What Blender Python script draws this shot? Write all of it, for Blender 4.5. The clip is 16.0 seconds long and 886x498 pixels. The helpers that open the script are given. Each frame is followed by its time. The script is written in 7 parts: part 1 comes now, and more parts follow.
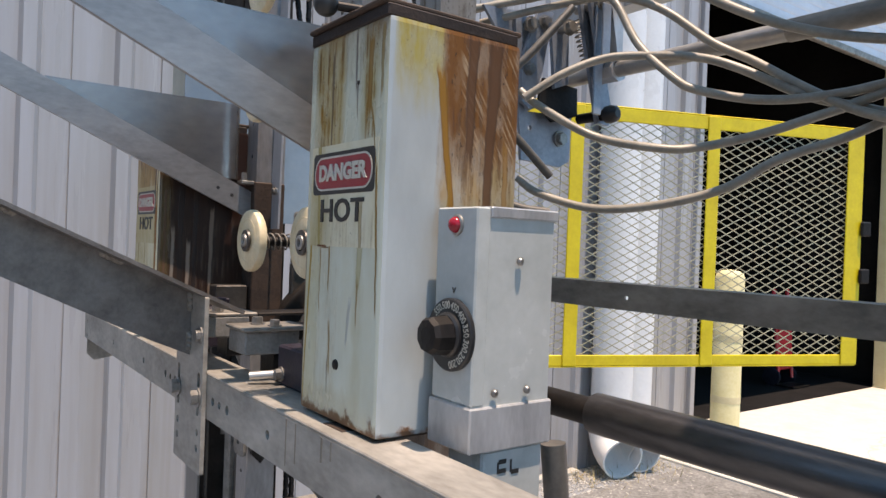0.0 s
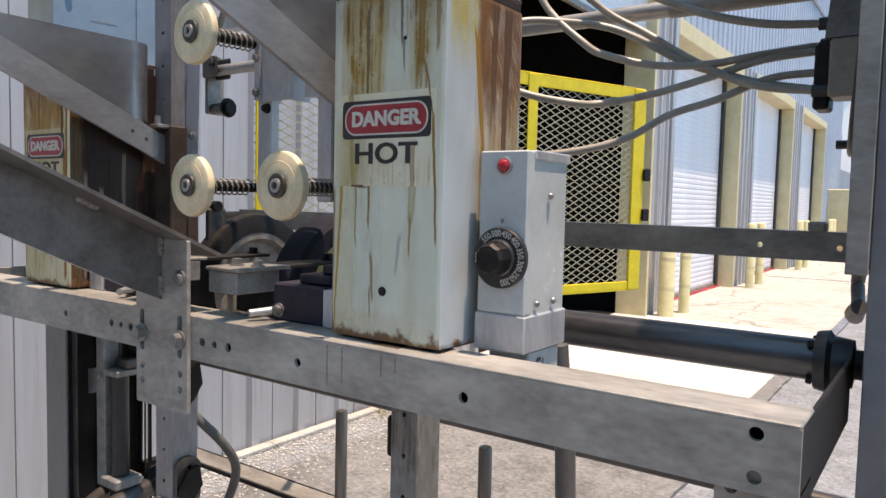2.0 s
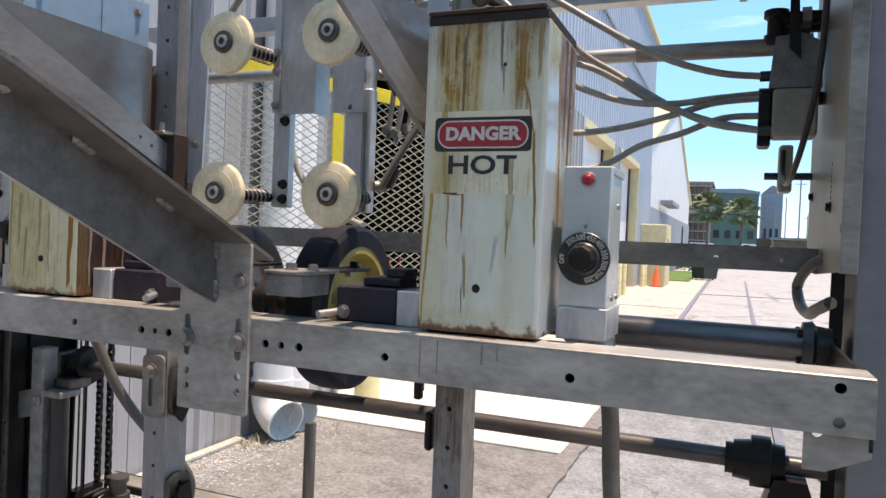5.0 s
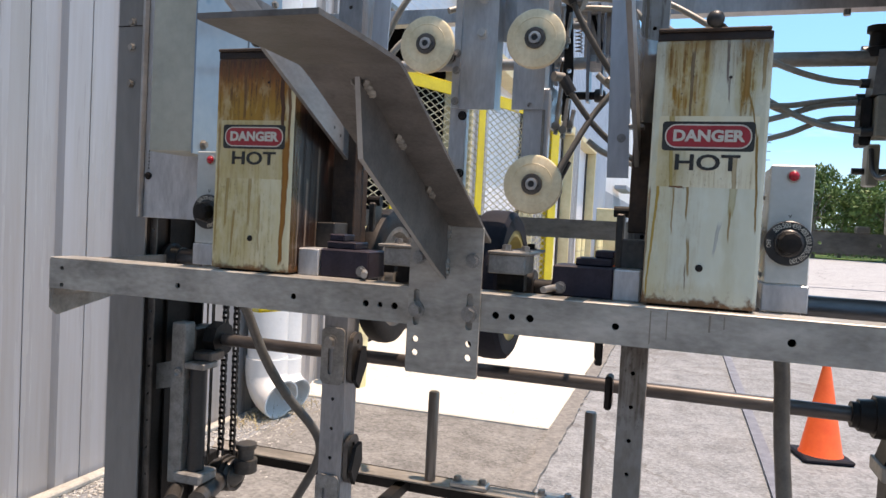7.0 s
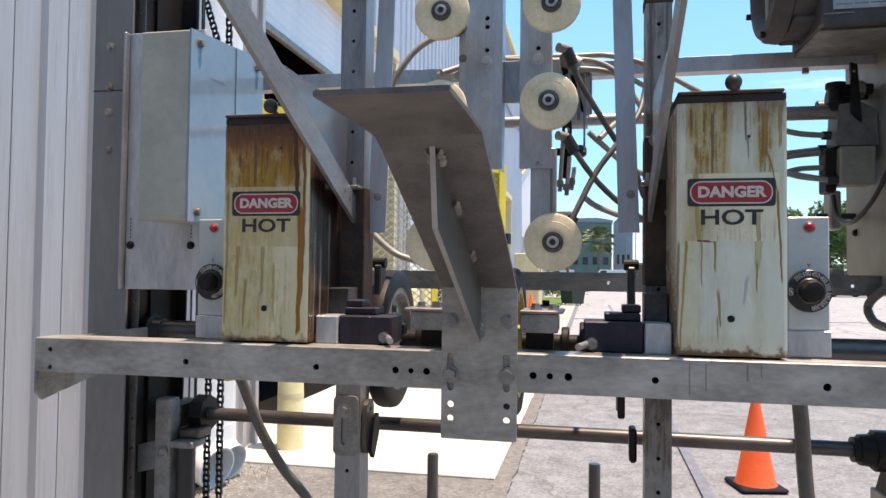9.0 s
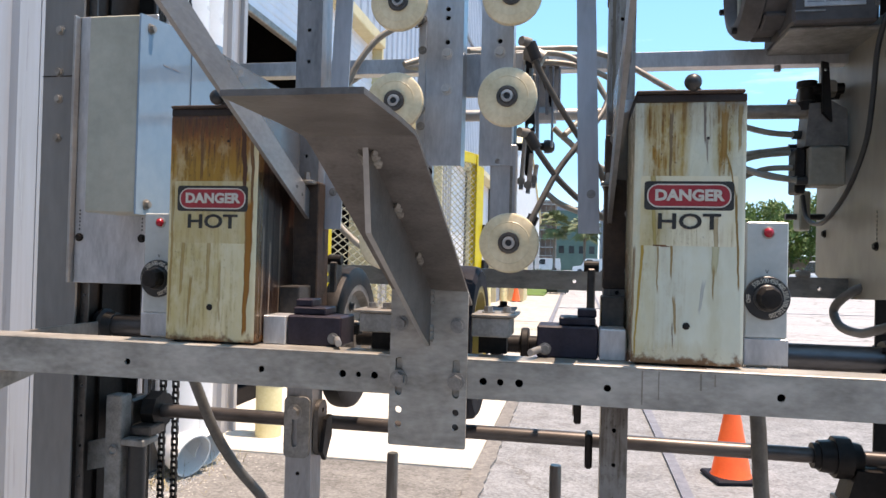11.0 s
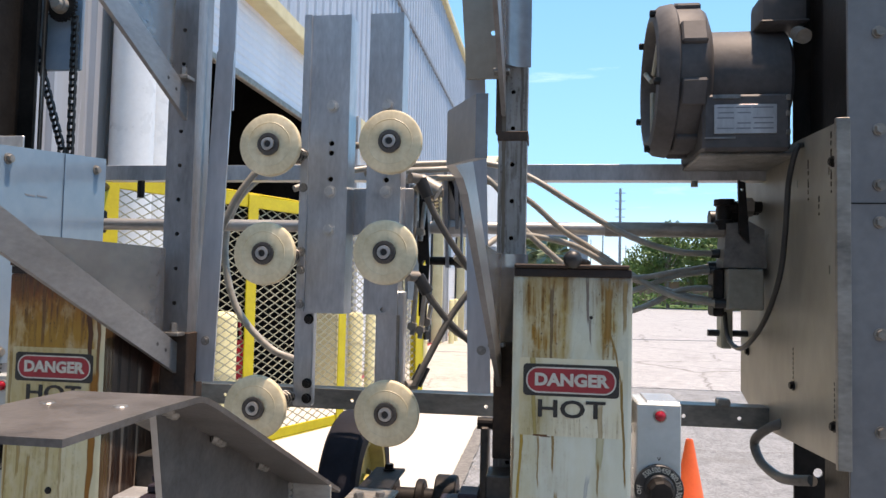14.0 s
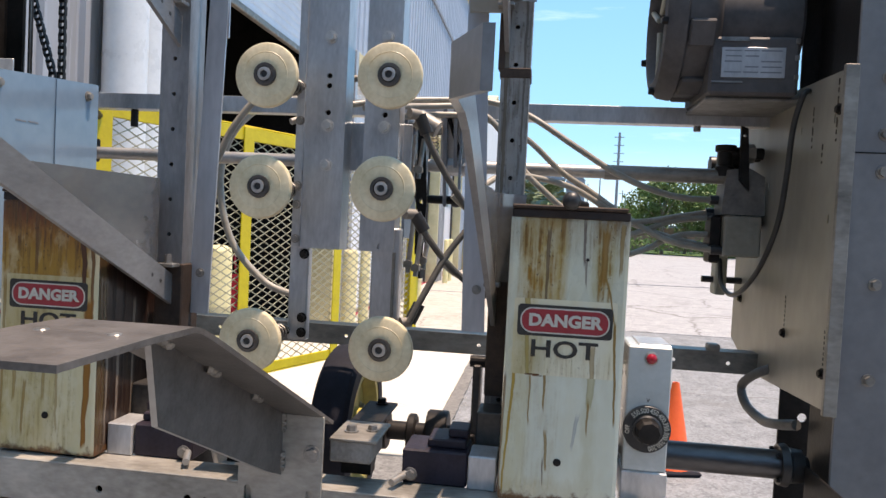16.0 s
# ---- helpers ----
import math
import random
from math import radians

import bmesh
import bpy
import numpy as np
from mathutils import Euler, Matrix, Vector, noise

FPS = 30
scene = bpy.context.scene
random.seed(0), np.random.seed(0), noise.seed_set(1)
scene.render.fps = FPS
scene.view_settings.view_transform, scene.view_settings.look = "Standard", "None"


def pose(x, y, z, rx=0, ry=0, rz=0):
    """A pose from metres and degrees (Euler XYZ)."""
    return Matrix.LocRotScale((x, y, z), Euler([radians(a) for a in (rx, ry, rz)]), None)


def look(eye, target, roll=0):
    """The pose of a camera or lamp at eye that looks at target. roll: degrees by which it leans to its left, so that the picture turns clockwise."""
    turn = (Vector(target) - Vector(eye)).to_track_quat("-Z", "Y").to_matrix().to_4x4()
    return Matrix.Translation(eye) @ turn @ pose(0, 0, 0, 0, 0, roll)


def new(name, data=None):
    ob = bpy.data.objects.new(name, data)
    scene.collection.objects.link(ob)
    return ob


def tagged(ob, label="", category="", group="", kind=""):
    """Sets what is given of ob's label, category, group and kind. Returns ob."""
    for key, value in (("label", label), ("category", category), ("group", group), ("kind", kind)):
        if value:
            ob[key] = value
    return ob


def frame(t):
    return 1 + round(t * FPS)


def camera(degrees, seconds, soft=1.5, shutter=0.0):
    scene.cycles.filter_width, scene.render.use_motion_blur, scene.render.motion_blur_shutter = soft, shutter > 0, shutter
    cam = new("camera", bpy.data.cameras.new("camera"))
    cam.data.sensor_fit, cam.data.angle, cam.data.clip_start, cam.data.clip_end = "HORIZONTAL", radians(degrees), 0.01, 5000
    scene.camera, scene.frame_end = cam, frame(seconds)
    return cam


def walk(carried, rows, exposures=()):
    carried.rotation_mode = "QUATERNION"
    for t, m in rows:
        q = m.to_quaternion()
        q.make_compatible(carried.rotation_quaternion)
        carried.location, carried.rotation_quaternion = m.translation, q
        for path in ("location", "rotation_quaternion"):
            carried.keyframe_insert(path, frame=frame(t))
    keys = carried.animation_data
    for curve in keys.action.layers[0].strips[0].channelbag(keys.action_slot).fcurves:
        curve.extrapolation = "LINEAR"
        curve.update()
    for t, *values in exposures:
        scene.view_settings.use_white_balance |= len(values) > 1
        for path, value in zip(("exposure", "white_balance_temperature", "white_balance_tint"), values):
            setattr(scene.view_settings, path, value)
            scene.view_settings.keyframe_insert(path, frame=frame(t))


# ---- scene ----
cam = camera(63.5, 16.0)
METRES, EYE, TILT, LEAN, TURN = 1.45, 1.52, 0.0, 0.0, 53.8
ROWS = [
    (0.0, 0.0, 0.0, 0.0, 0.01, -0.31, -2.17),
    (0.5, -0.0355, 0.0055, -0.0004, -5.23, 0.93, -1.95),
    (1.0, -0.0855, -0.0187, 0.0003, -11.78, -1.0, -1.6),
    (1.5, -0.1332, -0.04, -0.0026, -16.88, -2.18, -1.41),
    (2.0, -0.1561, -0.0346, -0.0114, -18.41, -3.77, -1.34),
    (2.5, -0.1554, 0.002, -0.0192, -16.9, -4.28, -1.54),
    (3.0, -0.1739, 0.0185, -0.0132, -19.89, -3.62, -1.89),
    (5.5, -0.3717, -0.041, -0.0364, -32.19, -0.92, -2.34),
    (6.0, -0.4209, -0.0628, -0.0389, -31.05, -0.82, -2.83),
    (6.5, -0.4803, -0.0199, -0.0397, -33.21, -1.39, -3.55),
    (7.0, -0.5426, 0.0446, -0.0388, -35.56, -2.3, -3.01),
    (7.5, -0.5698, 0.0977, -0.0391, -37.39, -2.46, -1.47),
    (8.0, -0.6004, 0.1091, -0.0323, -39.44, -0.38, -0.27),
    (8.5, -0.6159, 0.1085, -0.0306, -41.45, 1.91, -0.03),
    (11.0, -0.5798, 0.1027, -0.0179, -43.24, 0.81, -1.43),
    (11.5, -0.5458, 0.0974, 0.0003, -43.24, -0.19, -0.77),
    (12.0, -0.499, 0.1025, 0.0276, -43.19, -0.9, 0.2),
    (12.5, -0.4858, 0.1029, 0.0565, -43.4, -0.17, 0.42),
    (13.0, -0.4914, 0.0982, 0.0761, -43.93, 2.71, -0.48),
    (13.5, -0.4881, 0.0886, 0.0938, -44.6, 3.28, -0.72),
    (14.0, -0.4883, 0.0859, 0.1037, -45.57, 2.81, -1.25),
    (14.5, -0.488, 0.0869, 0.107, -46.07, 1.19, -1.73),
    (15.0, -0.4896, 0.0877, 0.1058, -46.13, -0.29, -2.31),
    (15.5, -0.4876, 0.0896, 0.1043, -46.05, -1.37, -2.71),
    (16.0, -0.4862, 0.0898, 0.1024, -45.94, -1.98, -2.84),
]
walk(cam, [(t, pose(0, 0, EYE, TILT, LEAN, TURN) @ pose(METRES * x, METRES * y, METRES * z, 90 + pitch, roll, yaw)) for t, x, y, z, yaw, pitch, roll in ROWS], [(0.0, 0.38, 8500, 24), (2.0, 0.46, 8500, 24), (6.0, 0.48, 8500, 24), (7.5, 0.43, 8500, 24), (9.0, 0.50, 8500, 24), (11.0, 0.64, 8500, 24), (12.5, 0.78, 8500, 24), (14.0, 0.46, 8500, 24), (16.0, 0.40, 8500, 24)])

# ---- light: high sun behind the machine, clear sky ----
SUN_DIR = Vector((0.19, 0.004, 0.98)).normalized()
world = bpy.data.worlds.new("sky")
scene.world = world
world.use_nodes = True
wn = world.node_tree
wn.nodes.clear()
w_out = wn.nodes.new("ShaderNodeOutputWorld")
w_bg = wn.nodes.new("ShaderNodeBackground")
w_sky = wn.nodes.new("ShaderNodeTexSky")
w_sky.sky_type = "NISHITA"
w_sky.sun_disc = False
w_sky.sun_elevation = math.asin(SUN_DIR.z)
w_sky.sun_rotation = math.atan2(SUN_DIR.x, SUN_DIR.y)
w_sky.air_density, w_sky.dust_density, w_sky.ozone_density = 1.0, 0.2, 2.0
w_bg.inputs["Strength"].default_value = 0.112
w_hue = wn.nodes.new("ShaderNodeHueSaturation")
w_hue.inputs["Hue"].default_value, w_hue.inputs["Saturation"].default_value = 0.483, 1.42
wn.links.new(w_sky.outputs[0], w_hue.inputs["Color"])
w_mix = wn.nodes.new("ShaderNodeMix")
w_mix.data_type = "RGBA"
w_mix.inputs[0].default_value = 0.78
w_tc = wn.nodes.new("ShaderNodeTexCoord")
w_sep = wn.nodes.new("ShaderNodeSeparateXYZ")
wn.links.new(w_tc.outputs["Generated"], w_sep.inputs[0])
w_tone = wn.nodes.new("ShaderNodeValToRGB")
for w_at, w_colour in ((0.0, (6.2, 10.0, 12.8)), (0.12, (2.6, 7.3, 12.8)), (0.45, (1.6, 5.2, 10.8)), (1.0, (2.3, 5.0, 8.2))):
    w_el = w_tone.color_ramp.elements.new(w_at) if 0 < w_at < 1 else w_tone.color_ramp.elements[-1 if w_at else 0]
    w_el.color = (*[c / 18 for c in w_colour], 1)
wn.links.new(w_sep.outputs[2], w_tone.inputs[0])
w_gain = wn.nodes.new("ShaderNodeMix")
w_gain.data_type, w_gain.blend_type = "RGBA", "MULTIPLY"
w_gain.inputs[0].default_value = 1.0
w_gain.inputs[7].default_value = (18, 18, 18, 1)
wn.links.new(w_tone.outputs[0], w_gain.inputs[6])
wn.links.new(w_hue.outputs[0], w_mix.inputs[6])
wn.links.new(w_gain.outputs[2], w_mix.inputs[7])
# thin wisps of high cloud
w_map = wn.nodes.new("ShaderNodeMapping")
w_map.inputs["Scale"].default_value = (1.6, 2.4, 11.0)
w_map.inputs["Rotation"].default_value = (0.0, radians(9), 0.0)
wn.links.new(w_tc.outputs["Generated"], w_map.inputs[0])
w_wisp = wn.nodes.new("ShaderNodeTexNoise")
w_wisp.inputs["Scale"].default_value, w_wisp.inputs["Detail"].default_value, w_wisp.inputs["Roughness"].default_value = 1.7, 7, 0.62
wn.links.new(w_map.outputs[0], w_wisp.inputs["Vector"])
w_fac = wn.nodes.new("ShaderNodeMapRange")
for w_key, w_val in (("From Min", 0.60), ("From Max", 0.84), ("To Min", 0.0), ("To Max", 0.45)):
    w_fac.inputs[w_key].default_value = w_val
wn.links.new(w_wisp.outputs["Fac"], w_fac.inputs[0])
w_cloud = wn.nodes.new("ShaderNodeMix")
w_cloud.data_type = "RGBA"
w_cloud.inputs[7].default_value = (12.0, 15.4, 17.4, 1)
wn.links.new(w_fac.outputs[0], w_cloud.inputs[0])
wn.links.new(w_mix.outputs[2], w_cloud.inputs[6])
wn.links.new(w_cloud.outputs[2], w_bg.inputs[0])
wn.links.new(w_bg.outputs[0], w_out.inputs[0])
sun_data = bpy.data.lights.new("sun", "SUN")
sun_data.energy, sun_data.angle, sun_data.color = 5.0, radians(0.53), (1.0, 0.955, 0.89)
sun_ob = new("sun", sun_data)
sun_ob.matrix_world = look(SUN_DIR * 40, (0, 0, 0))


# ---- materials ----
def material(name, low, high, scale=8.0, rough=0.6, metal=0.0, bump=0.0, stretch=(1, 1, 1), fine=0.0, rough_var=0.1, spec=0.5, island=0.0):
    """A two-scale mottled surface: low and high are its darker and lighter base colours."""
    m = bpy.data.materials.new(name)
    m.use_nodes = True
    n, l = m.node_tree.nodes, m.node_tree.links
    b = n["Principled BSDF"]
    tc = n.new("ShaderNodeTexCoord")
    mp = n.new("ShaderNodeMapping")
    mp.inputs["Scale"].default_value = stretch
    l.new(tc.outputs["Object"], mp.inputs[0])
    n1 = n.new("ShaderNodeTexNoise")
    n1.inputs["Scale"].default_value, n1.inputs["Detail"].default_value, n1.inputs["Roughness"].default_value = scale, 6, 0.62
    l.new(mp.outputs[0], n1.inputs["Vector"])
    n2 = n.new("ShaderNodeTexNoise")
    n2.inputs["Scale"].default_value, n2.inputs["Detail"].default_value = scale * 9, 4
    l.new(mp.outputs[0], n2.inputs["Vector"])
    mix = n.new("ShaderNodeMath")
    mix.operation = "MULTIPLY_ADD"
    mix.inputs[1].default_value = 0.35
    l.new(n2.outputs["Fac"], mix.inputs[0])
    l.new(n1.outputs["Fac"], mix.inputs[2])
    ramp = n.new("ShaderNodeValToRGB")
    ramp.color_ramp.elements[0].position, ramp.color_ramp.elements[1].position = 0.45, 0.9
    ramp.color_ramp.elements[0].color, ramp.color_ramp.elements[1].color = (*low, 1), (*high, 1)
    l.new(mix.outputs[0], ramp.inputs[0])
    col = ramp.outputs[0]
    if island:
        oi = n.new("ShaderNodeObjectInfo")
        hs = n.new("ShaderNodeHueSaturation")
        mr = n.new("ShaderNodeMapRange")
        mr.inputs["To Min"].default_value, mr.inputs["To Max"].default_value = 1 - island, 1 + island
        l.new(oi.outputs["Random"], mr.inputs[0])
        l.new(mr.outputs[0], hs.inputs["Value"])
        l.new(col, hs.inputs["Color"])
        col = hs.outputs[0]
    l.new(col, b.inputs["Base Color"])
    b.inputs["Metallic"].default_value = metal
    b.inputs["Specular IOR Level"].default_value = spec
    rr = n.new("ShaderNodeMapRange")
    rr.inputs["To Min"].default_value, rr.inputs["To Max"].default_value = max(0.03, rough - rough_var), min(1, rough + rough_var)
    l.new(n1.outputs["Fac"], rr.inputs[0])
    l.new(rr.outputs[0], b.inputs["Roughness"])
    if bump:
        bp = n.new("ShaderNodeBump")
        bp.inputs["Strength"].default_value, bp.inputs["Distance"].default_value = min(1.0, bump), 0.002 * max(1, bump)
        l.new(mix.outputs[0], bp.inputs["Height"])
        l.new(bp.outputs[0], b.inputs["Normal"])
    m["base"] = name
    return m


def stained(name, paint, axis, washes=(), streaks=(), runs=(), rim=0.0, rough=0.3, scrape=None, clean=0.8):
    """Enamel with old glue and rust on it, in metres from the thing's base, along one axis and up.
    washes: thin uneven films, streaks: fields of fine drips with dark specks, both (from, to, foot, top, strength, colour);
    runs: single drips (x at the top, x at the foot, half width, foot, top, strength, colour) with a dark dried rim;
    scrape: (from, to, foot, top) where slanting scrapes bare a paler layer."""
    m = bpy.data.materials.new(name)
    m.use_nodes = True
    n, l = m.node_tree.nodes, m.node_tree.links
    b = n["Principled BSDF"]

    def put(op, x, y, clamp=False):
        k = n.new("ShaderNodeMath")
        k.operation, k.use_clamp = op, clamp
        for i, v in enumerate((x, y)):
            if isinstance(v, (int, float)):
                k.inputs[i].default_value = v
            elif v is not None:
                l.new(v, k.inputs[i])
        return k.outputs[0]

    def ramp(v, a, z, lo=0.0, hi=1.0):
        k = n.new("ShaderNodeMapRange")
        for key, val in (("From Min", a), ("From Max", z), ("To Min", lo), ("To Max", hi)):
            k.inputs[key].default_value = val
        l.new(v, k.inputs[0])
        return k.outputs[0]

    def noisy(stretch, detail=4, shift=0.0, slant=0.0):
        mp = n.new("ShaderNodeMapping")
        mp.inputs["Scale"].default_value = stretch
        mp.inputs["Location"].default_value = (shift, shift * 0.6, shift * 1.3)
        source = tc.outputs["Object"]
        if slant:
            turn = n.new("ShaderNodeMapping")
            turn.inputs["Rotation"].default_value = (radians(slant), 0, 0)
            l.new(source, turn.inputs[0])
            source = turn.outputs[0]
        l.new(source, mp.inputs[0])
        k = n.new("ShaderNodeTexNoise")
        k.inputs["Scale"].default_value, k.inputs["Detail"].default_value, k.inputs["Roughness"].default_value = 1.0, detail, 0.6
        l.new(mp.outputs[0], k.inputs["Vector"])
        return k.outputs["Fac"]

    def blend(fac, col, colour):
        k = n.new("ShaderNodeMix")
        k.data_type = "RGBA"
        l.new(fac, k.inputs[0])
        l.new(col, k.inputs[6])
        k.inputs[7].default_value = (*colour, 1)
        return k.outputs[2]

    tc = n.new("ShaderNodeTexCoord")
    sep = n.new("ShaderNodeSeparateXYZ")
    l.new(tc.outputs["Object"], sep.inputs[0])
    along, up = sep.outputs["XYZ".index(axis)], sep.outputs[2]
    pr = n.new("ShaderNodeValToRGB")
    pr.color_ramp.elements[0].position, pr.color_ramp.elements[1].position = 0.34, 0.66
    pr.color_ramp.elements[0].color, pr.color_ramp.elements[1].color = (*[c * clean for c in paint], 1), (*paint, 1)
    l.new(noisy((16, 16, 7), 8), pr.inputs[0])
    col = pr.outputs[0]
    blotch = noisy((42, 42, 12), 6, 3.7)
    lines = noisy((260, 260, 15), 5, 5.3)
    broad = noisy((95, 95, 6), 4, 8.3)
    grit = noisy((420, 420, 260), 3, 2.9)
    patch = noisy((75, 75, 38), 5, 6.1)
    edge_n = noisy((160, 160, 26), 4, 2.2)
    sway = put("MULTIPLY", put("SUBTRACT", noisy((9, 9, 26), 3, 1.1), 0.5), 0.0055)
    rag = put("ADD", up, put("MULTIPLY", put("SUBTRACT", edge_n, 0.5), 0.03))
    slack = put("ADD", along, put("MULTIPLY", put("SUBTRACT", edge_n, 0.5), 0.012))
    thick = None

    def zone(x0, x1, foot, top, soft):
        f = put("MULTIPLY", ramp(slack, x0 - 0.003, x0 + 0.004), ramp(slack, x1 - 0.004, x1 + 0.003, 1.0, 0.0))
        f = put("MULTIPLY", f, ramp(rag, foot - soft, foot + soft))
        return put("MULTIPLY", f, ramp(rag, top - 0.006, top + 0.006, 1.0, 0.0))

    def over(f):
        return f if thick is None else put("MAXIMUM", thick, f)

    for x0, x1, foot, top, power, colour in washes:
        f = put("MULTIPLY", zone(x0, x1, foot, top, 0.022), ramp(blotch, 0.36, 0.56, 0.6, 1.0))
        f = put("MULTIPLY", f, ramp(patch, 0.36, 0.56, 0.65, 1.0))
        f = put("MULTIPLY", f, power, True)
        col = blend(f, col, colour)
        thick = over(put("MULTIPLY", f, 0.4))
    for x0, x1, foot, top, power, colour in streaks:
        z = zone(x0, x1, foot, top, 0.016)
        f = put("MULTIPLY", put("MULTIPLY", z, ramp(lines, 0.45, 0.62)), put("MULTIPLY", ramp(patch, 0.40, 0.56, 0.1, 1.0), power), True)
        col = blend(f, col, colour)
        thick = over(f)
        f = put("MULTIPLY", put("MULTIPLY", z, ramp(grit, 0.60, 0.66)), ramp(lines, 0.44, 0.54, 0.0, power * 0.9), True)
        col = blend(f, col, [c * 0.22 for c in colour])
        thick = over(f)
    if scrape:
        x0, x1, foot, top = scrape
        z = zone(x0, x1, foot, top, 0.01)
        f = put("MULTIPLY", put("MULTIPLY", z, ramp(noisy((1, 320, 26), 3, 4.1, -33), 0.52, 0.60)), ramp(blotch, 0.38, 0.55), True)
        col = blend(put("MULTIPLY", f, 0.85), col, (0.44, 0.33, 0.22))
    for xt, xf, half, foot, top, power, colour in runs:
        u = ramp(up, foot, top)
        mid = put("ADD", put("MULTIPLY", u, xt - xf), xf)
        wide = put("MULTIPLY", put("ADD", put("MULTIPLY", u, 0.45), 0.6), put("ADD", ramp(edge_n, 0.3, 0.7, -0.28, 0.28), 1.0))
        q = put("DIVIDE", put("ABSOLUTE", put("SUBTRACT", put("ADD", along, sway), mid), None), put("MULTIPLY", wide, half))
        ends = put("MULTIPLY", ramp(rag, foot - 0.004, foot + 0.004), ramp(rag, top - 0.004, top + 0.004, 1.0, 0.0))
        f = put("MULTIPLY", put("MULTIPLY", ramp(q, 0.72, 1.05, 1.0, 0.0), ends), power, True)
        col = blend(f, col, colour)
        rim_f = put("MULTIPLY", f, ramp(q, 0.35, 0.85, 0.0, 0.7))
        col = blend(rim_f, col, [c * 0.6 for c in colour])
        thick = over(f)
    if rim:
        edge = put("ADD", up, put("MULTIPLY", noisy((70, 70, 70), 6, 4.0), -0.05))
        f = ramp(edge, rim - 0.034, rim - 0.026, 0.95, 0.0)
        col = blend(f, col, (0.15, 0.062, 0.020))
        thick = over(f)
    l.new(col, b.inputs["Base Color"])
    l.new(ramp(thick, 0.0, 1.0, rough, 0.6), b.inputs["Roughness"])
    bp = n.new("ShaderNodeBump")
    bp.inputs["Strength"].default_value, bp.inputs["Distance"].default_value = 0.45, 0.0010
    l.new(put("ADD", thick, put("MULTIPLY", grit, 0.12)), bp.inputs["Height"])
    l.new(bp.outputs[0], b.inputs["Normal"])
    return m


STEEL = material("brushed_steel", (0.30, 0.29, 0.28), (0.50, 0.49, 0.47), 9, 0.42, 0.75, 0.15)
STEEL_DULL = material("dull_steel", (0.135, 0.123, 0.108), (0.375, 0.345, 0.305), 17, 0.48, 0.35, 0.35, (0.5, 1, 1))
# Near-black: oiled steel with the machine's inner shade also put into its colour.
STEEL_DARK = material("oiled_shaded_steel", (0.006, 0.005, 0.0045), (0.026, 0.022, 0.020), 18, 0.5, 0.2, 0.4, spec=0.25)
GALV = material("galvanised_steel", (0.35, 0.355, 0.365), (0.61, 0.62, 0.63), 30, 0.34, 0.45, 0.2, (1, 1, 0.3))
GALV_WORN = material("weathered_galvanised", (0.14, 0.135, 0.127), (0.34, 0.332, 0.315), 38, 0.6, 0.4, 0.4)
ZINC = material("zinc_bolt", (0.17, 0.165, 0.155), (0.36, 0.35, 0.335), 60, 0.34, 0.65)
RUST = material("rusted_steel", (0.020, 0.013, 0.010), (0.075, 0.046, 0.032), 22, 0.75, 0.1, 0.8)
BLACK = material("black_plastic", (0.012, 0.012, 0.013), (0.03, 0.03, 0.03), 20, 0.4)
BLOCK = material("dark_machined_block", (0.013, 0.010, 0.016), (0.040, 0.031, 0.045), 25, 0.5, 0.0, 0.3, spec=0.3)
RUBBER = material("black_rubber", (0.006, 0.006, 0.010), (0.016, 0.017, 0.026), 20, 0.7, 0, 0.3, spec=0.2)
NYLON = material("yellowed_nylon", (0.56, 0.46, 0.275), (0.84, 0.74, 0.53), 24, 0.4, 0, 0.15)
WHITE_BOX = material("white_enamel", (0.38, 0.405, 0.39), (0.52, 0.545, 0.53), 12, 0.26, 0, 0.05)
BEIGE = material("beige_enamel", (0.30, 0.305, 0.255), (0.44, 0.435, 0.365), 9, 0.42, 0, 0.15)
# Blue of the reflected sky is put into this enamel's colour.
BLUE_WHITE = material("sky_tint_enamel", (0.17, 0.26, 0.34), (0.25, 0.34, 0.42), 6, 0.12, 0, 0.05)
PANEL = material("cream_sheet", (0.22, 0.20, 0.165), (0.37, 0.345, 0.285), 4, 0.38, 0.15, 0.1, (1, 1, 0.6))
SHEET = material("bluish_sheet", (0.34, 0.345, 0.355), (0.58, 0.585, 0.59), 12, 0.24, 0.7, 0.12, (1, 0.5, 1))
NOSE = material("worn_guide_steel", (0.18, 0.182, 0.186), (0.34, 0.342, 0.346), 22, 0.34, 0.45, 0.25, (1, 0.4, 1))
STRAP = material("bright_strap", (0.36, 0.38, 0.41), (0.56, 0.58, 0.61), 18, 0.35, 0.5, 0.15, (1, 1, 0.25))
CAST = material("dark_cast_metal", (0.05, 0.045, 0.042), (0.13, 0.12, 0.11), 18, 0.4, 0.6, 0.3)
PLOW = material("scuffed_plow_steel", (0.098, 0.087, 0.080), (0.205, 0.187, 0.175), 30, 0.44, 0.45, 0.3)
GREY_PAINT = material("grey_paint", (0.17, 0.18, 0.20), (0.26, 0.27, 0.29), 8, 0.5, 0.1, 0.15)
MOTOR = material("motor_grey", (0.066, 0.063, 0.065), (0.125, 0.119, 0.12), 12, 0.6, 0.1, 0.25, spec=0.3)
YELLOW = material("safety_yellow", (0.62, 0.45, 0.008), (0.80, 0.62, 0.02), 14, 0.42, 0, 0.15)
HUB_YELLOW = material("yellow_hub", (0.27, 0.22, 0.06), (0.46, 0.37, 0.09), 14, 0.5, 0, 0.3)
CREAM = material("cream_paint", (0.57, 0.475, 0.265), (0.69, 0.60, 0.37), 5, 0.6, 0, 0.2)
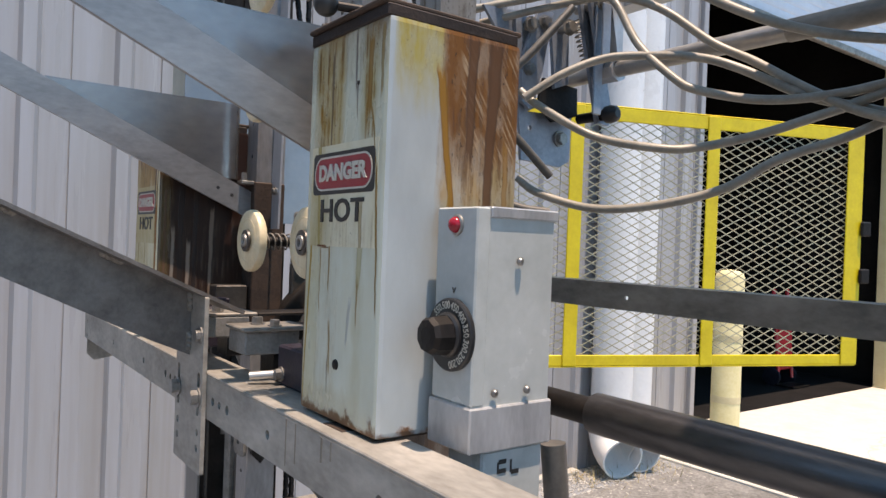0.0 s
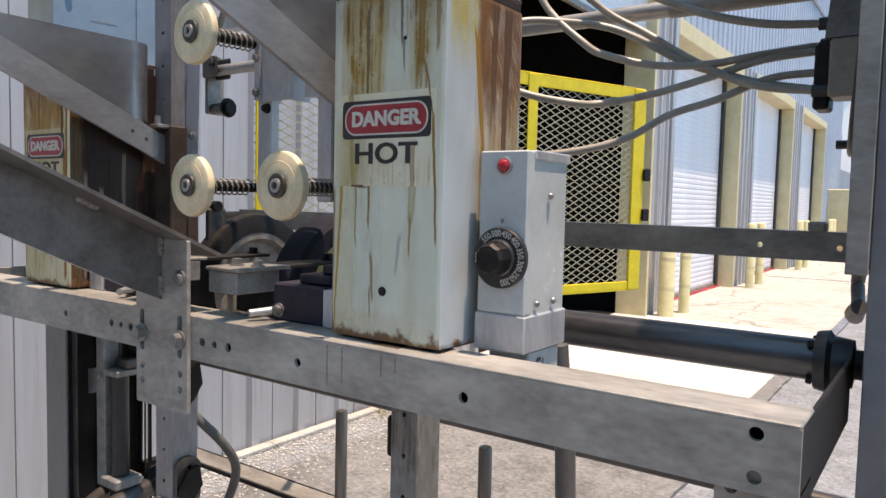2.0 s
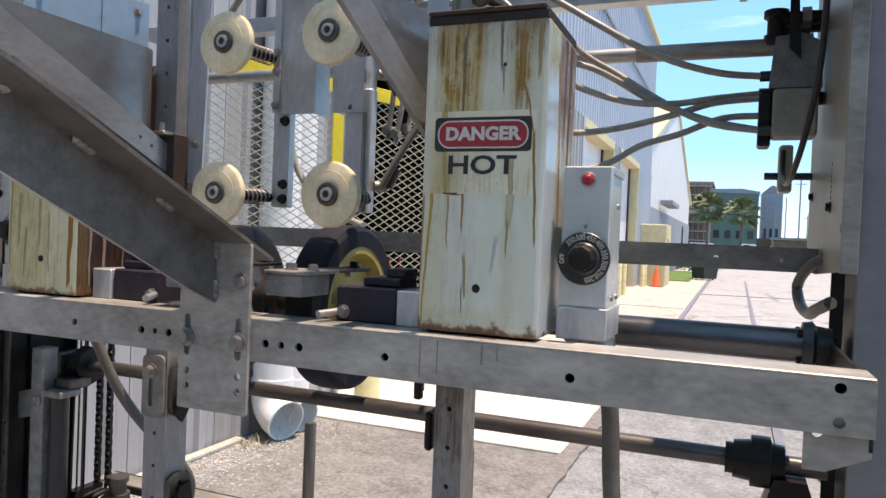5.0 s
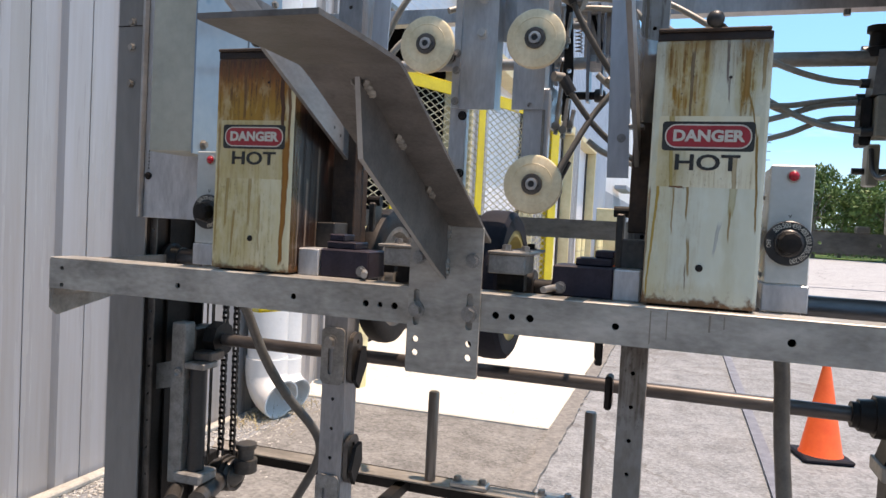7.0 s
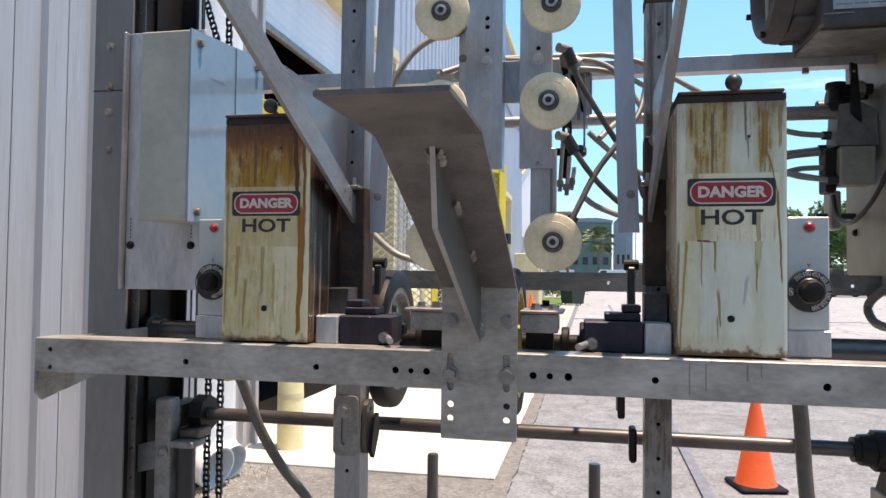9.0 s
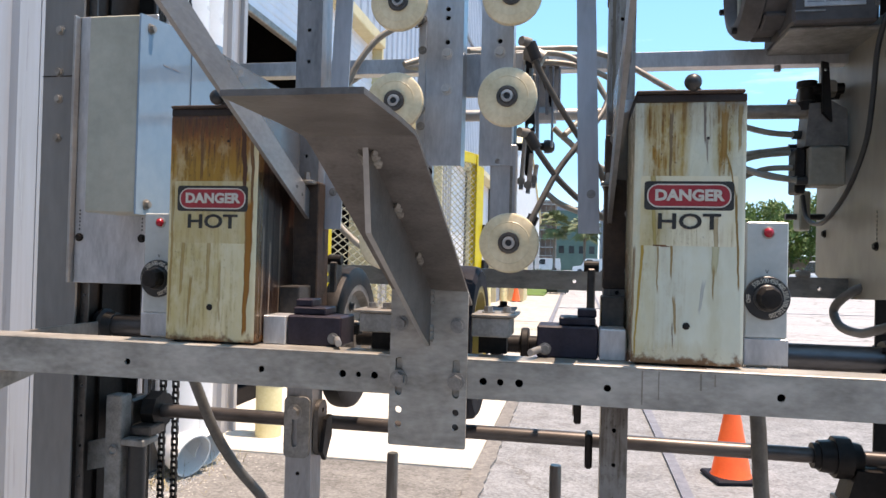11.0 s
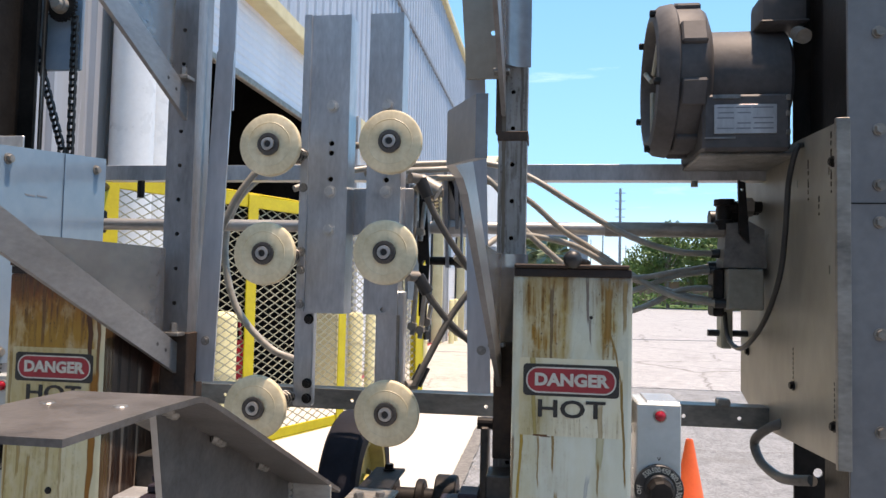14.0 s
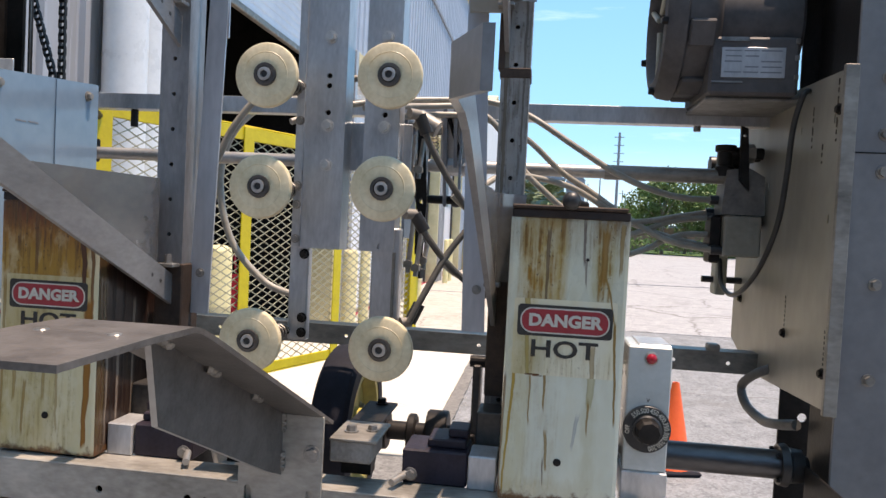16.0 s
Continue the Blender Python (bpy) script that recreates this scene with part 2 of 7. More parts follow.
BOLLARD = material("bollard_yellow", (0.64, 0.55, 0.27), (0.78, 0.70, 0.42), 6, 0.6, 0, 0.2)
SIDING = material("white_metal_siding", (0.31, 0.30, 0.29), (0.395, 0.40, 0.425), 5, 0.28, 0, 0.35, (1, 1, 0.05))
SIDING_BLUE = material("pale_blue_siding", (0.34, 0.40, 0.475), (0.43, 0.485, 0.56), 0.7, 0.42, 0, 0.05)
CURTAIN = material("door_slats", (0.64, 0.65, 0.70), (0.78, 0.79, 0.83), 1.3, 0.4, 0, 0.05)
# Near-black walls: the unlit warehouse's shade is put into their colour.
DARK_IN = material("interior_shade", (0.006, 0.006, 0.006), (0.016, 0.015, 0.015), 2, 0.95, spec=0.1)
def paving(name, low, high, crack, crack_scale, crack_width, speckle=0.35, stain=(0.12, 0.115, 0.11)):
    """Paving with broad stains, patchy middle tones, coarse aggregate and wandering cracks."""
    m = bpy.data.materials.new(name)
    m.use_nodes = True
    n, l = m.node_tree.nodes, m.node_tree.links
    b = n["Principled BSDF"]
    tc = n.new("ShaderNodeTexCoord")

    def noisy(scale, detail, rough=0.7):
        k = n.new("ShaderNodeTexNoise")
        k.inputs["Scale"].default_value, k.inputs["Detail"].default_value, k.inputs["Roughness"].default_value = scale, detail, rough
        l.new(tc.outputs["Object"], k.inputs["Vector"])
        return k.outputs["Fac"]

    def ramp(v, a, z, lo, hi):
        k = n.new("ShaderNodeMapRange")
        for key, val in (("From Min", a), ("From Max", z), ("To Min", lo), ("To Max", hi)):
            k.inputs[key].default_value = val
        l.new(v, k.inputs[0])
        return k.outputs[0]

    def add(x, y, w):
        k = n.new("ShaderNodeMath")
        k.operation = "MULTIPLY_ADD"
        k.inputs[1].default_value = w
        l.new(y, k.inputs[0])
        l.new(x, k.inputs[2])
        return k.outputs[0]

    def blend(fac, col, colour):
        k = n.new("ShaderNodeMix")
        k.data_type = "RGBA"
        l.new(fac, k.inputs[0])
        l.new(col, k.inputs[6])
        k.inputs[7].default_value = (*colour, 1)
        return k.outputs[2]

    grain = n.new("ShaderNodeTexVoronoi")
    grain.inputs["Scale"].default_value = 62.0
    l.new(tc.outputs["Object"], grain.inputs["Vector"])
    tone = n.new("ShaderNodeSeparateColor")
    l.new(grain.outputs["Color"], tone.inputs[0])
    middle = noisy(4.2, 10, 0.78)
    total = add(ramp(middle, 0.25, 0.75, 0.0, 0.62), tone.outputs[0], speckle)
    total = add(total, noisy(24.0, 6, 0.75), 0.30)
    cr = n.new("ShaderNodeValToRGB")
    cr.color_ramp.elements[0].position, cr.color_ramp.elements[1].position = 0.22, 0.95
    cr.color_ramp.elements[0].color, cr.color_ramp.elements[1].color = (*low, 1), (*high, 1)
    l.new(total, cr.inputs[0])
    col = blend(ramp(noisy(0.8, 9, 0.72), 0.52, 0.68, 0.0, 0.55), cr.outputs[0], stain)
    dis = n.new("ShaderNodeVectorMath")
    dis.operation = "MULTIPLY_ADD"
    dis.inputs[1].default_value = (0.9, 0.9, 0.0)
    nz = n.new("ShaderNodeTexNoise")
    nz.inputs["Scale"].default_value, nz.inputs["Detail"].default_value, nz.inputs["Roughness"].default_value = 1.3, 9, 0.7
    l.new(tc.outputs["Object"], nz.inputs["Vector"])
    l.new(nz.outputs["Color"], dis.inputs[0])
    l.new(tc.outputs["Object"], dis.inputs[2])
    vo = n.new("ShaderNodeTexVoronoi")
    vo.feature = "DISTANCE_TO_EDGE"
    vo.inputs["Scale"].default_value = crack_scale
    l.new(dis.outputs[0], vo.inputs["Vector"])
    col = blend(ramp(vo.outputs["Distance"], crack_width * 0.3, crack_width, 0.7, 0.0), col, crack)
    l.new(col, b.inputs["Base Color"])
    b.inputs["Roughness"].default_value, b.inputs["Specular IOR Level"].default_value = 0.92, 0.2
    bp = n.new("ShaderNodeBump")
    bp.inputs["Strength"].default_value, bp.inputs["Distance"].default_value = 0.8, 0.006
    l.new(total, bp.inputs["Height"])
    l.new(bp.outputs[0], b.inputs["Normal"])
    return m


ASPHALT = paving("worn_asphalt", (0.098, 0.105, 0.112), (0.30, 0.315, 0.33), (0.12, 0.115, 0.11), 0.22, 0.004)
ASPHALT_OLD = paving("dirty_asphalt", (0.085, 0.084, 0.081), (0.25, 0.246, 0.236), (0.06, 0.058, 0.055), 0.2, 0.002, 0.4, (0.05, 0.045, 0.04))
LOT = paving("bleached_lot", (0.20, 0.205, 0.21), (0.44, 0.445, 0.455), (0.13, 0.125, 0.12), 0.30, 0.012, 0.3, (0.20, 0.20, 0.20))
CONCRETE = paving("pale_concrete", (0.50, 0.475, 0.425), (0.70, 0.675, 0.61), (0.42, 0.38, 0.33), 0.25, 0.003, 0.12, (0.50, 0.46, 0.40))
CONCRETE_OLD = paving("old_concrete", (0.27, 0.255, 0.225), (0.56, 0.54, 0.485), (0.15, 0.135, 0.12), 0.55, 0.010, 0.25, (0.28, 0.25, 0.21))
SEAM_DIRT = material("dirt_filled_joint", (0.095, 0.093, 0.09), (0.25, 0.24, 0.225), 25, 0.95, 0, 1.0)
TAR = material("tar_seam", (0.10, 0.11, 0.14), (0.20, 0.215, 0.25), 9, 0.8, 0, 0.5)
GRAVEL = material("pale_gravel", (0.30, 0.28, 0.25), (0.62, 0.60, 0.55), 30, 0.95, 0, 1.0, island=0.2)
PVC = material("white_pvc", (0.70, 0.70, 0.69), (0.80, 0.80, 0.79), 5, 0.3)
CONE = material("orange_cone", (0.78, 0.09, 0.02), (0.90, 0.14, 0.03), 6, 0.5, 0, 0.1)
HOSE_TAN = material("tan_hose", (0.235, 0.215, 0.18), (0.39, 0.36, 0.305), 30, 0.4)
HOSE_GREY = material("grey_hose", (0.06, 0.057, 0.052), (0.13, 0.122, 0.11), 30, 0.5)
SIGN_WHITE = material("label_white", (0.46, 0.43, 0.36), (0.60, 0.57, 0.50), 30, 0.45)
SIGN_RED = material("label_red", (0.30, 0.022, 0.03), (0.40, 0.035, 0.042), 30, 0.4)
SIGN_BLACK = material("label_black", (0.015, 0.015, 0.013), (0.035, 0.033, 0.03), 30, 0.45)
LAMP_RED = material("red_lens", (0.26, 0.006, 0.016), (0.40, 0.012, 0.025), 30, 0.12)
GRASS = material("grass", (0.05, 0.11, 0.02), (0.12, 0.20, 0.04), 4, 0.9, 0, 0.6)
LEAF = material("leaves", (0.045, 0.10, 0.02), (0.12, 0.20, 0.045), 1.5, 0.6, 0, 0, island=0.2)
BARK = material("bark", (0.10, 0.08, 0.06), (0.22, 0.18, 0.14), 6, 0.9, 0, 0.8)
BRICK = material("red_brown_block", (0.16, 0.10, 0.08), (0.28, 0.19, 0.15), 2, 0.9, 0, 0.5)
GREEN_WALL = material("green_cladding", (0.07, 0.14, 0.12), (0.12, 0.20, 0.17), 0.4, 0.7)
GREY_WALL = material("grey_cladding", (0.20, 0.23, 0.27), (0.30, 0.33, 0.37), 0.4, 0.6)
CAR_WHITE = material("white_car_paint", (0.66, 0.67, 0.68), (0.75, 0.76, 0.77), 2, 0.25)
CAR_RED = material("red_car_paint", (0.40, 0.02, 0.03), (0.50, 0.04, 0.05), 2, 0.25)
GLASS_DARK = material("dark_glass", (0.02, 0.025, 0.03), (0.04, 0.05, 0.055), 2, 0.08)

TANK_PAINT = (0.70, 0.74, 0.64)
OLIVE, AMBER, BROWN, PALE_Y = (0.27, 0.145, 0.018), (0.27, 0.125, 0.014), (0.10, 0.042, 0.016), (0.38, 0.33, 0.15)
OCHRE, PLUM = (0.42, 0.25, 0.025), (0.11, 0.065, 0.055)
POST_DULL = material("dull_galvanised", (0.17, 0.172, 0.178), (0.34, 0.342, 0.35), 24, 0.4, 0.35, 0.2, (1, 1, 0.3))
POST_STAINED = stained("stained_galvanised", (0.32, 0.335, 0.34), "X",
    [(-0.03, 0.03, -0.2, 0.50, 0.8, (0.13, 0.115, 0.095)), (-0.03, 0.03, 0.40, 0.80, 0.75, (0.06, 0.034, 0.022)), (-0.03, 0.03, 0.80, 1.5, 0.5, (0.15, 0.12, 0.08))],
    [(-0.03, 0.03, 0.62, 1.45, 0.7, (0.09, 0.075, 0.06)), (-0.03, 0.03, 0.30, 0.80, 0.6, (0.05, 0.03, 0.02))],
    [(-0.012, -0.010, 0.003, 0.80, 1.06, 0.8, (0.10, 0.07, 0.04)), (0.010, 0.011, 0.002, 0.86, 1.2, 0.7, (0.07, 0.055, 0.045))], 0, 0.42)
FRONT_RUNS = [
    (0.037, 0.037, 0.0048, 0.236, 0.288, 0.85, AMBER), (0.039, 0.051, 0.0011, 0.190, 0.243, 0.9, OLIVE), (0.051, 0.0545, 0.0015, 0.090, 0.192, 0.95, OLIVE),
    (0.015, 0.016, 0.0016, 0.255, 0.298, 0.8, PLUM), (0.018, 0.019, 0.0012, 0.232, 0.262, 0.7, PLUM), (0.0535, 0.054, 0.0028, 0.246, 0.294, 0.7, OLIVE),
    (-0.049, -0.0575, 0.0018, 0.008, 0.178, 0.95, OCHRE), (-0.0195, -0.0180, 0.0016, 0.098, 0.150, 0.9, OLIVE), (-0.0150, -0.0115, 0.0019, 0.036, 0.076, 0.8, OLIVE),
    (0.030, 0.0285, 0.0050, 0.106, 0.150, 0.6, PALE_Y), (0.0285, 0.0275, 0.0013, 0.078, 0.112, 0.8, OLIVE), (0.018, 0.013, 0.0022, 0.060, 0.095, 0.55, (0.26, 0.28, 0.29)),
    (-0.036, -0.037, 0.0045, 0.168, 0.220, 0.55, OLIVE), (-0.021, -0.021, 0.002, 0.20, 0.29, 0.75, BROWN),
    (-0.060, -0.0605, 0.0016, 0.0, 0.13, 0.8, (0.20, 0.10, 0.03)), (-0.0150, -0.0155, 0.0007, 0.018, 0.05, 0.8, BROWN), (-0.034, -0.0335, 0.0012, 0.085, 0.135, 0.8, OLIVE)]
TANK_FRONT = stained("drip_stained_enamel", TANK_PAINT, "X",
    [(-0.064, 0.064, 0.195, 0.35, 0.5, (0.50, 0.45, 0.26)), (-0.050, -0.002, 0.206, 0.35, 0.9, (0.40, 0.25, 0.035)), (0.026, 0.048, 0.222, 0.30, 0.7, (0.34, 0.26, 0.07)), (-0.062, 0.062, 0.278, 0.31, 0.5, (0.20, 0.12, 0.06)), (-0.062, -0.034, 0.0, 0.19, 0.55, (0.46, 0.40, 0.20)), (0.022, 0.036, 0.0, 0.15, 0.35, PALE_Y), (0.025, 0.062, 0.287, 0.31, 0.7, PLUM), (-0.062, 0.02, 0.0, 0.022, 0.6, (0.40, 0.30, 0.12)), (-0.064, 0.064, -0.02, 0.21, 0.35, (0.58, 0.53, 0.34))],
    [(-0.050, -0.006, 0.210, 0.31, 1.0, (0.30, 0.14, 0.012)), (0.026, 0.050, 0.215, 0.31, 0.9, (0.28, 0.125, 0.012)), (-0.036, -0.016, 0.236, 0.31, 1.0, AMBER), (0.028, 0.046, 0.225, 0.30, 0.7, OLIVE), (-0.061, 0.061, 0.262, 0.31, 0.5, BROWN), (-0.060, 0.0, 0.01, 0.14, 0.22, OLIVE)],
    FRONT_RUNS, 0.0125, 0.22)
OLD_RUNS = [
    (0.040, 0.0435, 0.0042, 0.198, 0.285, 1.1, (0.085, 0.030, 0.010)), (0.0525, 0.0545, 0.0028, 0.175, 0.265, 0.95, (0.17, 0.07, 0.02)), (0.0515, 0.0475, 0.0052, 0.010, 0.180, 1.1, (0.30, 0.115, 0.012)),
    (-0.040, -0.042, 0.0030, 0.060, 0.145, 0.6, OLIVE), (-0.028, -0.031, 0.0022, 0.020, 0.085, 0.7, OLIVE), (-0.004, -0.005, 0.0028, 0.060, 0.140, 0.55, OLIVE), (0.012, 0.013, 0.0020, 0.025, 0.100, 0.5, OLIVE), (-0.056, -0.058, 0.0024, 0.02, 0.20, 0.7, OLIVE), (-0.016, -0.017, 0.0030, 0.21, 0.30, 0.6, BROWN)]
TANK_FRONT_OLD = stained("heavily_stained_enamel", (0.72, 0.69, 0.53), "X",
    [(-0.064, 0.064, -0.05, 0.35, 0.6, (0.60, 0.49, 0.22)), (-0.064, 0.050, 0.186, 0.35, 1.35, (0.36, 0.19, 0.025)), (-0.064, 0.052, 0.252, 0.35, 1.4, (0.26, 0.075, 0.014)), (-0.064, 0.064, 0.276, 0.35, 1.7, (0.08, 0.027, 0.014)), (-0.064, 0.01, -0.02, 0.14, 0.5, (0.40, 0.29, 0.07))],
    [(-0.062, 0.045, 0.18, 0.35, 0.8, (0.22, 0.11, 0.018)), (-0.062, 0.035, -0.02, 0.145, 0.45, (0.24, 0.15, 0.025)), (-0.060, 0.060, 0.235, 0.35, 0.9, BROWN)],
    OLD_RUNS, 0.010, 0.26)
# Base enamel here is darker and bluer than on the tank's front.
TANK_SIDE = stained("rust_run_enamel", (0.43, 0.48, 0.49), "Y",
    [(-0.055, -0.012, 0.252, 0.35, 1.1, (0.38, 0.31, 0.08)), (-0.016, 0.064, 0.155, 0.35, 1.0, (0.36, 0.25, 0.13)), (-0.013, 0.064, 0.205, 0.35, 1.3, (0.19, 0.08, 0.026)), (0.03, 0.062, 0.0, 0.20, 0.6, (0.33, 0.27, 0.14)), (-0.012, 0.03, 0.05, 0.17, 0.35, PALE_Y)],
    [(-0.016, 0.062, 0.19, 0.31, 0.9, BROWN), (0.0, 0.06, 0.10, 0.25, 0.6, (0.15, 0.075, 0.025)), (-0.05, -0.014, 0.268, 0.31, 0.5, OLIVE)],
    [(-0.016, -0.001, 0.0042, 0.150, 0.268, 1.0, AMBER), (-0.002, 0.001, 0.0040, 0.100, 0.158, 0.95, (0.24, 0.13, 0.03)), (0.014, 0.012, 0.006, 0.205, 0.30, 0.9, BROWN), (0.037, 0.030, 0.0075, 0.160, 0.30, 0.95, BROWN), (0.030, 0.027, 0.0034, 0.09, 0.17, 0.8, (0.20, 0.10, 0.03)), (-0.006, -0.008, 0.0012, 0.02, 0.20, 0.8, OLIVE), (0.050, 0.048, 0.003, 0.04, 0.22, 0.6, AMBER)],
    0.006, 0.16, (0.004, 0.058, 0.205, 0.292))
# Rust brown taken near-black; the pale runs are painted highlights on glossy drips.
TANK_SIDE_OLD = stained("brown_rust_highlight_enamel", (0.07, 0.042, 0.028), "Y",
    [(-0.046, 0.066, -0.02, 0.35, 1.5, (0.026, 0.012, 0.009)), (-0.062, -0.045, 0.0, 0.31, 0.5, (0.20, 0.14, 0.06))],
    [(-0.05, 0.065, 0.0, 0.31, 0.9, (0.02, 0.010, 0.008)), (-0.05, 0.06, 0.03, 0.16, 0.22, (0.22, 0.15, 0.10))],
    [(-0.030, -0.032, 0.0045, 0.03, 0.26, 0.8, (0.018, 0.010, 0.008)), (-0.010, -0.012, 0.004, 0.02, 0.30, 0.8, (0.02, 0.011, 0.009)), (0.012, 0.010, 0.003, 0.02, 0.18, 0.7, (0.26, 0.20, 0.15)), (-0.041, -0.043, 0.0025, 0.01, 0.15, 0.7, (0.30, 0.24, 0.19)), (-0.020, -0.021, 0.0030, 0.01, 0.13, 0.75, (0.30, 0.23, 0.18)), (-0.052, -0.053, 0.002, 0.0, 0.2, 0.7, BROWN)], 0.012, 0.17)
LABEL_OLD = stained("yellowed_label", (0.62, 0.55, 0.36), "X", [(-0.062, 0.062, 0.1, 0.25, 0.65, (0.46, 0.34, 0.11))], [(-0.06, 0.06, 0.1, 0.25, 0.3, OLIVE)], OLD_RUNS[:3], 0, 0.4)
LABEL_STAINED = stained("stained_label", (0.78, 0.75, 0.60), "X", [(-0.064, 0.064, 0.08, 0.28, 0.40, (0.62, 0.54, 0.30)), (-0.064, -0.03, 0.08, 0.28, 0.5, (0.46, 0.35, 0.12)), (-0.05, -0.02, 0.13, 0.18, 0.5, (0.30, 0.24, 0.09))], [(-0.05, 0.05, 0.12, 0.16, 0.4, OLIVE)], FRONT_RUNS[:3] + [(-0.040, -0.037, 0.003, 0.13, 0.22, 0.75, (0.36, 0.26, 0.06)), (0.030, 0.030, 0.003, 0.13, 0.172, 0.6, OLIVE)], 0, 0.35)


# ---- mesh helpers ----
ORIGIN = {}


def thing(name, loc, label, category, group="", kind=""):
    ob = new(name)
    ob.empty_display_size = 0.05
    ob.location = loc
    ORIGIN[ob.name] = Vector(loc)
    return tagged(ob, label, category, group, kind)


def part(name, bm, mat, parent=None, label="", smooth=False, pick=None):
    """Links a bmesh, given in world coordinates, as one mesh object under parent."""
    o = ORIGIN[parent.name] if parent is not None else Vector((0, 0, 0))
    bmesh.ops.translate(bm, verts=bm.verts, vec=-o)
    bmesh.ops.recalc_face_normals(bm, faces=bm.faces)
    me = bpy.data.meshes.new(name)
    mats = mat if isinstance(mat, (list, tuple)) else [mat]
    for mm in mats:
        me.materials.append(mm)
    for f in bm.faces:
        f.smooth = smooth
        if pick:
            f.material_index = pick(f)
    bm.to_mesh(me)
    bm.free()
    if smooth:
        me.set_sharp_from_angle(angle=radians(38))
    ob = new(name, me)
    if parent is not None:
        ob.parent = parent
        ORIGIN[ob.name] = o
    if label:
        ob["label"] = label
    return ob


def solid(name, bm, mat, label, category, group="", kind="", smooth=False, base=None, pick=None):
    """A thing of one mesh, in world coordinates, with its origin at base."""
    if base is not None:
        bmesh.ops.translate(bm, verts=bm.verts, vec=-Vector(base))
    ob = part(name, bm, mat, None, label, smooth, pick)
    if base is not None:
        ob.location = base
        ORIGIN[ob.name] = Vector(base)
    else:
        ORIGIN[ob.name] = Vector((0, 0, 0))
    return tagged(ob, label, category, group, kind)


def box(x0, x1, y0, y1, z0, z1, bev=0.0, bm=None, seg=1):
    out = bm or bmesh.new()
    r = bmesh.ops.create_cube(out, size=1.0)
    vs = r["verts"]
    bmesh.ops.scale(out, vec=(abs(x1 - x0), abs(y1 - y0), abs(z1 - z0)), verts=vs)
    bmesh.ops.translate(out, vec=((x0 + x1) / 2, (y0 + y1) / 2, (z0 + z1) / 2), verts=vs)
    if bev:
        es = list({e for v in vs for e in v.link_edges})
        bmesh.ops.bevel(out, geom=es, offset=bev, segments=seg, profile=0.7, affect="EDGES")
    return out


def rod(p, q, r, seg=20, r2=None, bm=None, bev=0.0):
    """A round bar from p to q."""
    out = bm or bmesh.new()
    p, q = Vector(p), Vector(q)
    d = q - p
    m = Matrix.Translation((p + q) / 2) @ d.to_track_quat("Z", "Y").to_matrix().to_4x4()
    res = bmesh.ops.create_cone(out, cap_ends=True, segments=seg, radius1=r, radius2=r if r2 is None else r2, depth=d.length, matrix=m)
    if bev:
        es = [e for e in {e for v in res["verts"] for e in v.link_edges} if any(len(f.verts) > 4 for f in e.link_faces)]
        bmesh.ops.bevel(out, geom=es, offset=bev, segments=2, profile=0.5, affect="EDGES")
    return out


def ball(c, r, bm=None, seg=16, squash=(1, 1, 1)):
    out = bm or bmesh.new()
    bmesh.ops.create_uvsphere(out, u_segments=seg, v_segments=seg // 2 + 2, radius=r, matrix=Matrix.Translation(c) @ Matrix.Diagonal((*squash, 1)))
    return out


def lathe(c, axis, profile, seg=32, bm=None):
    """A turned body: profile of (distance along axis, radius), closed at both ends if the radius is 0 there."""
    out = bm or bmesh.new()
    q = Vector(axis).to_track_quat("Z", "Y").to_matrix()
    c = Vector(c)
    rings = []
    for h, r in profile:
        if r <= 1e-6:
            rings.append([out.verts.new(c + q @ Vector((0, 0, h)))])
        else:
            rings.append([out.verts.new(c + q @ Vector((r * math.cos(2 * math.pi * i / seg), r * math.sin(2 * math.pi * i / seg), h))) for i in range(seg)])
    for a, b in zip(rings, rings[1:]):
        for i in range(seg):
            j = (i + 1) % seg
            vs = [a[i % len(a)], a[j % len(a)], b[j % len(b)], b[i % len(b)]]
            vs = [v for k, v in enumerate(vs) if v not in vs[:k]]
            if len(vs) > 2:
                out.faces.new(vs)
    return out


def smooth_path(points, n=8):
    pts = [Vector(p) for p in points]
    pts = [2 * pts[0] - pts[1]] + pts + [2 * pts[-1] - pts[-2]]
    out = []
    for i in range(1, len(pts) - 2):
        a, b, c, d = pts[i - 1:i + 3]
        for k in range(n):
            t = k / n
            out.append(0.5 * (2 * b + (c - a) * t + (2 * a - 5 * b + 4 * c - d) * t * t + (3 * b - a - 3 * c + d) * t ** 3))
    out.append(pts[-2])
    return out


def tube(points, r, seg=10, n=8, bm=None, flat=1.0):
    """A hose along a smooth path through points."""
    out = bm or bmesh.new()
    path = smooth_path(points, n)
    up, rings = Vector((0.13, 0.21, 0.97)), []
    for i, p in enumerate(path):
        t = (path[min(i + 1, len(path) - 1)] - path[max(i - 1, 0)]).normalized()
        s = t.cross(up).normalized()
        u = s.cross(t)
        rings.append([out.verts.new(p + r * math.cos(2 * math.pi * k / seg) * s + flat * r * math.sin(2 * math.pi * k / seg) * u) for k in range(seg)])
    for a, b in zip(rings, rings[1:]):
        for k in range(seg):
            out.faces.new((a[k], a[(k + 1) % seg], b[(k + 1) % seg], b[k]))
    out.faces.new(rings[0][::-1])
    out.faces.new(rings[-1])
    return out


def circle(cx, cy, r, n=14):
    return [(cx + r * math.cos(2 * math.pi * i / n), cy + r * math.sin(2 * math.pi * i / n)) for i in range(n)]


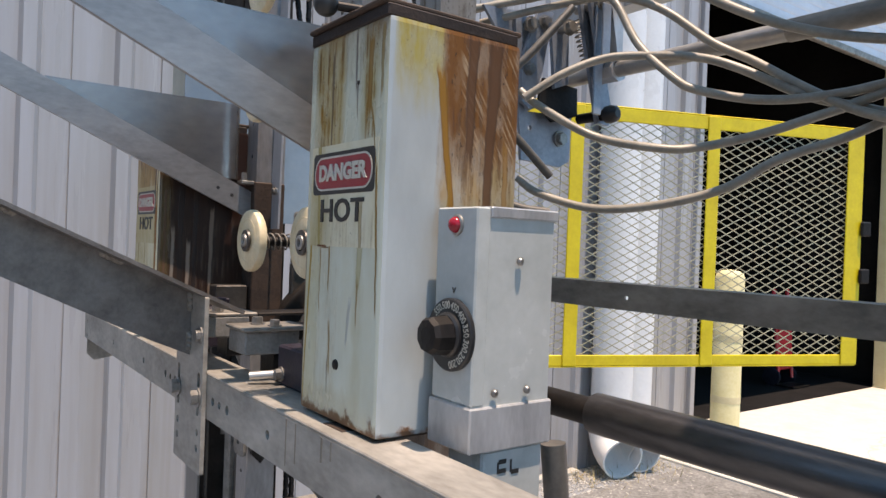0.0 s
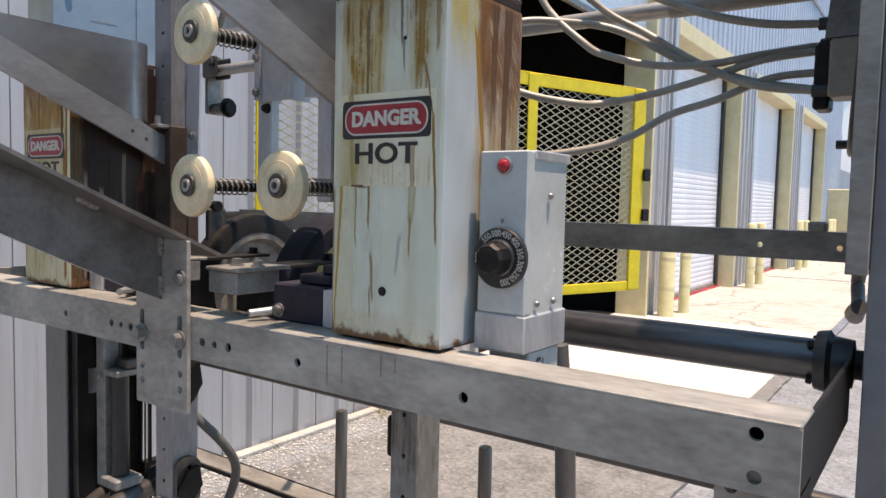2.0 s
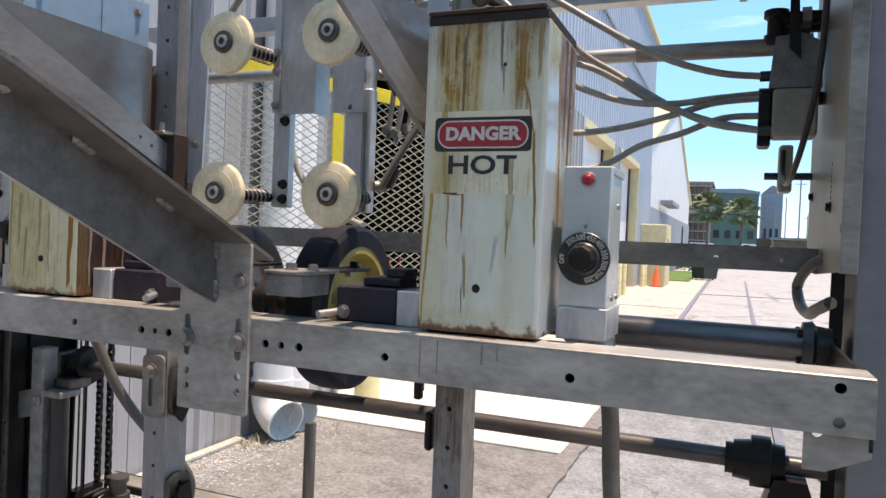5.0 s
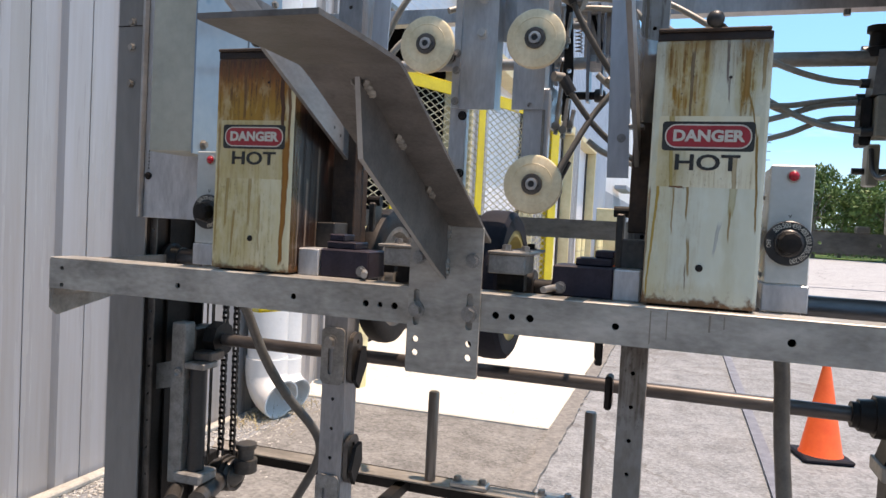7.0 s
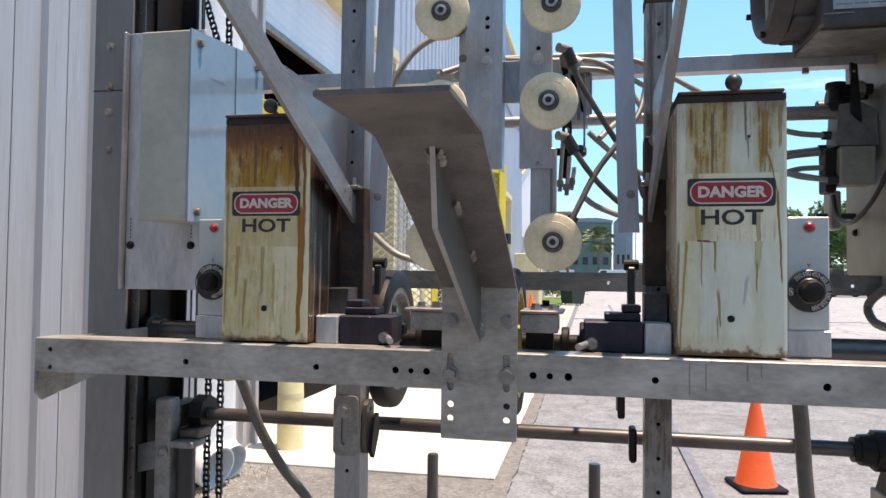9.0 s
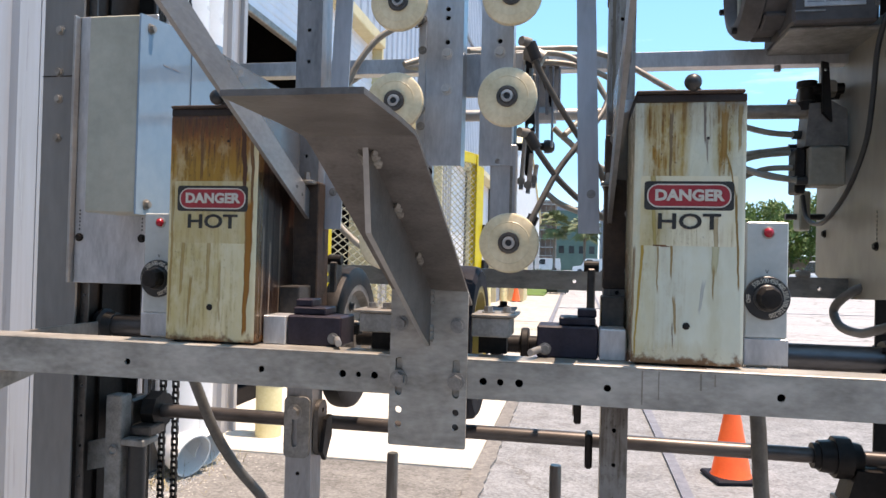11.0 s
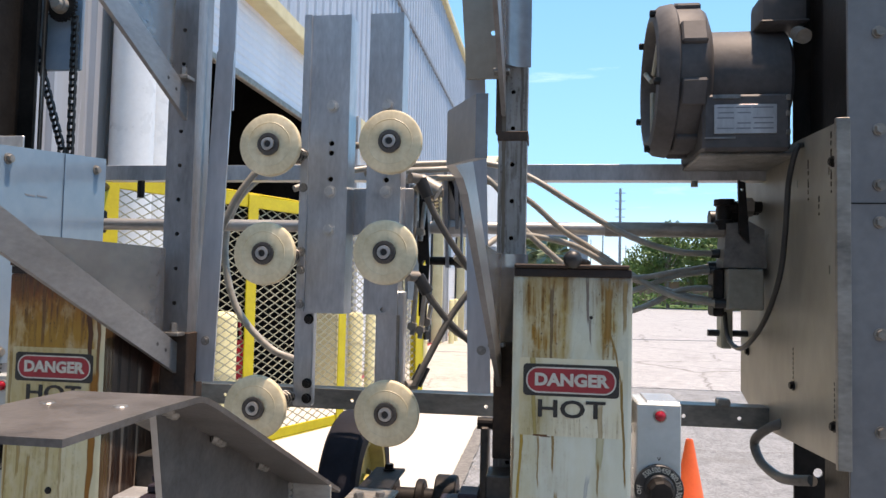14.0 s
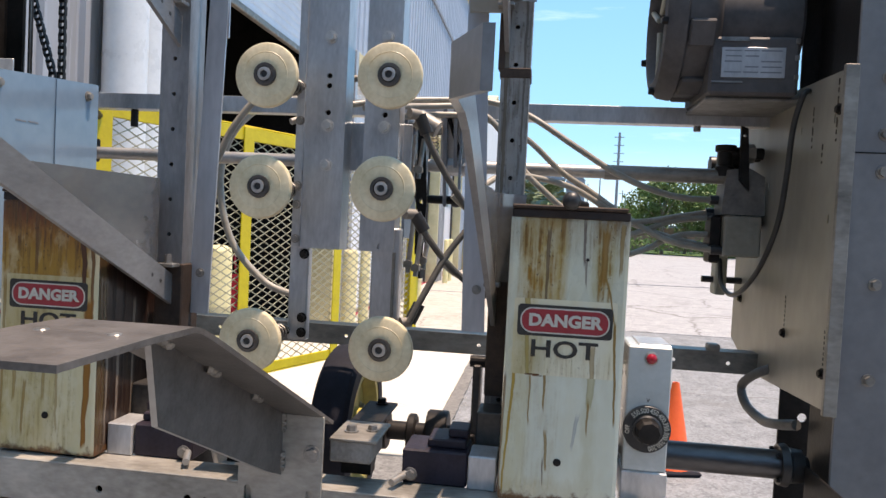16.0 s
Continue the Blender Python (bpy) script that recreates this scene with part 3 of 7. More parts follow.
def slot(cx, cy, w, h, n=6):
    """An upright slot with round ends."""
    r = w / 2
    top = [(cx + r * math.cos(math.pi * i / n), cy + h / 2 - r + r * math.sin(math.pi * i / n)) for i in range(n + 1)]
    return top + [(2 * cx - x, 2 * cy - y) for x, y in top]


def rounded(x0, x1, y0, y1, r, n=5):
    out = []
    for cx, cy, a in ((x1 - r, y1 - r, 0), (x0 + r, y1 - r, 90), (x0 + r, y0 + r, 180), (x1 - r, y0 + r, 270)):
        out += [(cx + r * math.cos(radians(a + 90 * i / n)), cy + r * math.sin(radians(a + 90 * i / n))) for i in range(n + 1)]
    return out


def plate(outline, holes, thick, m, bm=None):
    """A flat plate with holes cut through it: outline and holes in its plane, thick along its normal, set by m."""
    part_bm = bmesh.new()
    edges = []
    for loop in [outline, *holes]:
        vs = [part_bm.verts.new((x, y, 0)) for x, y in loop]
        edges += [part_bm.edges.new((vs[i], vs[(i + 1) % len(vs)])) for i in range(len(vs))]
    bmesh.ops.triangle_fill(part_bm, use_beauty=True, edges=edges)
    r = bmesh.ops.extrude_face_region(part_bm, geom=part_bm.faces[:])
    bmesh.ops.translate(part_bm, vec=(0, 0, thick), verts=[g for g in r["geom"] if isinstance(g, bmesh.types.BMVert)])
    bmesh.ops.transform(part_bm, matrix=m, verts=part_bm.verts)
    if bm is None:
        return part_bm
    me = bpy.data.meshes.new("tmp")
    part_bm.to_mesh(me)
    part_bm.free()
    bm.from_mesh(me)
    bpy.data.meshes.remove(me)
    return bm


def front(y):
    """Plane of constant y: plate x is world x, plate y is world z, thickness runs back."""
    return Matrix(((1, 0, 0, 0), (0, 0, 1, y), (0, 1, 0, 0), (0, 0, 0, 1)))


def side(x):
    """Plane of constant x: plate x is world y, plate y is world z, thickness runs to +x."""
    return Matrix(((0, 0, 1, x), (1, 0, 0, 0), (0, 1, 0, 0), (0, 0, 0, 1)))


def bolt(p, parent, r=0.0075, h=0.006, axis=(0, -1, 0), mat=None, washer=True, name="bolt"):
    """A hexagon head with its washer, standing off p along axis."""
    a = Vector(axis).normalized()
    p = Vector(p)
    bm = bmesh.new()
    if washer:
        rod(p, p + a * 0.0015, r * 1.35, 16, bm=bm)
    rod(p + a * 0.001, p + a * (0.001 + h), r, 6, bm=bm)
    rod(p + a * (0.001 + h), p + a * (0.0018 + h), r * 0.82, 12, bm=bm)
    return part(name, bm, mat or ZINC, parent)


def lettering(name, text, size, m, mat, parent, stretch=1.0, bold=0.0, depth=0.0004):
    """Words in the built-in font, centred, as a mesh."""
    cu = bpy.data.curves.new("lettering", "FONT")
    cu.body, cu.size, cu.align_x, cu.align_y, cu.extrude, cu.offset = text, size, "CENTER", "CENTER", depth, bold
    cu.resolution_u = 3
    tmp = bpy.data.objects.new("lettering", cu)
    me = bpy.data.meshes.new_from_object(tmp)
    bpy.data.objects.remove(tmp)
    bpy.data.curves.remove(cu)
    bm = bmesh.new()
    bm.from_mesh(me)
    bpy.data.meshes.remove(me)
    bmesh.ops.scale(bm, vec=(stretch, 1, 1), verts=bm.verts)
    bmesh.ops.transform(bm, matrix=m, verts=bm.verts)
    return part(name, bm, mat, parent)


def facing(x, y, z, roll=0):
    """Lettering plane that faces -y, at a point."""
    return Matrix.Translation((x, y, z)) @ Matrix.Rotation(radians(90), 4, "X") @ Matrix.Rotation(radians(roll), 4, "Z")


def mirror_x(x):
    return 2 * MID - x


MID = -0.7865

# ---- ground, building and distance ----
WALL_X = -3.43
g = bmesh.new()
bmesh.ops.create_grid(g, x_segments=60, y_segments=60, size=600)
solid("ground", g, ASPHALT, "worn grey asphalt yard with fine cracks", "ground", kind="structure")

pad = box(WALL_X - 0.4, -1.31, 4.47, 9.4, -0.1, 0.022, 0.008)
solid("concrete_pad", pad, CONCRETE, "pale sunlit concrete pad before the loading door", "pavement", kind="structure")
apron = box(WALL_X - 0.4, -1.24, 9.41, 60, -0.1, 0.016, 0.006)
solid("concrete_apron", apron, CONCRETE_OLD, "old cracked concrete apron along the doors", "pavement", kind="structure")
strip_bed = box(-3.05, -1.30, 0.9, 4.462, -0.1, 0.006, 0.004)
solid("asphalt_strip", strip_bed, ASPHALT_OLD, "dark dirty asphalt between machine and pad", "pavement", kind="structure")
far_lot = box(-1.15, 60, 12, 62, -0.1, 0.008)
solid("asphalt_lot", far_lot, LOT, "sun-bleached cracked asphalt lot", "pavement", kind="structure")


def seam(x0, y0, x1, y1, w, name, mat=TAR, label="dark tar seam across the paving"):
    bm = bmesh.new()
    rng = random.Random(name)
    n = 40 if mat is TAR else 90
    lo_, hi_, wob = (0.42, 0.56, 0.004) if mat is TAR else (0.42, 0.56, 0.003)
    rows = []
    for i in range(n + 1):
        t = i / n
        cx, cy = x0 + (x1 - x0) * t, y0 + (y1 - y0) * t
        a, b = w * rng.uniform(lo_, hi_), w * rng.uniform(lo_, hi_)
        j = rng.uniform(-wob, wob)
        dx, dy = (1, 0) if abs(y1 - y0) > abs(x1 - x0) else (0, 1)
        rows.append([bm.verts.new((cx - a * dx + j * dx, cy - a * dy + j * dy, 0.0)), bm.verts.new((cx + b * dx + j * dx, cy + b * dy + j * dy, 0.0))])
    for p, q in zip(rows, rows[1:]):
        bm.faces.new((p[0], p[1], q[1], q[0]))
    bmesh.ops.translate(bm, verts=bm.verts, vec=(0, 0, 0.022))
    r = bmesh.ops.extrude_face_region(bm, geom=bm.faces[:])
    bmesh.ops.translate(bm, vec=(0, 0, -0.04), verts=[v for v in r["geom"] if isinstance(v, bmesh.types.BMVert)])
    solid("seam", bm, mat, label, "seam", kind="structure")


seam(0.10, 1.5, 0.22, 34, 0.08, "a")
seam(-1.24, 1.0, -1.245, 9.36, 0.12, "e", SEAM_DIRT, "dirt-filled joint along the concrete pad")
seam(-1.19, 9.4, -1.30, 40, 0.10, "b")
seam(-1.14, 23, 9.0, 24.5, 0.09, "c")
seam(-3.4, 17.0, -1.3, 17.1, 0.05, "d")

# strip of dirt and broken edge along the pad
rng = random.Random(5)
stone = bmesh.new()
bmesh.ops.create_icosphere(stone, subdivisions=1, radius=1.0)
STONE_V = [v.co.copy() for v in stone.verts]
stone.verts.index_update()
STONE_F = [tuple(v.index for v in f.verts) for f in stone.faces]
stone.free()


def scatter(n, place):
    """Many small stones in one mesh; place() gives x, y and radius of each."""
    vs, fs = [], []
    for _ in range(n):
        x, y, r = place()
        k, b = rng.uniform(0.6, 1.4), len(vs)
        vs += [(x + r * v.x, y + r * k * v.y, r * 0.4 + r * 0.7 * v.z) for v in STONE_V]
        fs += [tuple(b + q for q in f) for f in STONE_F]
    me = bpy.data.meshes.new("stones")
    me.from_pydata(vs, [], fs)
    out = bmesh.new()
    out.from_mesh(me)
    bpy.data.meshes.remove(me)
    return out


solid("rubble", scatter(260, lambda: (-1.30 + abs(rng.gauss(0, 0.09)), rng.uniform(4.4, 9.3), rng.uniform(0.003, 0.010))), GRAVEL, "loose grit along the broken pad edge", "rubble", kind="stuff")
solid("gravel", scatter(5200, lambda: (WALL_X + 0.03 + abs(rng.gauss(0, 0.26)), rng.uniform(0.5, 4.4), rng.uniform(0.003, 0.010))), GRAVEL, "pale loose gravel at the foot of the wall", "gravel", kind="stuff")


def siding(name, y0, y1, z0, z1, mat, label, period=0.37, depth=0.034, x=WALL_X, top=0.05):
    """Ribbed metal sheet facing +x, one ribbed profile drawn up."""
    bm = bmesh.new()
    prof = []
    n = int(math.ceil((y1 - y0) / period))
    for i in range(n):
        a = y0 + i * period
        for dy, dx in ((0.0, 0), (period * 0.30, 0), (period * 0.303, -0.010), (period * 0.318, -0.010), (period * 0.321, 0), (period - top - 0.035, 0), (period - top - 0.02, depth), (period - 0.02, depth)):
            if a + dy < y1:
                prof.append((a + dy, dx))
    prof.append((y1, 0))
    lo = [bm.verts.new((x + dx, y, z0)) for y, dx in prof]
    hi = [bm.verts.new((x + dx, y, z1)) for y, dx in prof]
    for i in range(len(prof) - 1):
        bm.faces.new((lo[i], lo[i + 1], hi[i + 1], hi[i]))
    bl = [bm.verts.new((x - 0.12, y, z0)) for y in (y0, y1)]
    bh = [bm.verts.new((x - 0.12, y, z1)) for y in (y0, y1)]
    bm.faces.new((bl[0], bh[0], bh[1], bl[1]))
    bm.faces.new((lo[0], hi[0], bh[0], bl[0]))
    bm.faces.new((lo[-1], bl[1], bh[1], hi[-1]))
    bm.faces.new(hi + [bh[1], bh[0]])
    bm.faces.new(lo[::-1] + [bl[0], bl[1]])
    return solid(name, bm, mat, label, "wall", kind="structure")


# Added wall, never in view: cuts sky light on the machine's front.
solid("sky_block_wall", box(-14, 11, -8.2, -8.0, 0.0, 6.2), GREY_WALL, "added unseen grey wall that blocks low sky", "wall", kind="structure")
DOORS = ((5.02, 9.22, 4.50), (10.10, 13.97, 3.95), (15.15, 19.30, 3.98), (20.50, 24.70, 4.02))
siding("wall_near", -4.05, DOORS[0][0] - 0.06, 0.0, 4.62, SIDING, "white ribbed metal siding of the warehouse")
siding("wall_upper", 9.30, 28.7, 4.20, 7.02, SIDING_BLUE, "pale blue ribbed metal siding above the doors", 0.30, 0.03)
siding("wall_upper_near", -4.0, 9.296, 4.62, 7.02, SIDING_BLUE, "pale blue ribbed metal siding above the open door", 0.30, 0.03)
siding("wall_top", -4.0, 28.7, 7.12, 9.25, SIDING_BLUE, "pale ribbed metal siding under the roof edge", 0.30, 0.03)
solid("trim", box(WALL_X - 0.1, WALL_X + 0.06, -4, 28.72, 7.02, 7.12, 0.01), GREY_PAINT, "dark metal trim between two bands of siding", "trim", kind="structure")
solid("roof_edge", box(WALL_X - 6, WALL_X + 0.14, -4, 28.8, 9.25, 9.42, 0.02), CREAM, "cream roof edge of the warehouse", "roof", kind="structure")
for i, (a, b, h) in enumerate(DOORS):
    if i:
        pa = DOORS[i - 1][1] + 0.07
        siding("wall_pier_%d" % i, pa + 0.004, a - 0.14, 0.0, 4.196, SIDING, "white ribbed siding between the loading doors", 0.3)
        solid("trim", box(WALL_X - 0.40, WALL_X + 0.05, a - 0.136, a, 0, 4.196, 0.01), SIDING, "white steel jamb of a loading door", "trim", kind="structure")
        solid("trim", box(WALL_X - 0.40, WALL_X + 0.055, a + 0.002, b, h, 4.196, 0.01), CREAM, "cream painted head over a loading door", "trim", kind="structure")
    solid("trim", box(WALL_X - 0.40, WALL_X + 0.035, b + 0.002, b + 0.068, 0, 4.618 if i == 0 else 4.196, 0.008), CREAM, "cream painted jamb of a loading door", "trim", kind="structure")
solid("trim", box(WALL_X - 0.40, WALL_X + 0.08, 5.0, 9.22, 4.46, 4.618, 0.012), CREAM, "cream painted head over the open door", "trim", kind="structure")
solid("trim", box(WALL_X - 0.4, WALL_X + 0.04, 4.962, 5.02, 0, 4.46, 0.006), SIDING, "white steel jamb of the open door", "trim", kind="structure")
siding("wall_far", 24.7 + 0.074, 28.7, 0.0, 4.196, SIDING_BLUE, "pale blue ribbed siding at the far end", 0.3)
solid("wall_end", box(WALL_X - 8, WALL_X - 0.01, 28.5, 28.7, 0, 9.25), SIDING_BLUE, "pale blue end wall of the warehouse", "wall", kind="structure")


def roller_door(y0, y1, z0, z1, x, label):
    """A slatted roll-up curtain: each slat has its own rounded face."""
    root = thing("rolling_door", (x, (y0 + y1) / 2, z0), label, "door", kind="structure")
    n = int((z1 - z0) / 0.085)
    hh = (z1 - z0) / n
    prof = [(0.0, -0.004), (0.0, 0.0), (hh * 0.2, 0.007), (hh * 0.55, 0.009), (hh * 0.9, 0.006), (hh * 0.995, 0.0), (hh * 0.995, -0.004)]
    bm = bmesh.new()
    a = [bm.verts.new((x + d, y0, z0 + z)) for z, d in prof]
    b = [bm.verts.new((x + d, y1, z0 + z)) for z, d in prof]
    for i in range(len(prof)):
        k = (i + 1) % len(prof)
        bm.faces.new((a[i], b[i], b[k], a[k]))
    first = part("slat", bm, CURTAIN, root)
    for i in range(1, n):
        ob = new("slat", first.data)
        ob.parent = root
        ob.location = (0, 0, i * hh)
    part("bottom_rail", box(x - 0.03, x + 0.035, y0, y1, z0 - 0.07, z0, 0.008), STEEL_DULL, root)
    return root


roller_door(5.02, 9.22, 3.72, 4.6, WALL_X - 0.12, "grey slatted roll-up door raised most of the way")
for a, b, h in DOORS[1:]:
    roller_door(a, b, 0.09, h + 0.1, WALL_X - 0.31, "pale slatted roll-up door, shut")
    solid("trim", box(WALL_X - 0.33, WALL_X - 0.20, a, b, 0.0, 0.03, 0.005), CAR_RED, "red threshold strip under a shut door", "trim", kind="structure")
    solid("trim", box(WALL_X - 0.295, WALL_X - 0.25, b - 0.14, b, 0.05, h, 0.005), BLACK, "dark door track beside the curtain", "trim", kind="structure")
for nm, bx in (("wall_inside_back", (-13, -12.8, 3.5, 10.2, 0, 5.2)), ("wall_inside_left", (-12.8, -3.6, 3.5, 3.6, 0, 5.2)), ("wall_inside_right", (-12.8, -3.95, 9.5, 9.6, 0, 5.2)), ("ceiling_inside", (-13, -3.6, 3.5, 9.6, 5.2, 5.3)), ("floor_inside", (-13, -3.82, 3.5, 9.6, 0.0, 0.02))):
    solid(nm, box(*bx), DARK_IN, "inside of the warehouse, its shade painted near-black", "wall", kind="structure")
cart = thing("hand_truck", (-4.4, 8.3, 0.02), "red steel hand truck inside the dark doorway", "hand truck")
part("frame", rod((-4.4, 8.15, 0.1), (-4.5, 8.15, 1.15), 0.02, bm=rod((-4.4, 8.45, 0.1), (-4.5, 8.45, 1.15), 0.02)), CAR_RED, cart)
part("panel", box(-4.44, -4.41, 8.15, 8.45, 0.2, 0.9, 0.01), CAR_RED, cart)
part("toe_plate", box(-4.42, -4.2, 8.12, 8.48, 0.03, 0.045), STEEL_DARK, cart)
for yy in (8.12, 8.48):
    part("wheel", lathe((-4.47, yy, 0.125), (0, 1, 0), [(-0.02, 0), (-0.02, 0.08), (-0.015, 0.105), (0.015, 0.105), (0.02, 0.08), (0.02, 0)], 20), RUBBER, cart, smooth=True)

# white downpipes with elbows at the wall
for k, (yy, rr, off) in enumerate(((3.86, 0.138, 0.175), (4.10, 0.118, 0.175))):
    pipe = thing("downpipe", (WALL_X + off, yy, 0), "white plastic downpipe with an elbow at the ground", "pipe", "downpipes on the wall")
    cx = WALL_X + off
    bend = rr * 1.25
    top_z = bend + rr * 1.06 * 0.62 + 0.07
    way = Vector((0.95, -0.312, 0))
    part("pipe", rod((cx, yy, top_z), (cx, yy, 9.2), rr, 32), PVC, pipe, smooth=True)
    part("collar", lathe((cx, yy, top_z - 0.02), (0, 0, 1), [(0, rr), (0, rr * 1.07), (0.11, rr * 1.07), (0.11, rr)], 32), PVC, pipe, smooth=True)
    el = bmesh.new()
    rings = []
    for i in range(11):
        a = radians(74 * i / 10)
        c = Vector((cx, yy, top_z)) + way * (bend - bend * math.cos(a)) - Vector((0, 0, bend * math.sin(a)))
        t = (way * math.sin(a) - Vector((0, 0, math.cos(a)))).normalized()
        s = Vector((-way.y, way.x, 0))
        rings.append((c, s, s.cross(t)))
    c, s, u = rings[-1]
    rings.append((c + s.cross(u).normalized() * (-0.05 if s.cross(u).dot(way) < 0 else 0.05), s, u))
    for r_in in (rr * 1.06, rr * 0.98):
        loops = [[el.verts.new(c + r_in * (math.cos(2 * math.pi * j / 32) * s + math.sin(2 * math.pi * j / 32) * u)) for j in range(32)] for c, s, u in rings]
        for p, q in zip(loops, loops[1:]):
            for j in range(32):
                el.faces.new((p[j], p[(j + 1) % 32], q[(j + 1) % 32], q[j]))
        if r_in > rr:
            outer = loops[-1]
        else:
            for j in range(32):
                el.faces.new((outer[j], outer[(j + 1) % 32], loops[-1][(j + 1) % 32], loops[-1][j]))
    bmesh.ops.translate(el, verts=el.verts, vec=(0, 0, 0.004 - min(v.co.z for v in el.verts)))
    part("elbow", el, PVC, pipe, smooth=True)

weeds = bmesh.new()
for i in range(260):
    x, y = WALL_X + 0.12 + abs(rng.gauss(0, 0.16)), rng.uniform(3.5, 4.4)
    a, hgt = rng.uniform(0, 6.28), rng.uniform(0.03, 0.12)
    d = Vector((math.cos(a), math.sin(a), 0))
    s = Vector((-d.y, d.x, 0)) * 0.0025
    p = Vector((x, y, 0))
    tip = p + d * rng.uniform(0.03, 0.14) + Vector((0, 0, hgt))
    v = [weeds.verts.new(q) for q in (p - s, p + s, tip)]
    weeds.faces.new(v)
solid("weeds", weeds, material("dry_grass", (0.22, 0.17, 0.08), (0.42, 0.36, 0.20), 20, 0.9), "dry straw and weeds by the downpipes", "weeds", kind="stuff")

solid("wall_sill", box(WALL_X + 0.03, WALL_X + 0.10, 1.6, 3.66, 0.0, 0.032, 0.008), CONCRETE_OLD, "pale concrete sill at the foot of the siding", "sill", kind="structure")

# bollards
def bollard(x, y, h, r):
    ob = thing("bollard", (x, y, 0), "faded yellow steel bollard filled with concrete", "bollard", "bollards before the doors")
    part("post", lathe((x, y, 0), (0, 0, 1), [(0.0, 0), (0.0, r), (h - r * 0.55, r), (h - r * 0.3, r * 0.9), (h - r * 0.1, r * 0.6), (h, 0)], 28), BOLLARD, ob, smooth=True)
    for z in (0.3 * h, 0.62 * h):
        part("band", lathe((x, y, z), (0, 0, 1), [(0, r), (0, r + 0.002), (0.05, r + 0.002), (0.05, r)], 28), CREAM, ob, smooth=True)
    return ob


for x, y in ((-3.06, 4.92), (-3.2, 9.45), (-3.12, 10.0), (-3.15, 14.2), (-3.15, 15.0), (-3.15, 19.5), (-3.15, 20.4), (-3.15, 24.9), (-3.15, 25.6)):
    bollard(x, y, 1.42 if y < 6 else 1.25, 0.105 if y < 9.5 else 0.075)


def traffic_cone(x, y, s, rot, label):
    ob = thing("traffic_cone", (x, y, 0), label, "traffic cone")
    h = 0.62 * s
    bm = box(-0.165 * s, 0.165 * s, -0.165 * s, 0.165 * s, 0, 0.035 * s, 0.012 * s)
    bmesh.ops.transform(bm, matrix=Matrix.Translation((x, y, 0.002)) @ Matrix.Rotation(radians(rot), 4, "Z"), verts=bm.verts)
    part("base", bm, RUBBER, ob, "black rubber base")
    part("cone", lathe((x, y, 0.03 * s), (0, 0, 1), [(0, 0.15 * s), (0.02 * s, 0.135 * s), (h * 0.97, 0.028 * s), (h, 0.024 * s), (h, 0.016 * s), (0.05, 0.11 * s)], 32), CONE, ob, smooth=True)


traffic_cone(0.48, 4.74, 0.97, 12, "orange traffic cone on a black rubber base")
traffic_cone(-2.75, 25.5, 1.1, 30, "orange traffic cone beside the cream cabinet")
cab = thing("utility_cabinet", (-3.0, 26.6, 0), "cream steel utility cabinet against the wall", "cabinet")
part("body", box(-3.4, -2.5, 25.9, 27.6, 0.0, 2.2, 0.02), CREAM, cab)
part("door", box(-2.5, -2.485, 26.0, 26.72, 0.15, 2.1, 0.01), CREAM, cab)
part("door", box(-2.5, -2.485, 26.76, 27.5, 0.15, 2.1, 0.01), CREAM, cab)
part("label_plate", box(-2.484, -2.48, 26.2, 26.5, 1.4, 1.7), CAR_RED, cab)

# gabled building beyond the warehouse
GABLE_WHITE = material("white_gable_cladding", (0.60, 0.60, 0.60), (0.72, 0.72, 0.72), 1.2, 0.5, 0, 0.05)
gb = thing("gabled_building", (-6, 40, 0), "white gabled building with a grey lower wall", "building")
part("wall", plate([(28.9, 0), (55.0, 0), (55.0, 4.9), (41.0, 9.0), (28.9, 5.4)], [], -6.0, side(-3.5)), GABLE_WHITE, gb)
part("lower_wall", box(-3.498, -3.44, 28.9, 55.02, 0, 3.0), GREY_WALL, gb)
for ya, za, yb, zb in ((41.0, 9.05, 56.4, 4.5), (41.0, 9.05, 28.75, 5.4)):
    rf = plate([(ya, za), (yb, zb), (yb, zb + 0.16), (ya, za + 0.16)], [], 6.3, side(-9.7))
    part("roof", rf, CREAM, gb)
part("window", box(-3.44, -3.41, 47.5, 48.6, 0.9, 2.7), GLASS_DARK, gb)
part("awning", box(-3.44, -2.9, 33.0, 37.0, 3.3, 3.5, 0.02), GREY_WALL, gb)
solid("grass_verge", box(-3.4, -1.95, 30.5, 42, -0.05, 0.06, 0.02), GRASS, "small green lawn by the gabled building", "grass", kind="structure")
solid("lawn", box(-4, 120, 62, 75, -0.05, 0.07), GRASS, "green verge across the far side of the lot", "grass", kind="structure")
bin_ob = thing("waste_bin", (-1.45, 33.2, 0), "dark green wheeled waste bin", "bin")
part("body", rod((-1.45, 33.2, 0.08), (-1.45, 33.2, 1.0), 0.5, 4, 0.62), material("bin_green", (0.012, 0.02, 0.018), (0.03, 0.04, 0.035), 3, 0.5), bin_ob)
part("lid", box(-1.95, -0.95, 32.75, 33.65, 1.0, 1.09, 0.03), BLACK, bin_ob)
for sx in (-1.8, -1.1):
    part("wheel", rod((sx - 0.03, 33.5, 0.1), (sx + 0.03, 33.5, 0.1), 0.1, 16), RUBBER, bin_ob)


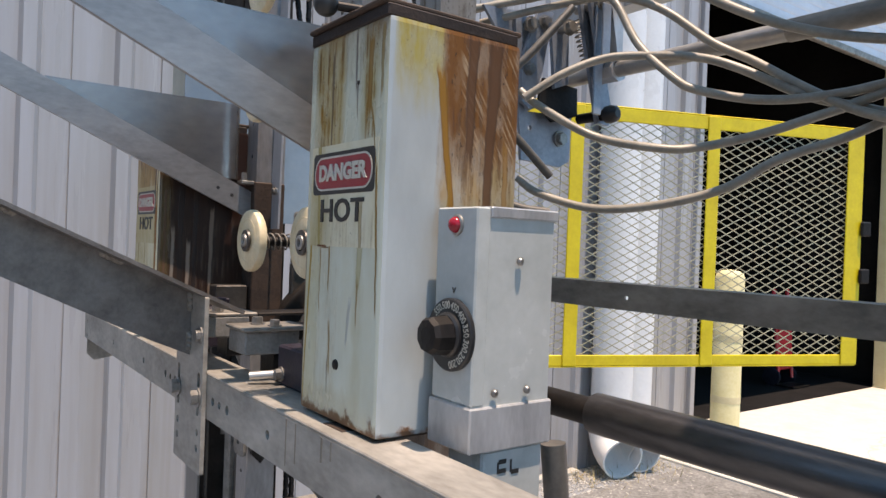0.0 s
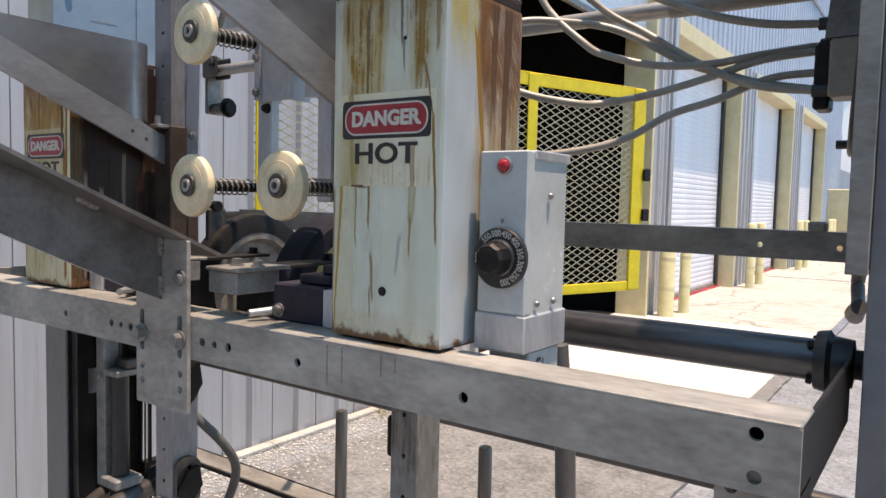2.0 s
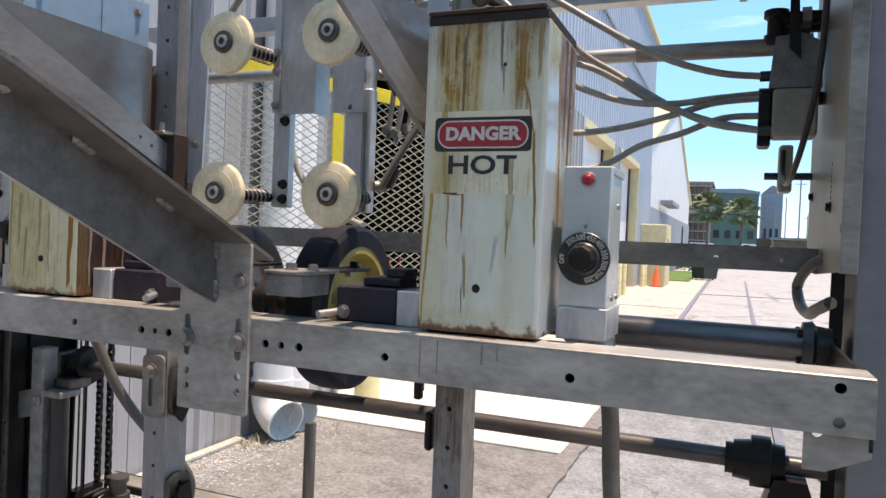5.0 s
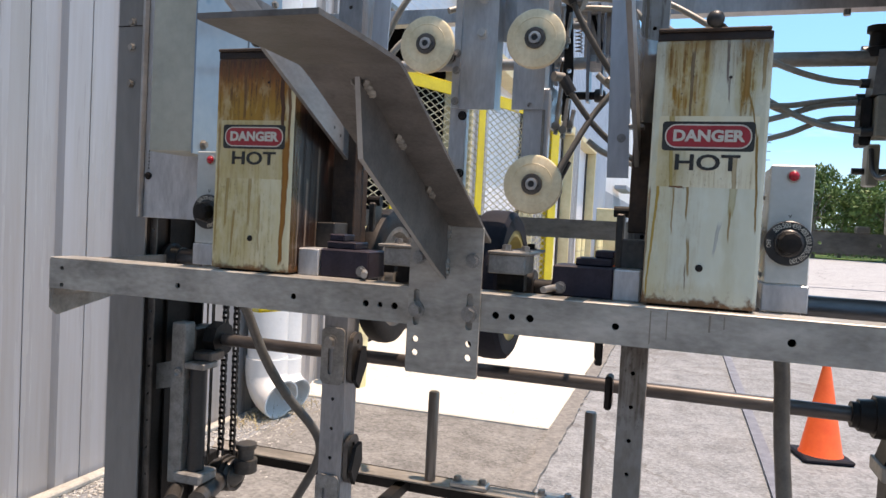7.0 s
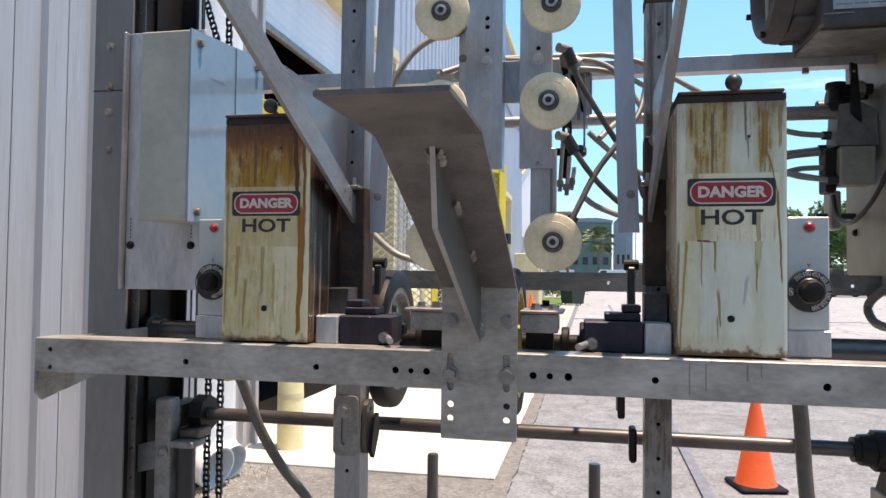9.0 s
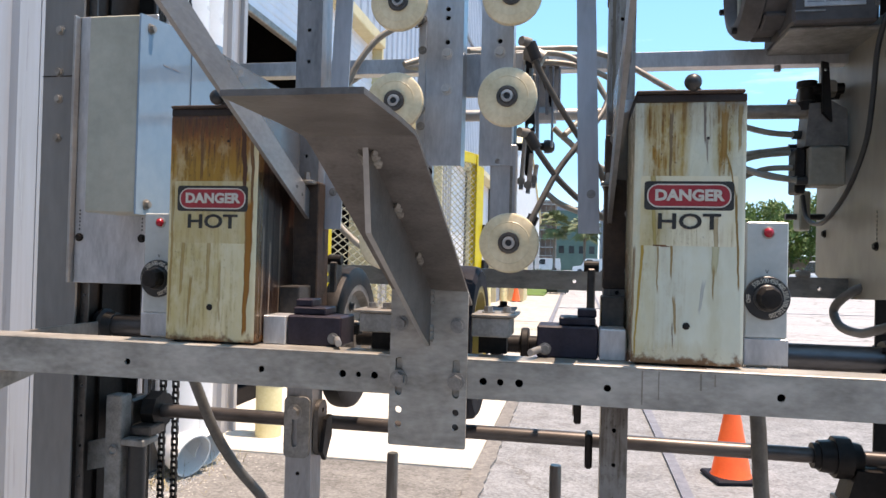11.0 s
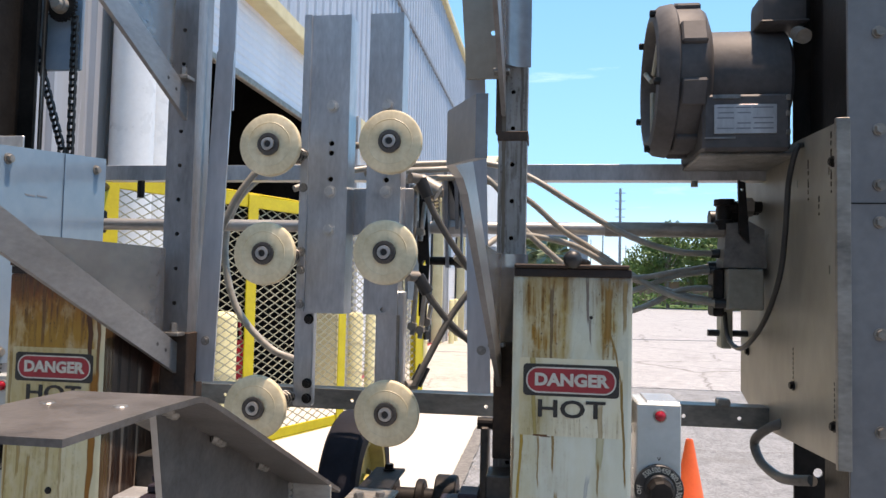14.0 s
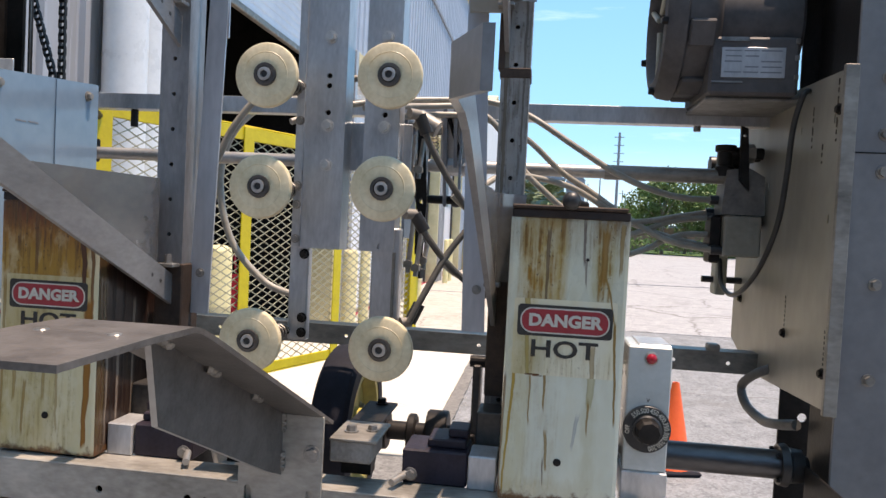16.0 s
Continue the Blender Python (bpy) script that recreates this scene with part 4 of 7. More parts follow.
# ---- plants ----
def leaf_cloud(bm, c, rad, n, size, rng_, squash=0.8):
    for _ in range(n):
        d = Vector((rng_.gauss(0, 1), rng_.gauss(0, 1), rng_.gauss(0, 1)))
        d = d.normalized() * rad * (rng_.random() ** 0.4)
        p = Vector(c) + Vector((d.x, d.y, d.z * squash))
        a = Vector((rng_.gauss(0, 1), rng_.gauss(0, 1), rng_.gauss(0, 1))).normalized()
        b = a.cross(Vector((rng_.gauss(0, 1), rng_.gauss(0, 1), rng_.gauss(0, 1)))).normalized()
        s = size * rng_.uniform(0.6, 1.3)
        vs = [bm.verts.new(p + q) for q in (a * s, b * s * 0.5, -a * s, -b * s * 0.5)]
        bm.faces.new(vs)


def tree(x, y, h, seed, spread=1.0):
    r = random.Random(seed)
    ob = thing("tree", (x, y, 0), "leafy green roadside tree", "tree", "trees beyond the lot")
    tr = bmesh.new()
    top = Vector((x + r.uniform(-0.3, 0.3), y, h * 0.55))
    rod((x, y, 0), top, 0.16, 10, 0.09, tr)
    crown = bmesh.new()
    for k in range(11):
        a = r.uniform(0, 6.28)
        rad = h * 0.26 * spread * r.uniform(0.3, 1.15)
        e = Vector((x + math.cos(a) * rad, y + math.sin(a) * rad, h * r.uniform(0.36, 0.88)))
        rod(top * 0.6 + Vector((x, y, 0)) * 0.4 + Vector((0, 0, r.uniform(0, h * 0.1))), e, 0.06, 6, 0.015, tr)
        leaf_cloud(crown, e, h * r.uniform(0.12, 0.21), 330, h * 0.022, r)
    part("trunk", tr, BARK, ob)
    part("crown", crown, LEAF, ob)


rng = random.Random(11)
for i, (x, y, h) in enumerate(((7.3, 64, 6.2), (9.6, 62, 7.6), (12.2, 66, 6.0), (14.6, 61, 7.4), (17.2, 64, 6.6), (19.6, 61, 7.8), (22.5, 65, 6.3), (25.5, 62, 7.2), (29, 66, 6.8), (33, 63, 7.5), (37, 66, 6.9), (10.5, 70, 7.2), (16, 71, 7.6), (21, 72, 7.5))):
    tree(x, y, h, 40 + i, 1.15)
hedge = bmesh.new()
for i in range(60):
    leaf_cloud(hedge, (5.5 + i * 0.6 + rng.uniform(-0.2, 0.2), 60 + rng.uniform(-0.5, 0.5), 0.9), 0.9, 90, 0.13, rng)
solid("hedge", hedge, LEAF, "low trimmed hedge along the verge", "hedge", kind="stuff")
shrub = bmesh.new()
for i in range(9):
    leaf_cloud(shrub, (-3.0 + i * 0.22, 41.0 + rng.uniform(-0.3, 0.3), 0.6), 0.6, 160, 0.07, rng)
solid("shrub", shrub, LEAF, "dense green shrub at the corner of the building", "shrub", kind="stuff")
red_wall = thing("low_building", (14, 80, 0), "long low red-brown building beyond the trees", "building")
part("wall", box(3.3, 60, 78, 84, 0, 2.45), BRICK, red_wall)
part("roof", box(3.1, 60.2, 77.6, 84.4, 2.45, 2.7), GREY_WALL, red_wall)


PALM_LEAF = material("dusty_palm_leaves", (0.085, 0.115, 0.045), (0.22, 0.25, 0.11), 1.5, 0.6)


def palm(x, y, h, seed):
    r = random.Random(seed)
    ob = thing("palm_tree", (x, y, 0), "cabbage palm with a round fan crown", "palm", "palms along the road")
    part("trunk", lathe((x, y, 0), (0, 0, 1), [(0, 0), (0, 0.24), (0.4, 0.18), (h * 0.6, 0.16), (h * 0.62, 0.24), (h * 0.72, 0.22), (h * 0.74, 0)], 12), BARK, ob, smooth=True)
    bm = bmesh.new()
    for k in range(70):
        a, el = r.uniform(0, 6.28), r.uniform(-0.8, 1.45)
        d = Vector((math.cos(a) * math.cos(el), math.sin(a) * math.cos(el), math.sin(el)))
        c = Vector((x, y, h * 0.72)) + d * h * 0.14
        s = d.cross(Vector((0, 0, 1))).normalized()
        u = s.cross(d)
        for j in range(13):
            f = radians(-62 + 124 * j / 12)
            w = d * math.cos(f) + s * math.sin(f)
            ln = h * 0.16 * r.uniform(0.8, 1.1)
            tip = c + w * ln + Vector((0, 0, -0.22 * ln))
            q = u * 0.05 + s * 0.10 * math.cos(f)
            v = [bm.verts.new(z) for z in (c, c + w * ln * 0.6 + q, tip, c + w * ln * 0.6 - q)]
            bm.faces.new(v)
    part("crown", bm, PALM_LEAF, ob)


palm(0.35, 92, 7.8, 1)
palm(-3.7, 100, 9.0, 2)

sc = thing("scaffolded_building", (-6.4, 120, 0), "brick building wrapped in scaffolding", "building")
part("wall", box(-10.5, -4.2, 118, 128, 0, 11.3), BRICK, sc)
part("roof", box(-10.7, -3.7, 117.9, 128.2, 11.3, 11.6), STEEL_DULL, sc)
for k in range(8):
    part("scaffold_deck", box(-10.6, -3.9, 116.6, 117.8, 1.4 * k + 1.0, 1.4 * k + 1.12), STEEL, sc)
for k in range(9):
    part("scaffold_pole", rod((-10.6 + k * 0.83, 116.6, 0), (-10.6 + k * 0.83, 116.6, 11.6), 0.05, 6), STEEL_DULL, sc)
for k in range(7):
    part("scaffold_brace", rod((-10.6 + k * 0.83, 116.5, 1.4 * k + 1.0), (-9.0 + k * 0.75, 116.5, 1.4 * k + 2.4), 0.04, 6), STEEL_DULL, sc)
gr = thing("green_building", (-0.7, 140, 0), "dark green clad industrial building", "building")
part("wall", box(-4.8, 3.3, 138, 150, 0, 11.4), GREEN_WALL, gr)
part("roof", plate([(-5.0, 11.4), (3.5, 11.2), (3.5, 11.6), (0.5, 12.1), (-5.0, 12.0)], [], 12.4, front(137.8)), GREY_WALL, gr)
for k in range(4):
    part("window", box(-4.0 + k * 1.9, -3.0 + k * 1.9, 137.94, 138, 3.2, 4.6), GLASS_DARK, gr)
tw = thing("grey_tower", (5.9, 150, 0), "tall grey clad process tower", "building")
part("wall", box(4.1, 7.7, 148, 156, 0, 12.0), GREY_WALL, tw)
part("roof", plate([(4.0, 12.0), (7.8, 12.0), (6.6, 13.1), (6.2, 13.5), (5.7, 13.5), (5.2, 13.1)], [], 8, front(147.9)), GREY_PAINT, tw)
for k in range(3):
    part("window", box(4.6 + k * 1.0, 5.1 + k * 1.0, 147.9, 148, 3.5, 5.4), GLASS_DARK, tw)
for x, y, h, arms in ((8.4, 118, 12.1, 1), (9.0, 160, 12.2, 0), (6.0, 140, 9.3, 0), (13.8, 170, 9.1, 1), (11.1, 118, 17.8, 4), (21.5, 170, 14, 2), (16.5, 160, 11, 1), (27, 150, 12, 2)):
    po = thing("utility_pole", (x, y, 0), "tall weathered utility pole", "pole", "utility poles")
    part("pole", rod((x, y, 0), (x, y, h), 0.24 if arms == 4 else 0.13, 8, 0.20 if arms == 4 else 0.09), GREY_PAINT, po)
    for k in range(arms):
        part("crossarm", box(x - 0.8, x + 0.8, y - 0.06, y + 0.06, h - 0.8 - 1.3 * k, h - 0.70 - 1.3 * k), GREY_PAINT, po)


def car(x, y, rot, paint, label, van=False):
    ob = thing("van" if van else "parked_car", (x, y, 0), label, "van" if van else "car")
    m = Matrix.Translation((x, y, 0)) @ Matrix.Rotation(radians(rot), 4, "Z")
    h = 2.0 if van else 1.42
    prof = [(-2.3, 0.35), (2.35, 0.35), (2.4, 0.75), (2.3, 1.0), (1.35, 1.12), (0.75, h), (-2.2, h), (-2.35, 1.0)] if van else [(-2.2, 0.32), (2.2, 0.32), (2.25, 0.65), (2.1, 0.82), (1.0, 0.95), (0.35, h), (-1.1, h), (-1.85, 0.95), (-2.25, 0.85)]
    bm = plate(prof, [], 1.8, Matrix(((1, 0, 0, 0), (0, 0, 1, -0.9), (0, 1, 0, 0), (0, 0, 0, 1))))
    bmesh.ops.bevel(bm, geom=[e for e in bm.edges if abs(e.verts[0].co.y - e.verts[1].co.y) < 0.01 and len(e.link_faces) == 2 and e.calc_face_angle(0) > 0.5], offset=0.08, segments=2, affect="EDGES")
    bmesh.ops.transform(bm, matrix=m, verts=bm.verts)
    part("body", bm, paint, ob)
    for sy in (-0.905, 0.885):
        w = plate([(0.9, 1.1), (0.62, h - 0.12), (-0.1, h - 0.12), (-0.1, 1.1)] if van else [(0.8, 0.97), (0.3, h - 0.1), (-1.05, h - 0.1), (-1.6, 0.97)], [], 0.02, Matrix(((1, 0, 0, 0), (0, 0, 1, sy), (0, 1, 0, 0), (0, 0, 0, 1))))
        bmesh.ops.transform(w, matrix=m, verts=w.verts)
        part("side_window", w, GLASS_DARK, ob)
    zz = 1.12 if van else 0.96
    xa, xb = (1.36, 0.78) if van else (1.0, 0.38)
    ws = bmesh.new()
    v = [ws.verts.new(p) for p in ((xa + 0.02, -0.75, zz + 0.06), (xa + 0.02, 0.75, zz + 0.06), (xb + 0.06, 0.7, h - 0.08), (xb + 0.06, -0.7, h - 0.08))]
    ws.faces.new(v)
    r = bmesh.ops.extrude_face_region(ws, geom=ws.faces[:])
    bmesh.ops.translate(ws, vec=(0.02, 0, 0.02), verts=[q for q in r["geom"] if isinstance(q, bmesh.types.BMVert)])
    bmesh.ops.transform(ws, matrix=m, verts=ws.verts)
    part("windscreen", ws, GLASS_DARK, ob)
    gr_ = box(2.36, 2.42, -0.6, 0.6, 0.55, 0.85, 0.01)
    bmesh.ops.transform(gr_, matrix=m, verts=gr_.verts)
    part("grille", gr_, BLACK, ob)
    for sx in (-1.4, 1.45):
        for sy in (-0.82, 0.82):
            wh = lathe((sx, sy, 0.35), (0, 1, 0), [(-0.11, 0), (-0.11, 0.2), (-0.1, 0.35), (0.1, 0.35), (0.11, 0.2), (0.11, 0)], 20)
            bmesh.ops.transform(wh, matrix=m, verts=wh.verts)
            part("wheel", wh, RUBBER, ob, smooth=True)


car(17.2, 55.5, 196, CAR_WHITE, "white delivery van parked at the edge of the lot", True)
car(7.5, 96, 180, CAR_RED, "red car parked along the far road")
car(-5.2, 104, 185, CAR_WHITE, "white van parked near the scaffolding", True)
car(1.4, 90, 170, CAR_WHITE, "white van parked under the palms", True)
car(3.6, 94, 182, CAR_WHITE, "white car parked near the palms")

# ---- the taping machine: frame ----
BAR = material("handled_steel", (0.19, 0.178, 0.158), (0.50, 0.475, 0.43), 19, 0.46, 0.35, 0.35, (0.45, 1, 1))
DRIP = material("dried_glue", (0.15, 0.13, 0.105), (0.24, 0.215, 0.18), 60, 0.6)
BAR_Y, BAR_LO, BAR_HI = 0.245, 1.331, 1.375
bar = thing("front_crossbar", (MID, BAR_Y, BAR_LO), "dull steel channel crossbar with rows of drilled holes", "crossbar")
bar_holes = [circle(x, z, r, 12) for x, z, r in ((-1.392, 1.362, 0.0035), (-1.392, 1.337, 0.0035), (-1.183, 1.352, 0.0042), (-0.9985, 1.352, 0.0042), (-0.893, 1.352, 0.0045), (-0.873, 1.352, 0.0035), (-0.853, 1.352, 0.0045), (-0.721, 1.352, 0.0045), (-0.701, 1.352, 0.0040), (-0.679, 1.352, 0.0048), (-0.579, 1.352, 0.0042), (-0.3945, 1.352, 0.0045), (-0.182, 1.368, 0.0045), (-0.182, 1.341, 0.0045))]
part("web", plate([(-1.416, BAR_LO), (-0.157, BAR_LO), (-0.157, BAR_HI), (-1.416, BAR_HI)], bar_holes, 0.004, front(BAR_Y)), BAR, bar)
part("top_flange", box(-1.4158, -0.1572, BAR_Y + 0.0002, BAR_Y + 0.046, BAR_HI - 0.0005, BAR_HI + 0.003, 0.001), BAR, bar)
part("bottom_flange", box(-1.4158, -0.1572, BAR_Y + 0.0045, BAR_Y + 0.046, BAR_LO, BAR_LO + 0.004, 0.001), BAR, bar)
# Dark sheet added behind the web so its holes read dark.
part("back_web", box(-1.4157, -0.1573, BAR_Y + 0.028, BAR_Y + 0.031, BAR_LO + 0.0045, BAR_HI - 0.001), STEEL_DARK, bar)
for sx in (-1.4158, -0.1612):
    # Drive-side arm is darkened by colour for its shade.
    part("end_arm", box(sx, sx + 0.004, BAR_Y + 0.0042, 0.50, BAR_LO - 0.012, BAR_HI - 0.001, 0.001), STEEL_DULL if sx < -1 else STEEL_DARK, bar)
lug = plate([(-0.206, 1.345), (-0.158, 1.345), (-0.158, 1.315), (-0.19, 1.30), (-0.206, 1.30)], [circle(-0.196, 1.33, 0.004)], 0.004, front(BAR_Y + 0.0045))
part("lug", lug, STEEL_DULL, bar)
tab = plate([(0.250, 1.36), (0.50, 1.36), (0.50, 1.33), (0.262, 1.288), (0.250, 1.30)], [circle(0.29, 1.325, 0.004)], 0.004, side(-1.4205))
part("gusset", tab, STEEL_DULL, bar)
part("stain", box(-0.500, -0.470, BAR_Y + 0.012, BAR_Y + 0.03, BAR_HI + 0.003, BAR_HI + 0.0036, 0.0002), RUST, bar, "rust crust on the crossbar")

for dx, w, z0 in ((-0.541, 0.0006, 1.336), (-0.523, 0.0005, 1.342), (-0.478, 0.0010, 1.355), (-0.463, 0.0007, 1.360)):
    part("drip", box(dx - w, dx + w, BAR_Y - 0.0005, BAR_Y + 0.001, z0, BAR_HI - 0.001, 0.0002), DRIP, bar, "dried brown glue drip")

# ---- mounting plate and lower plow ----
mp_ = thing("plow_bracket", (MID, 0.24, 1.272), "slotted steel plate that carries the lower plow", "bracket")
holes = [slot(x, 1.354, 0.0085, 0.046) for x in (-0.8215, -0.7525)]
holes += [circle(x, z, 0.0042) for x in (-0.8215, -0.7525) for z in (1.314, 1.297)]
part("plate", plate(rounded(-0.833, -0.740, 1.272, 1.457, 0.002, 2), holes, 0.0045, front(0.240)), BAR, mp_)
for x in (-0.8215, -0.7525):
    bolt((x, 0.2400, 1.351), mp_, 0.0078, 0.007)
    bolt((x + 0.001, 0.2400, 1.4165), mp_, 0.0068, 0.004)

plow = thing("lower_plow", (MID, 0.03, 1.272), "bent dark steel plow plate with a welded gusset", "plow")
sec = []
for y, z in ((0.284, 1.4415), (-0.028, 1.5855)):
    sec.append((y, z))
for k in range(7):
    a = radians(25 * k / 6)
    sec.append((-0.036 - 0.010 * k / 3, 1.5885 + 0.0052 * math.sin(a * 3.6)))
sec += [(-0.10, 1.5945), (-0.188, 1.594)]
strip = bmesh.new()
XS = (-0.833, -0.7415)
up, dn = [], []
for i, (y, z) in enumerate(sec):
    p0, p1 = sec[max(i - 1, 0)], sec[min(i + 1, len(sec) - 1)]
    nrm = Vector((p1[0] - p0[0], p1[1] - p0[1])).normalized()
    off = Vector((nrm.y, -nrm.x)) * 0.004
    up.append([strip.verts.new((x, y, z)) for x in XS])
    dn.append([strip.verts.new((x, y - off.x, z - abs(off.y))) for x in XS])
for a, b in ((up, 1), (dn, 0)):
    for p, q in zip(a, a[1:]):
        strip.faces.new((p[0], p[1], q[1], q[0]))
for k in (0, 1):
    for i in range(len(sec) - 1):
        strip.faces.new((up[i][k], up[i + 1][k], dn[i + 1][k], dn[i][k]))
for i in (0, -1):
    strip.faces.new((up[i][0], up[i][1], dn[i][1], dn[i][0]))
part("plow_plate", strip, PLOW, plow, smooth=True)
gus = plate([(-0.033, 1.5845), (-0.018, 1.514), (0.2, 1.408), (0.2398, 1.391), (0.2398, 1.4585)], [], 0.005, side(-0.7895))
part("gusset", gus, [PLOW, STEEL], plow, pick=lambda f: 0 if abs(f.normal.x) > 0.5 else 1)
for y, z in ((-0.028, 1.5805), (0.052, 1.5435), (0.148, 1.4990)):
    for sx in (-1, 1):
        wb = tube([(-0.787 + sx * (0.0035 + 0.0009 * (k * 5 % 3)), y + 0.0022 * k, z - 0.00103 * k + 0.0007 * (k * 7 % 3)) for k in range(10)], 0.0042, 8, 1, bmesh.new())
        part("weld", wb, STEEL_DULL, plow, smooth=True)
for z in (1.44, 1.398):
    wb = tube([(-0.7845 + 0.0006 * (k * 5 % 3), 0.2385, z + 0.002 * k) for k in range(10)], 0.0037, 8, 1, bmesh.new())
    part("weld", wb, STEEL_DULL, plow, smooth=True)
for x in (-0.812, -0.765):
    part("rivet", lathe((x, -0.105, 1.594), (0, 0, 1), [(0, 0.005), (0.0012, 0.004), (0.0018, 0)], 12), ZINC, plow)


# ---- upper guide plows, one beside each tank ----
def guide(name, x0, out, dz, label):
    """A flat upright plate at x = x0 that runs down to the post; its nose flares to out."""
    ob = thing(name, (x0, 0.2, 1.5 + dz), label, "guide plate", "upper guide plates")
    t = 0.0055
    rows, band = [], bmesh.new()
    for y, dx, lo, hi in ((-0.184, 0.0265, 1.7265, 1.7555), (-0.094, 0.0012, 1.7385, 1.7700), (-0.088, 0.0, 1.7390, 1.7708), (-0.05, 0.0, 1.738, 1.773), (-0.02, 0.0, 1.7315, 1.7695), (0.01, 0.0, 1.7185, 1.757), (0.20, 0.0, 1.631, 1.670), (0.402, 0.0, 1.5385, 1.5775)):
        xa, xb = x0 + out * dx, x0 + out * (dx + t)
        rows.append([band.verts.new(q) for q in ((xa, y, lo + dz), (xa, y, hi + dz), (xb, y, hi + dz), (xb, y, lo + dz))])
    for p, q in zip(rows, rows[1:]):
        for k in range(4):
            band.faces.new((p[k], p[(k + 1) % 4], q[(k + 1) % 4], q[k]))
    band.faces.new(rows[0])
    band.faces.new(rows[-1][::-1])
    part("nose_strip", band, NOSE, ob)
    xs = x0 + out * 0.0005
    sheet = bmesh.new()
    lo_e, hi_e = [], []
    prof = [(0.118, 0.0), (0.17, 0.0005), (0.25, 0.001), (0.335, 0.0015)] + [(0.340 + 0.034 * math.sin(radians(a)), 0.0015 + 0.034 * (1 - math.cos(radians(a)))) for a in (15, 30, 45, 60, 75, 90)]
    for y, dx in prof:
        lo = max(1.7075 - 0.46 * (y - 0.118), 1.603) if y < 0.334 else 1.603
        lo_e.append(sheet.verts.new((xs + out * dx, y, lo + dz)))
        hi_e.append(sheet.verts.new((xs + out * dx, y, 1.7085 + dz)))
    for k in range(len(prof) - 1):
        sheet.faces.new((lo_e[k], lo_e[k + 1], hi_e[k + 1], hi_e[k]))
    r = bmesh.ops.solidify(sheet, geom=sheet.faces[:], thickness=0.002)
    part("sheet", sheet, SHEET, ob, "galvanised side sheet with a rolled end", smooth=True)
    part("clip", box(x0 - 0.010, x0 + 0.010, 0.365, 0.384, 1.596 + dz, 1.601 + dz, 0.001), ZINC, ob)
    bolt((x0, 0.372, 1.601 + dz), ob, 0.0042, 0.010, (0, 0, 1))
    for y in (0.335, 0.355):
        part("hole", lathe((x0 + out * 0.001, y, 1.5885 - 0.46 * (y - 0.335) + dz), (-out, 0, 0), [(0, 0.0025), (0.0012, 0.0025), (0.0012, 0)], 10), BLACK, ob)
    return ob


guide("guide_plate", -0.9950, -1, 0.0, "bent galvanised guide plate with a rolled end")
guide("guide_plate", -0.5775, 1, 0.0, "bent galvanised guide plate with a rolled end")
guide("guide_plate", -0.9950, -1, 0.335, "bent galvanised guide plate in the upper row")
guide("guide_plate", -0.5775, 1, 0.335, "bent galvanised guide plate in the upper row")


# ---- hot glue tanks ----
def sign(parent, xc, zt, y, sheet_mat):
    w = 0.098
    x0, x1 = xc - w / 2, xc + w / 2
    part("label_sheet", plate(rounded(x0 - 0.004, x1 + 0.004, zt - 0.074, zt + 0.006, 0.002, 3), [], 0.0003, front(y - 0.0003)), sheet_mat, parent, "stained white warning label")
    part("label_field", plate(rounded(x0, x1, zt - 0.033, zt, 0.004), [], 0.0003, front(y - 0.0006)), SIGN_BLACK, parent, "black header of the warning label")
    part("label_ring", plate(rounded(x0 + 0.003, x1 - 0.003, zt - 0.0300, zt - 0.003, 0.0125, 8), [rounded(x0 + 0.0045, x1 - 0.0045, zt - 0.0285, zt - 0.0045, 0.011, 8)], 0.0003, front(y - 0.0009)), SIGN_WHITE, parent)
    part("label_red", plate(rounded(x0 + 0.0045, x1 - 0.0045, zt - 0.0285, zt - 0.0045, 0.011, 8), [], 0.0003, front(y - 0.00085)), SIGN_RED, parent, "red oval of the warning label")
    lettering("word", "DANGER", 0.0172, facing(xc, y - 0.0013, zt - 0.0166), SIGN_WHITE, parent, 1.08, 0.00075)
    lettering("word", "HOT", 0.0248, facing(xc, y - 0.0007, zt - 0.0468), SIGN_BLACK, parent, 1.32, 0.0005)


SCRAPE = material("rusty_scrape", (0.09, 0.03, 0.012), (0.20, 0.075, 0.025), 90, 0.7, 0, 0.5)
# Near-black brown for the band below the lid plate.
RUST_BLACK = material("near_black_rust", (0.008, 0.005, 0.005), (0.03, 0.018, 0.014), 40, 0.7, 0, 0.6)


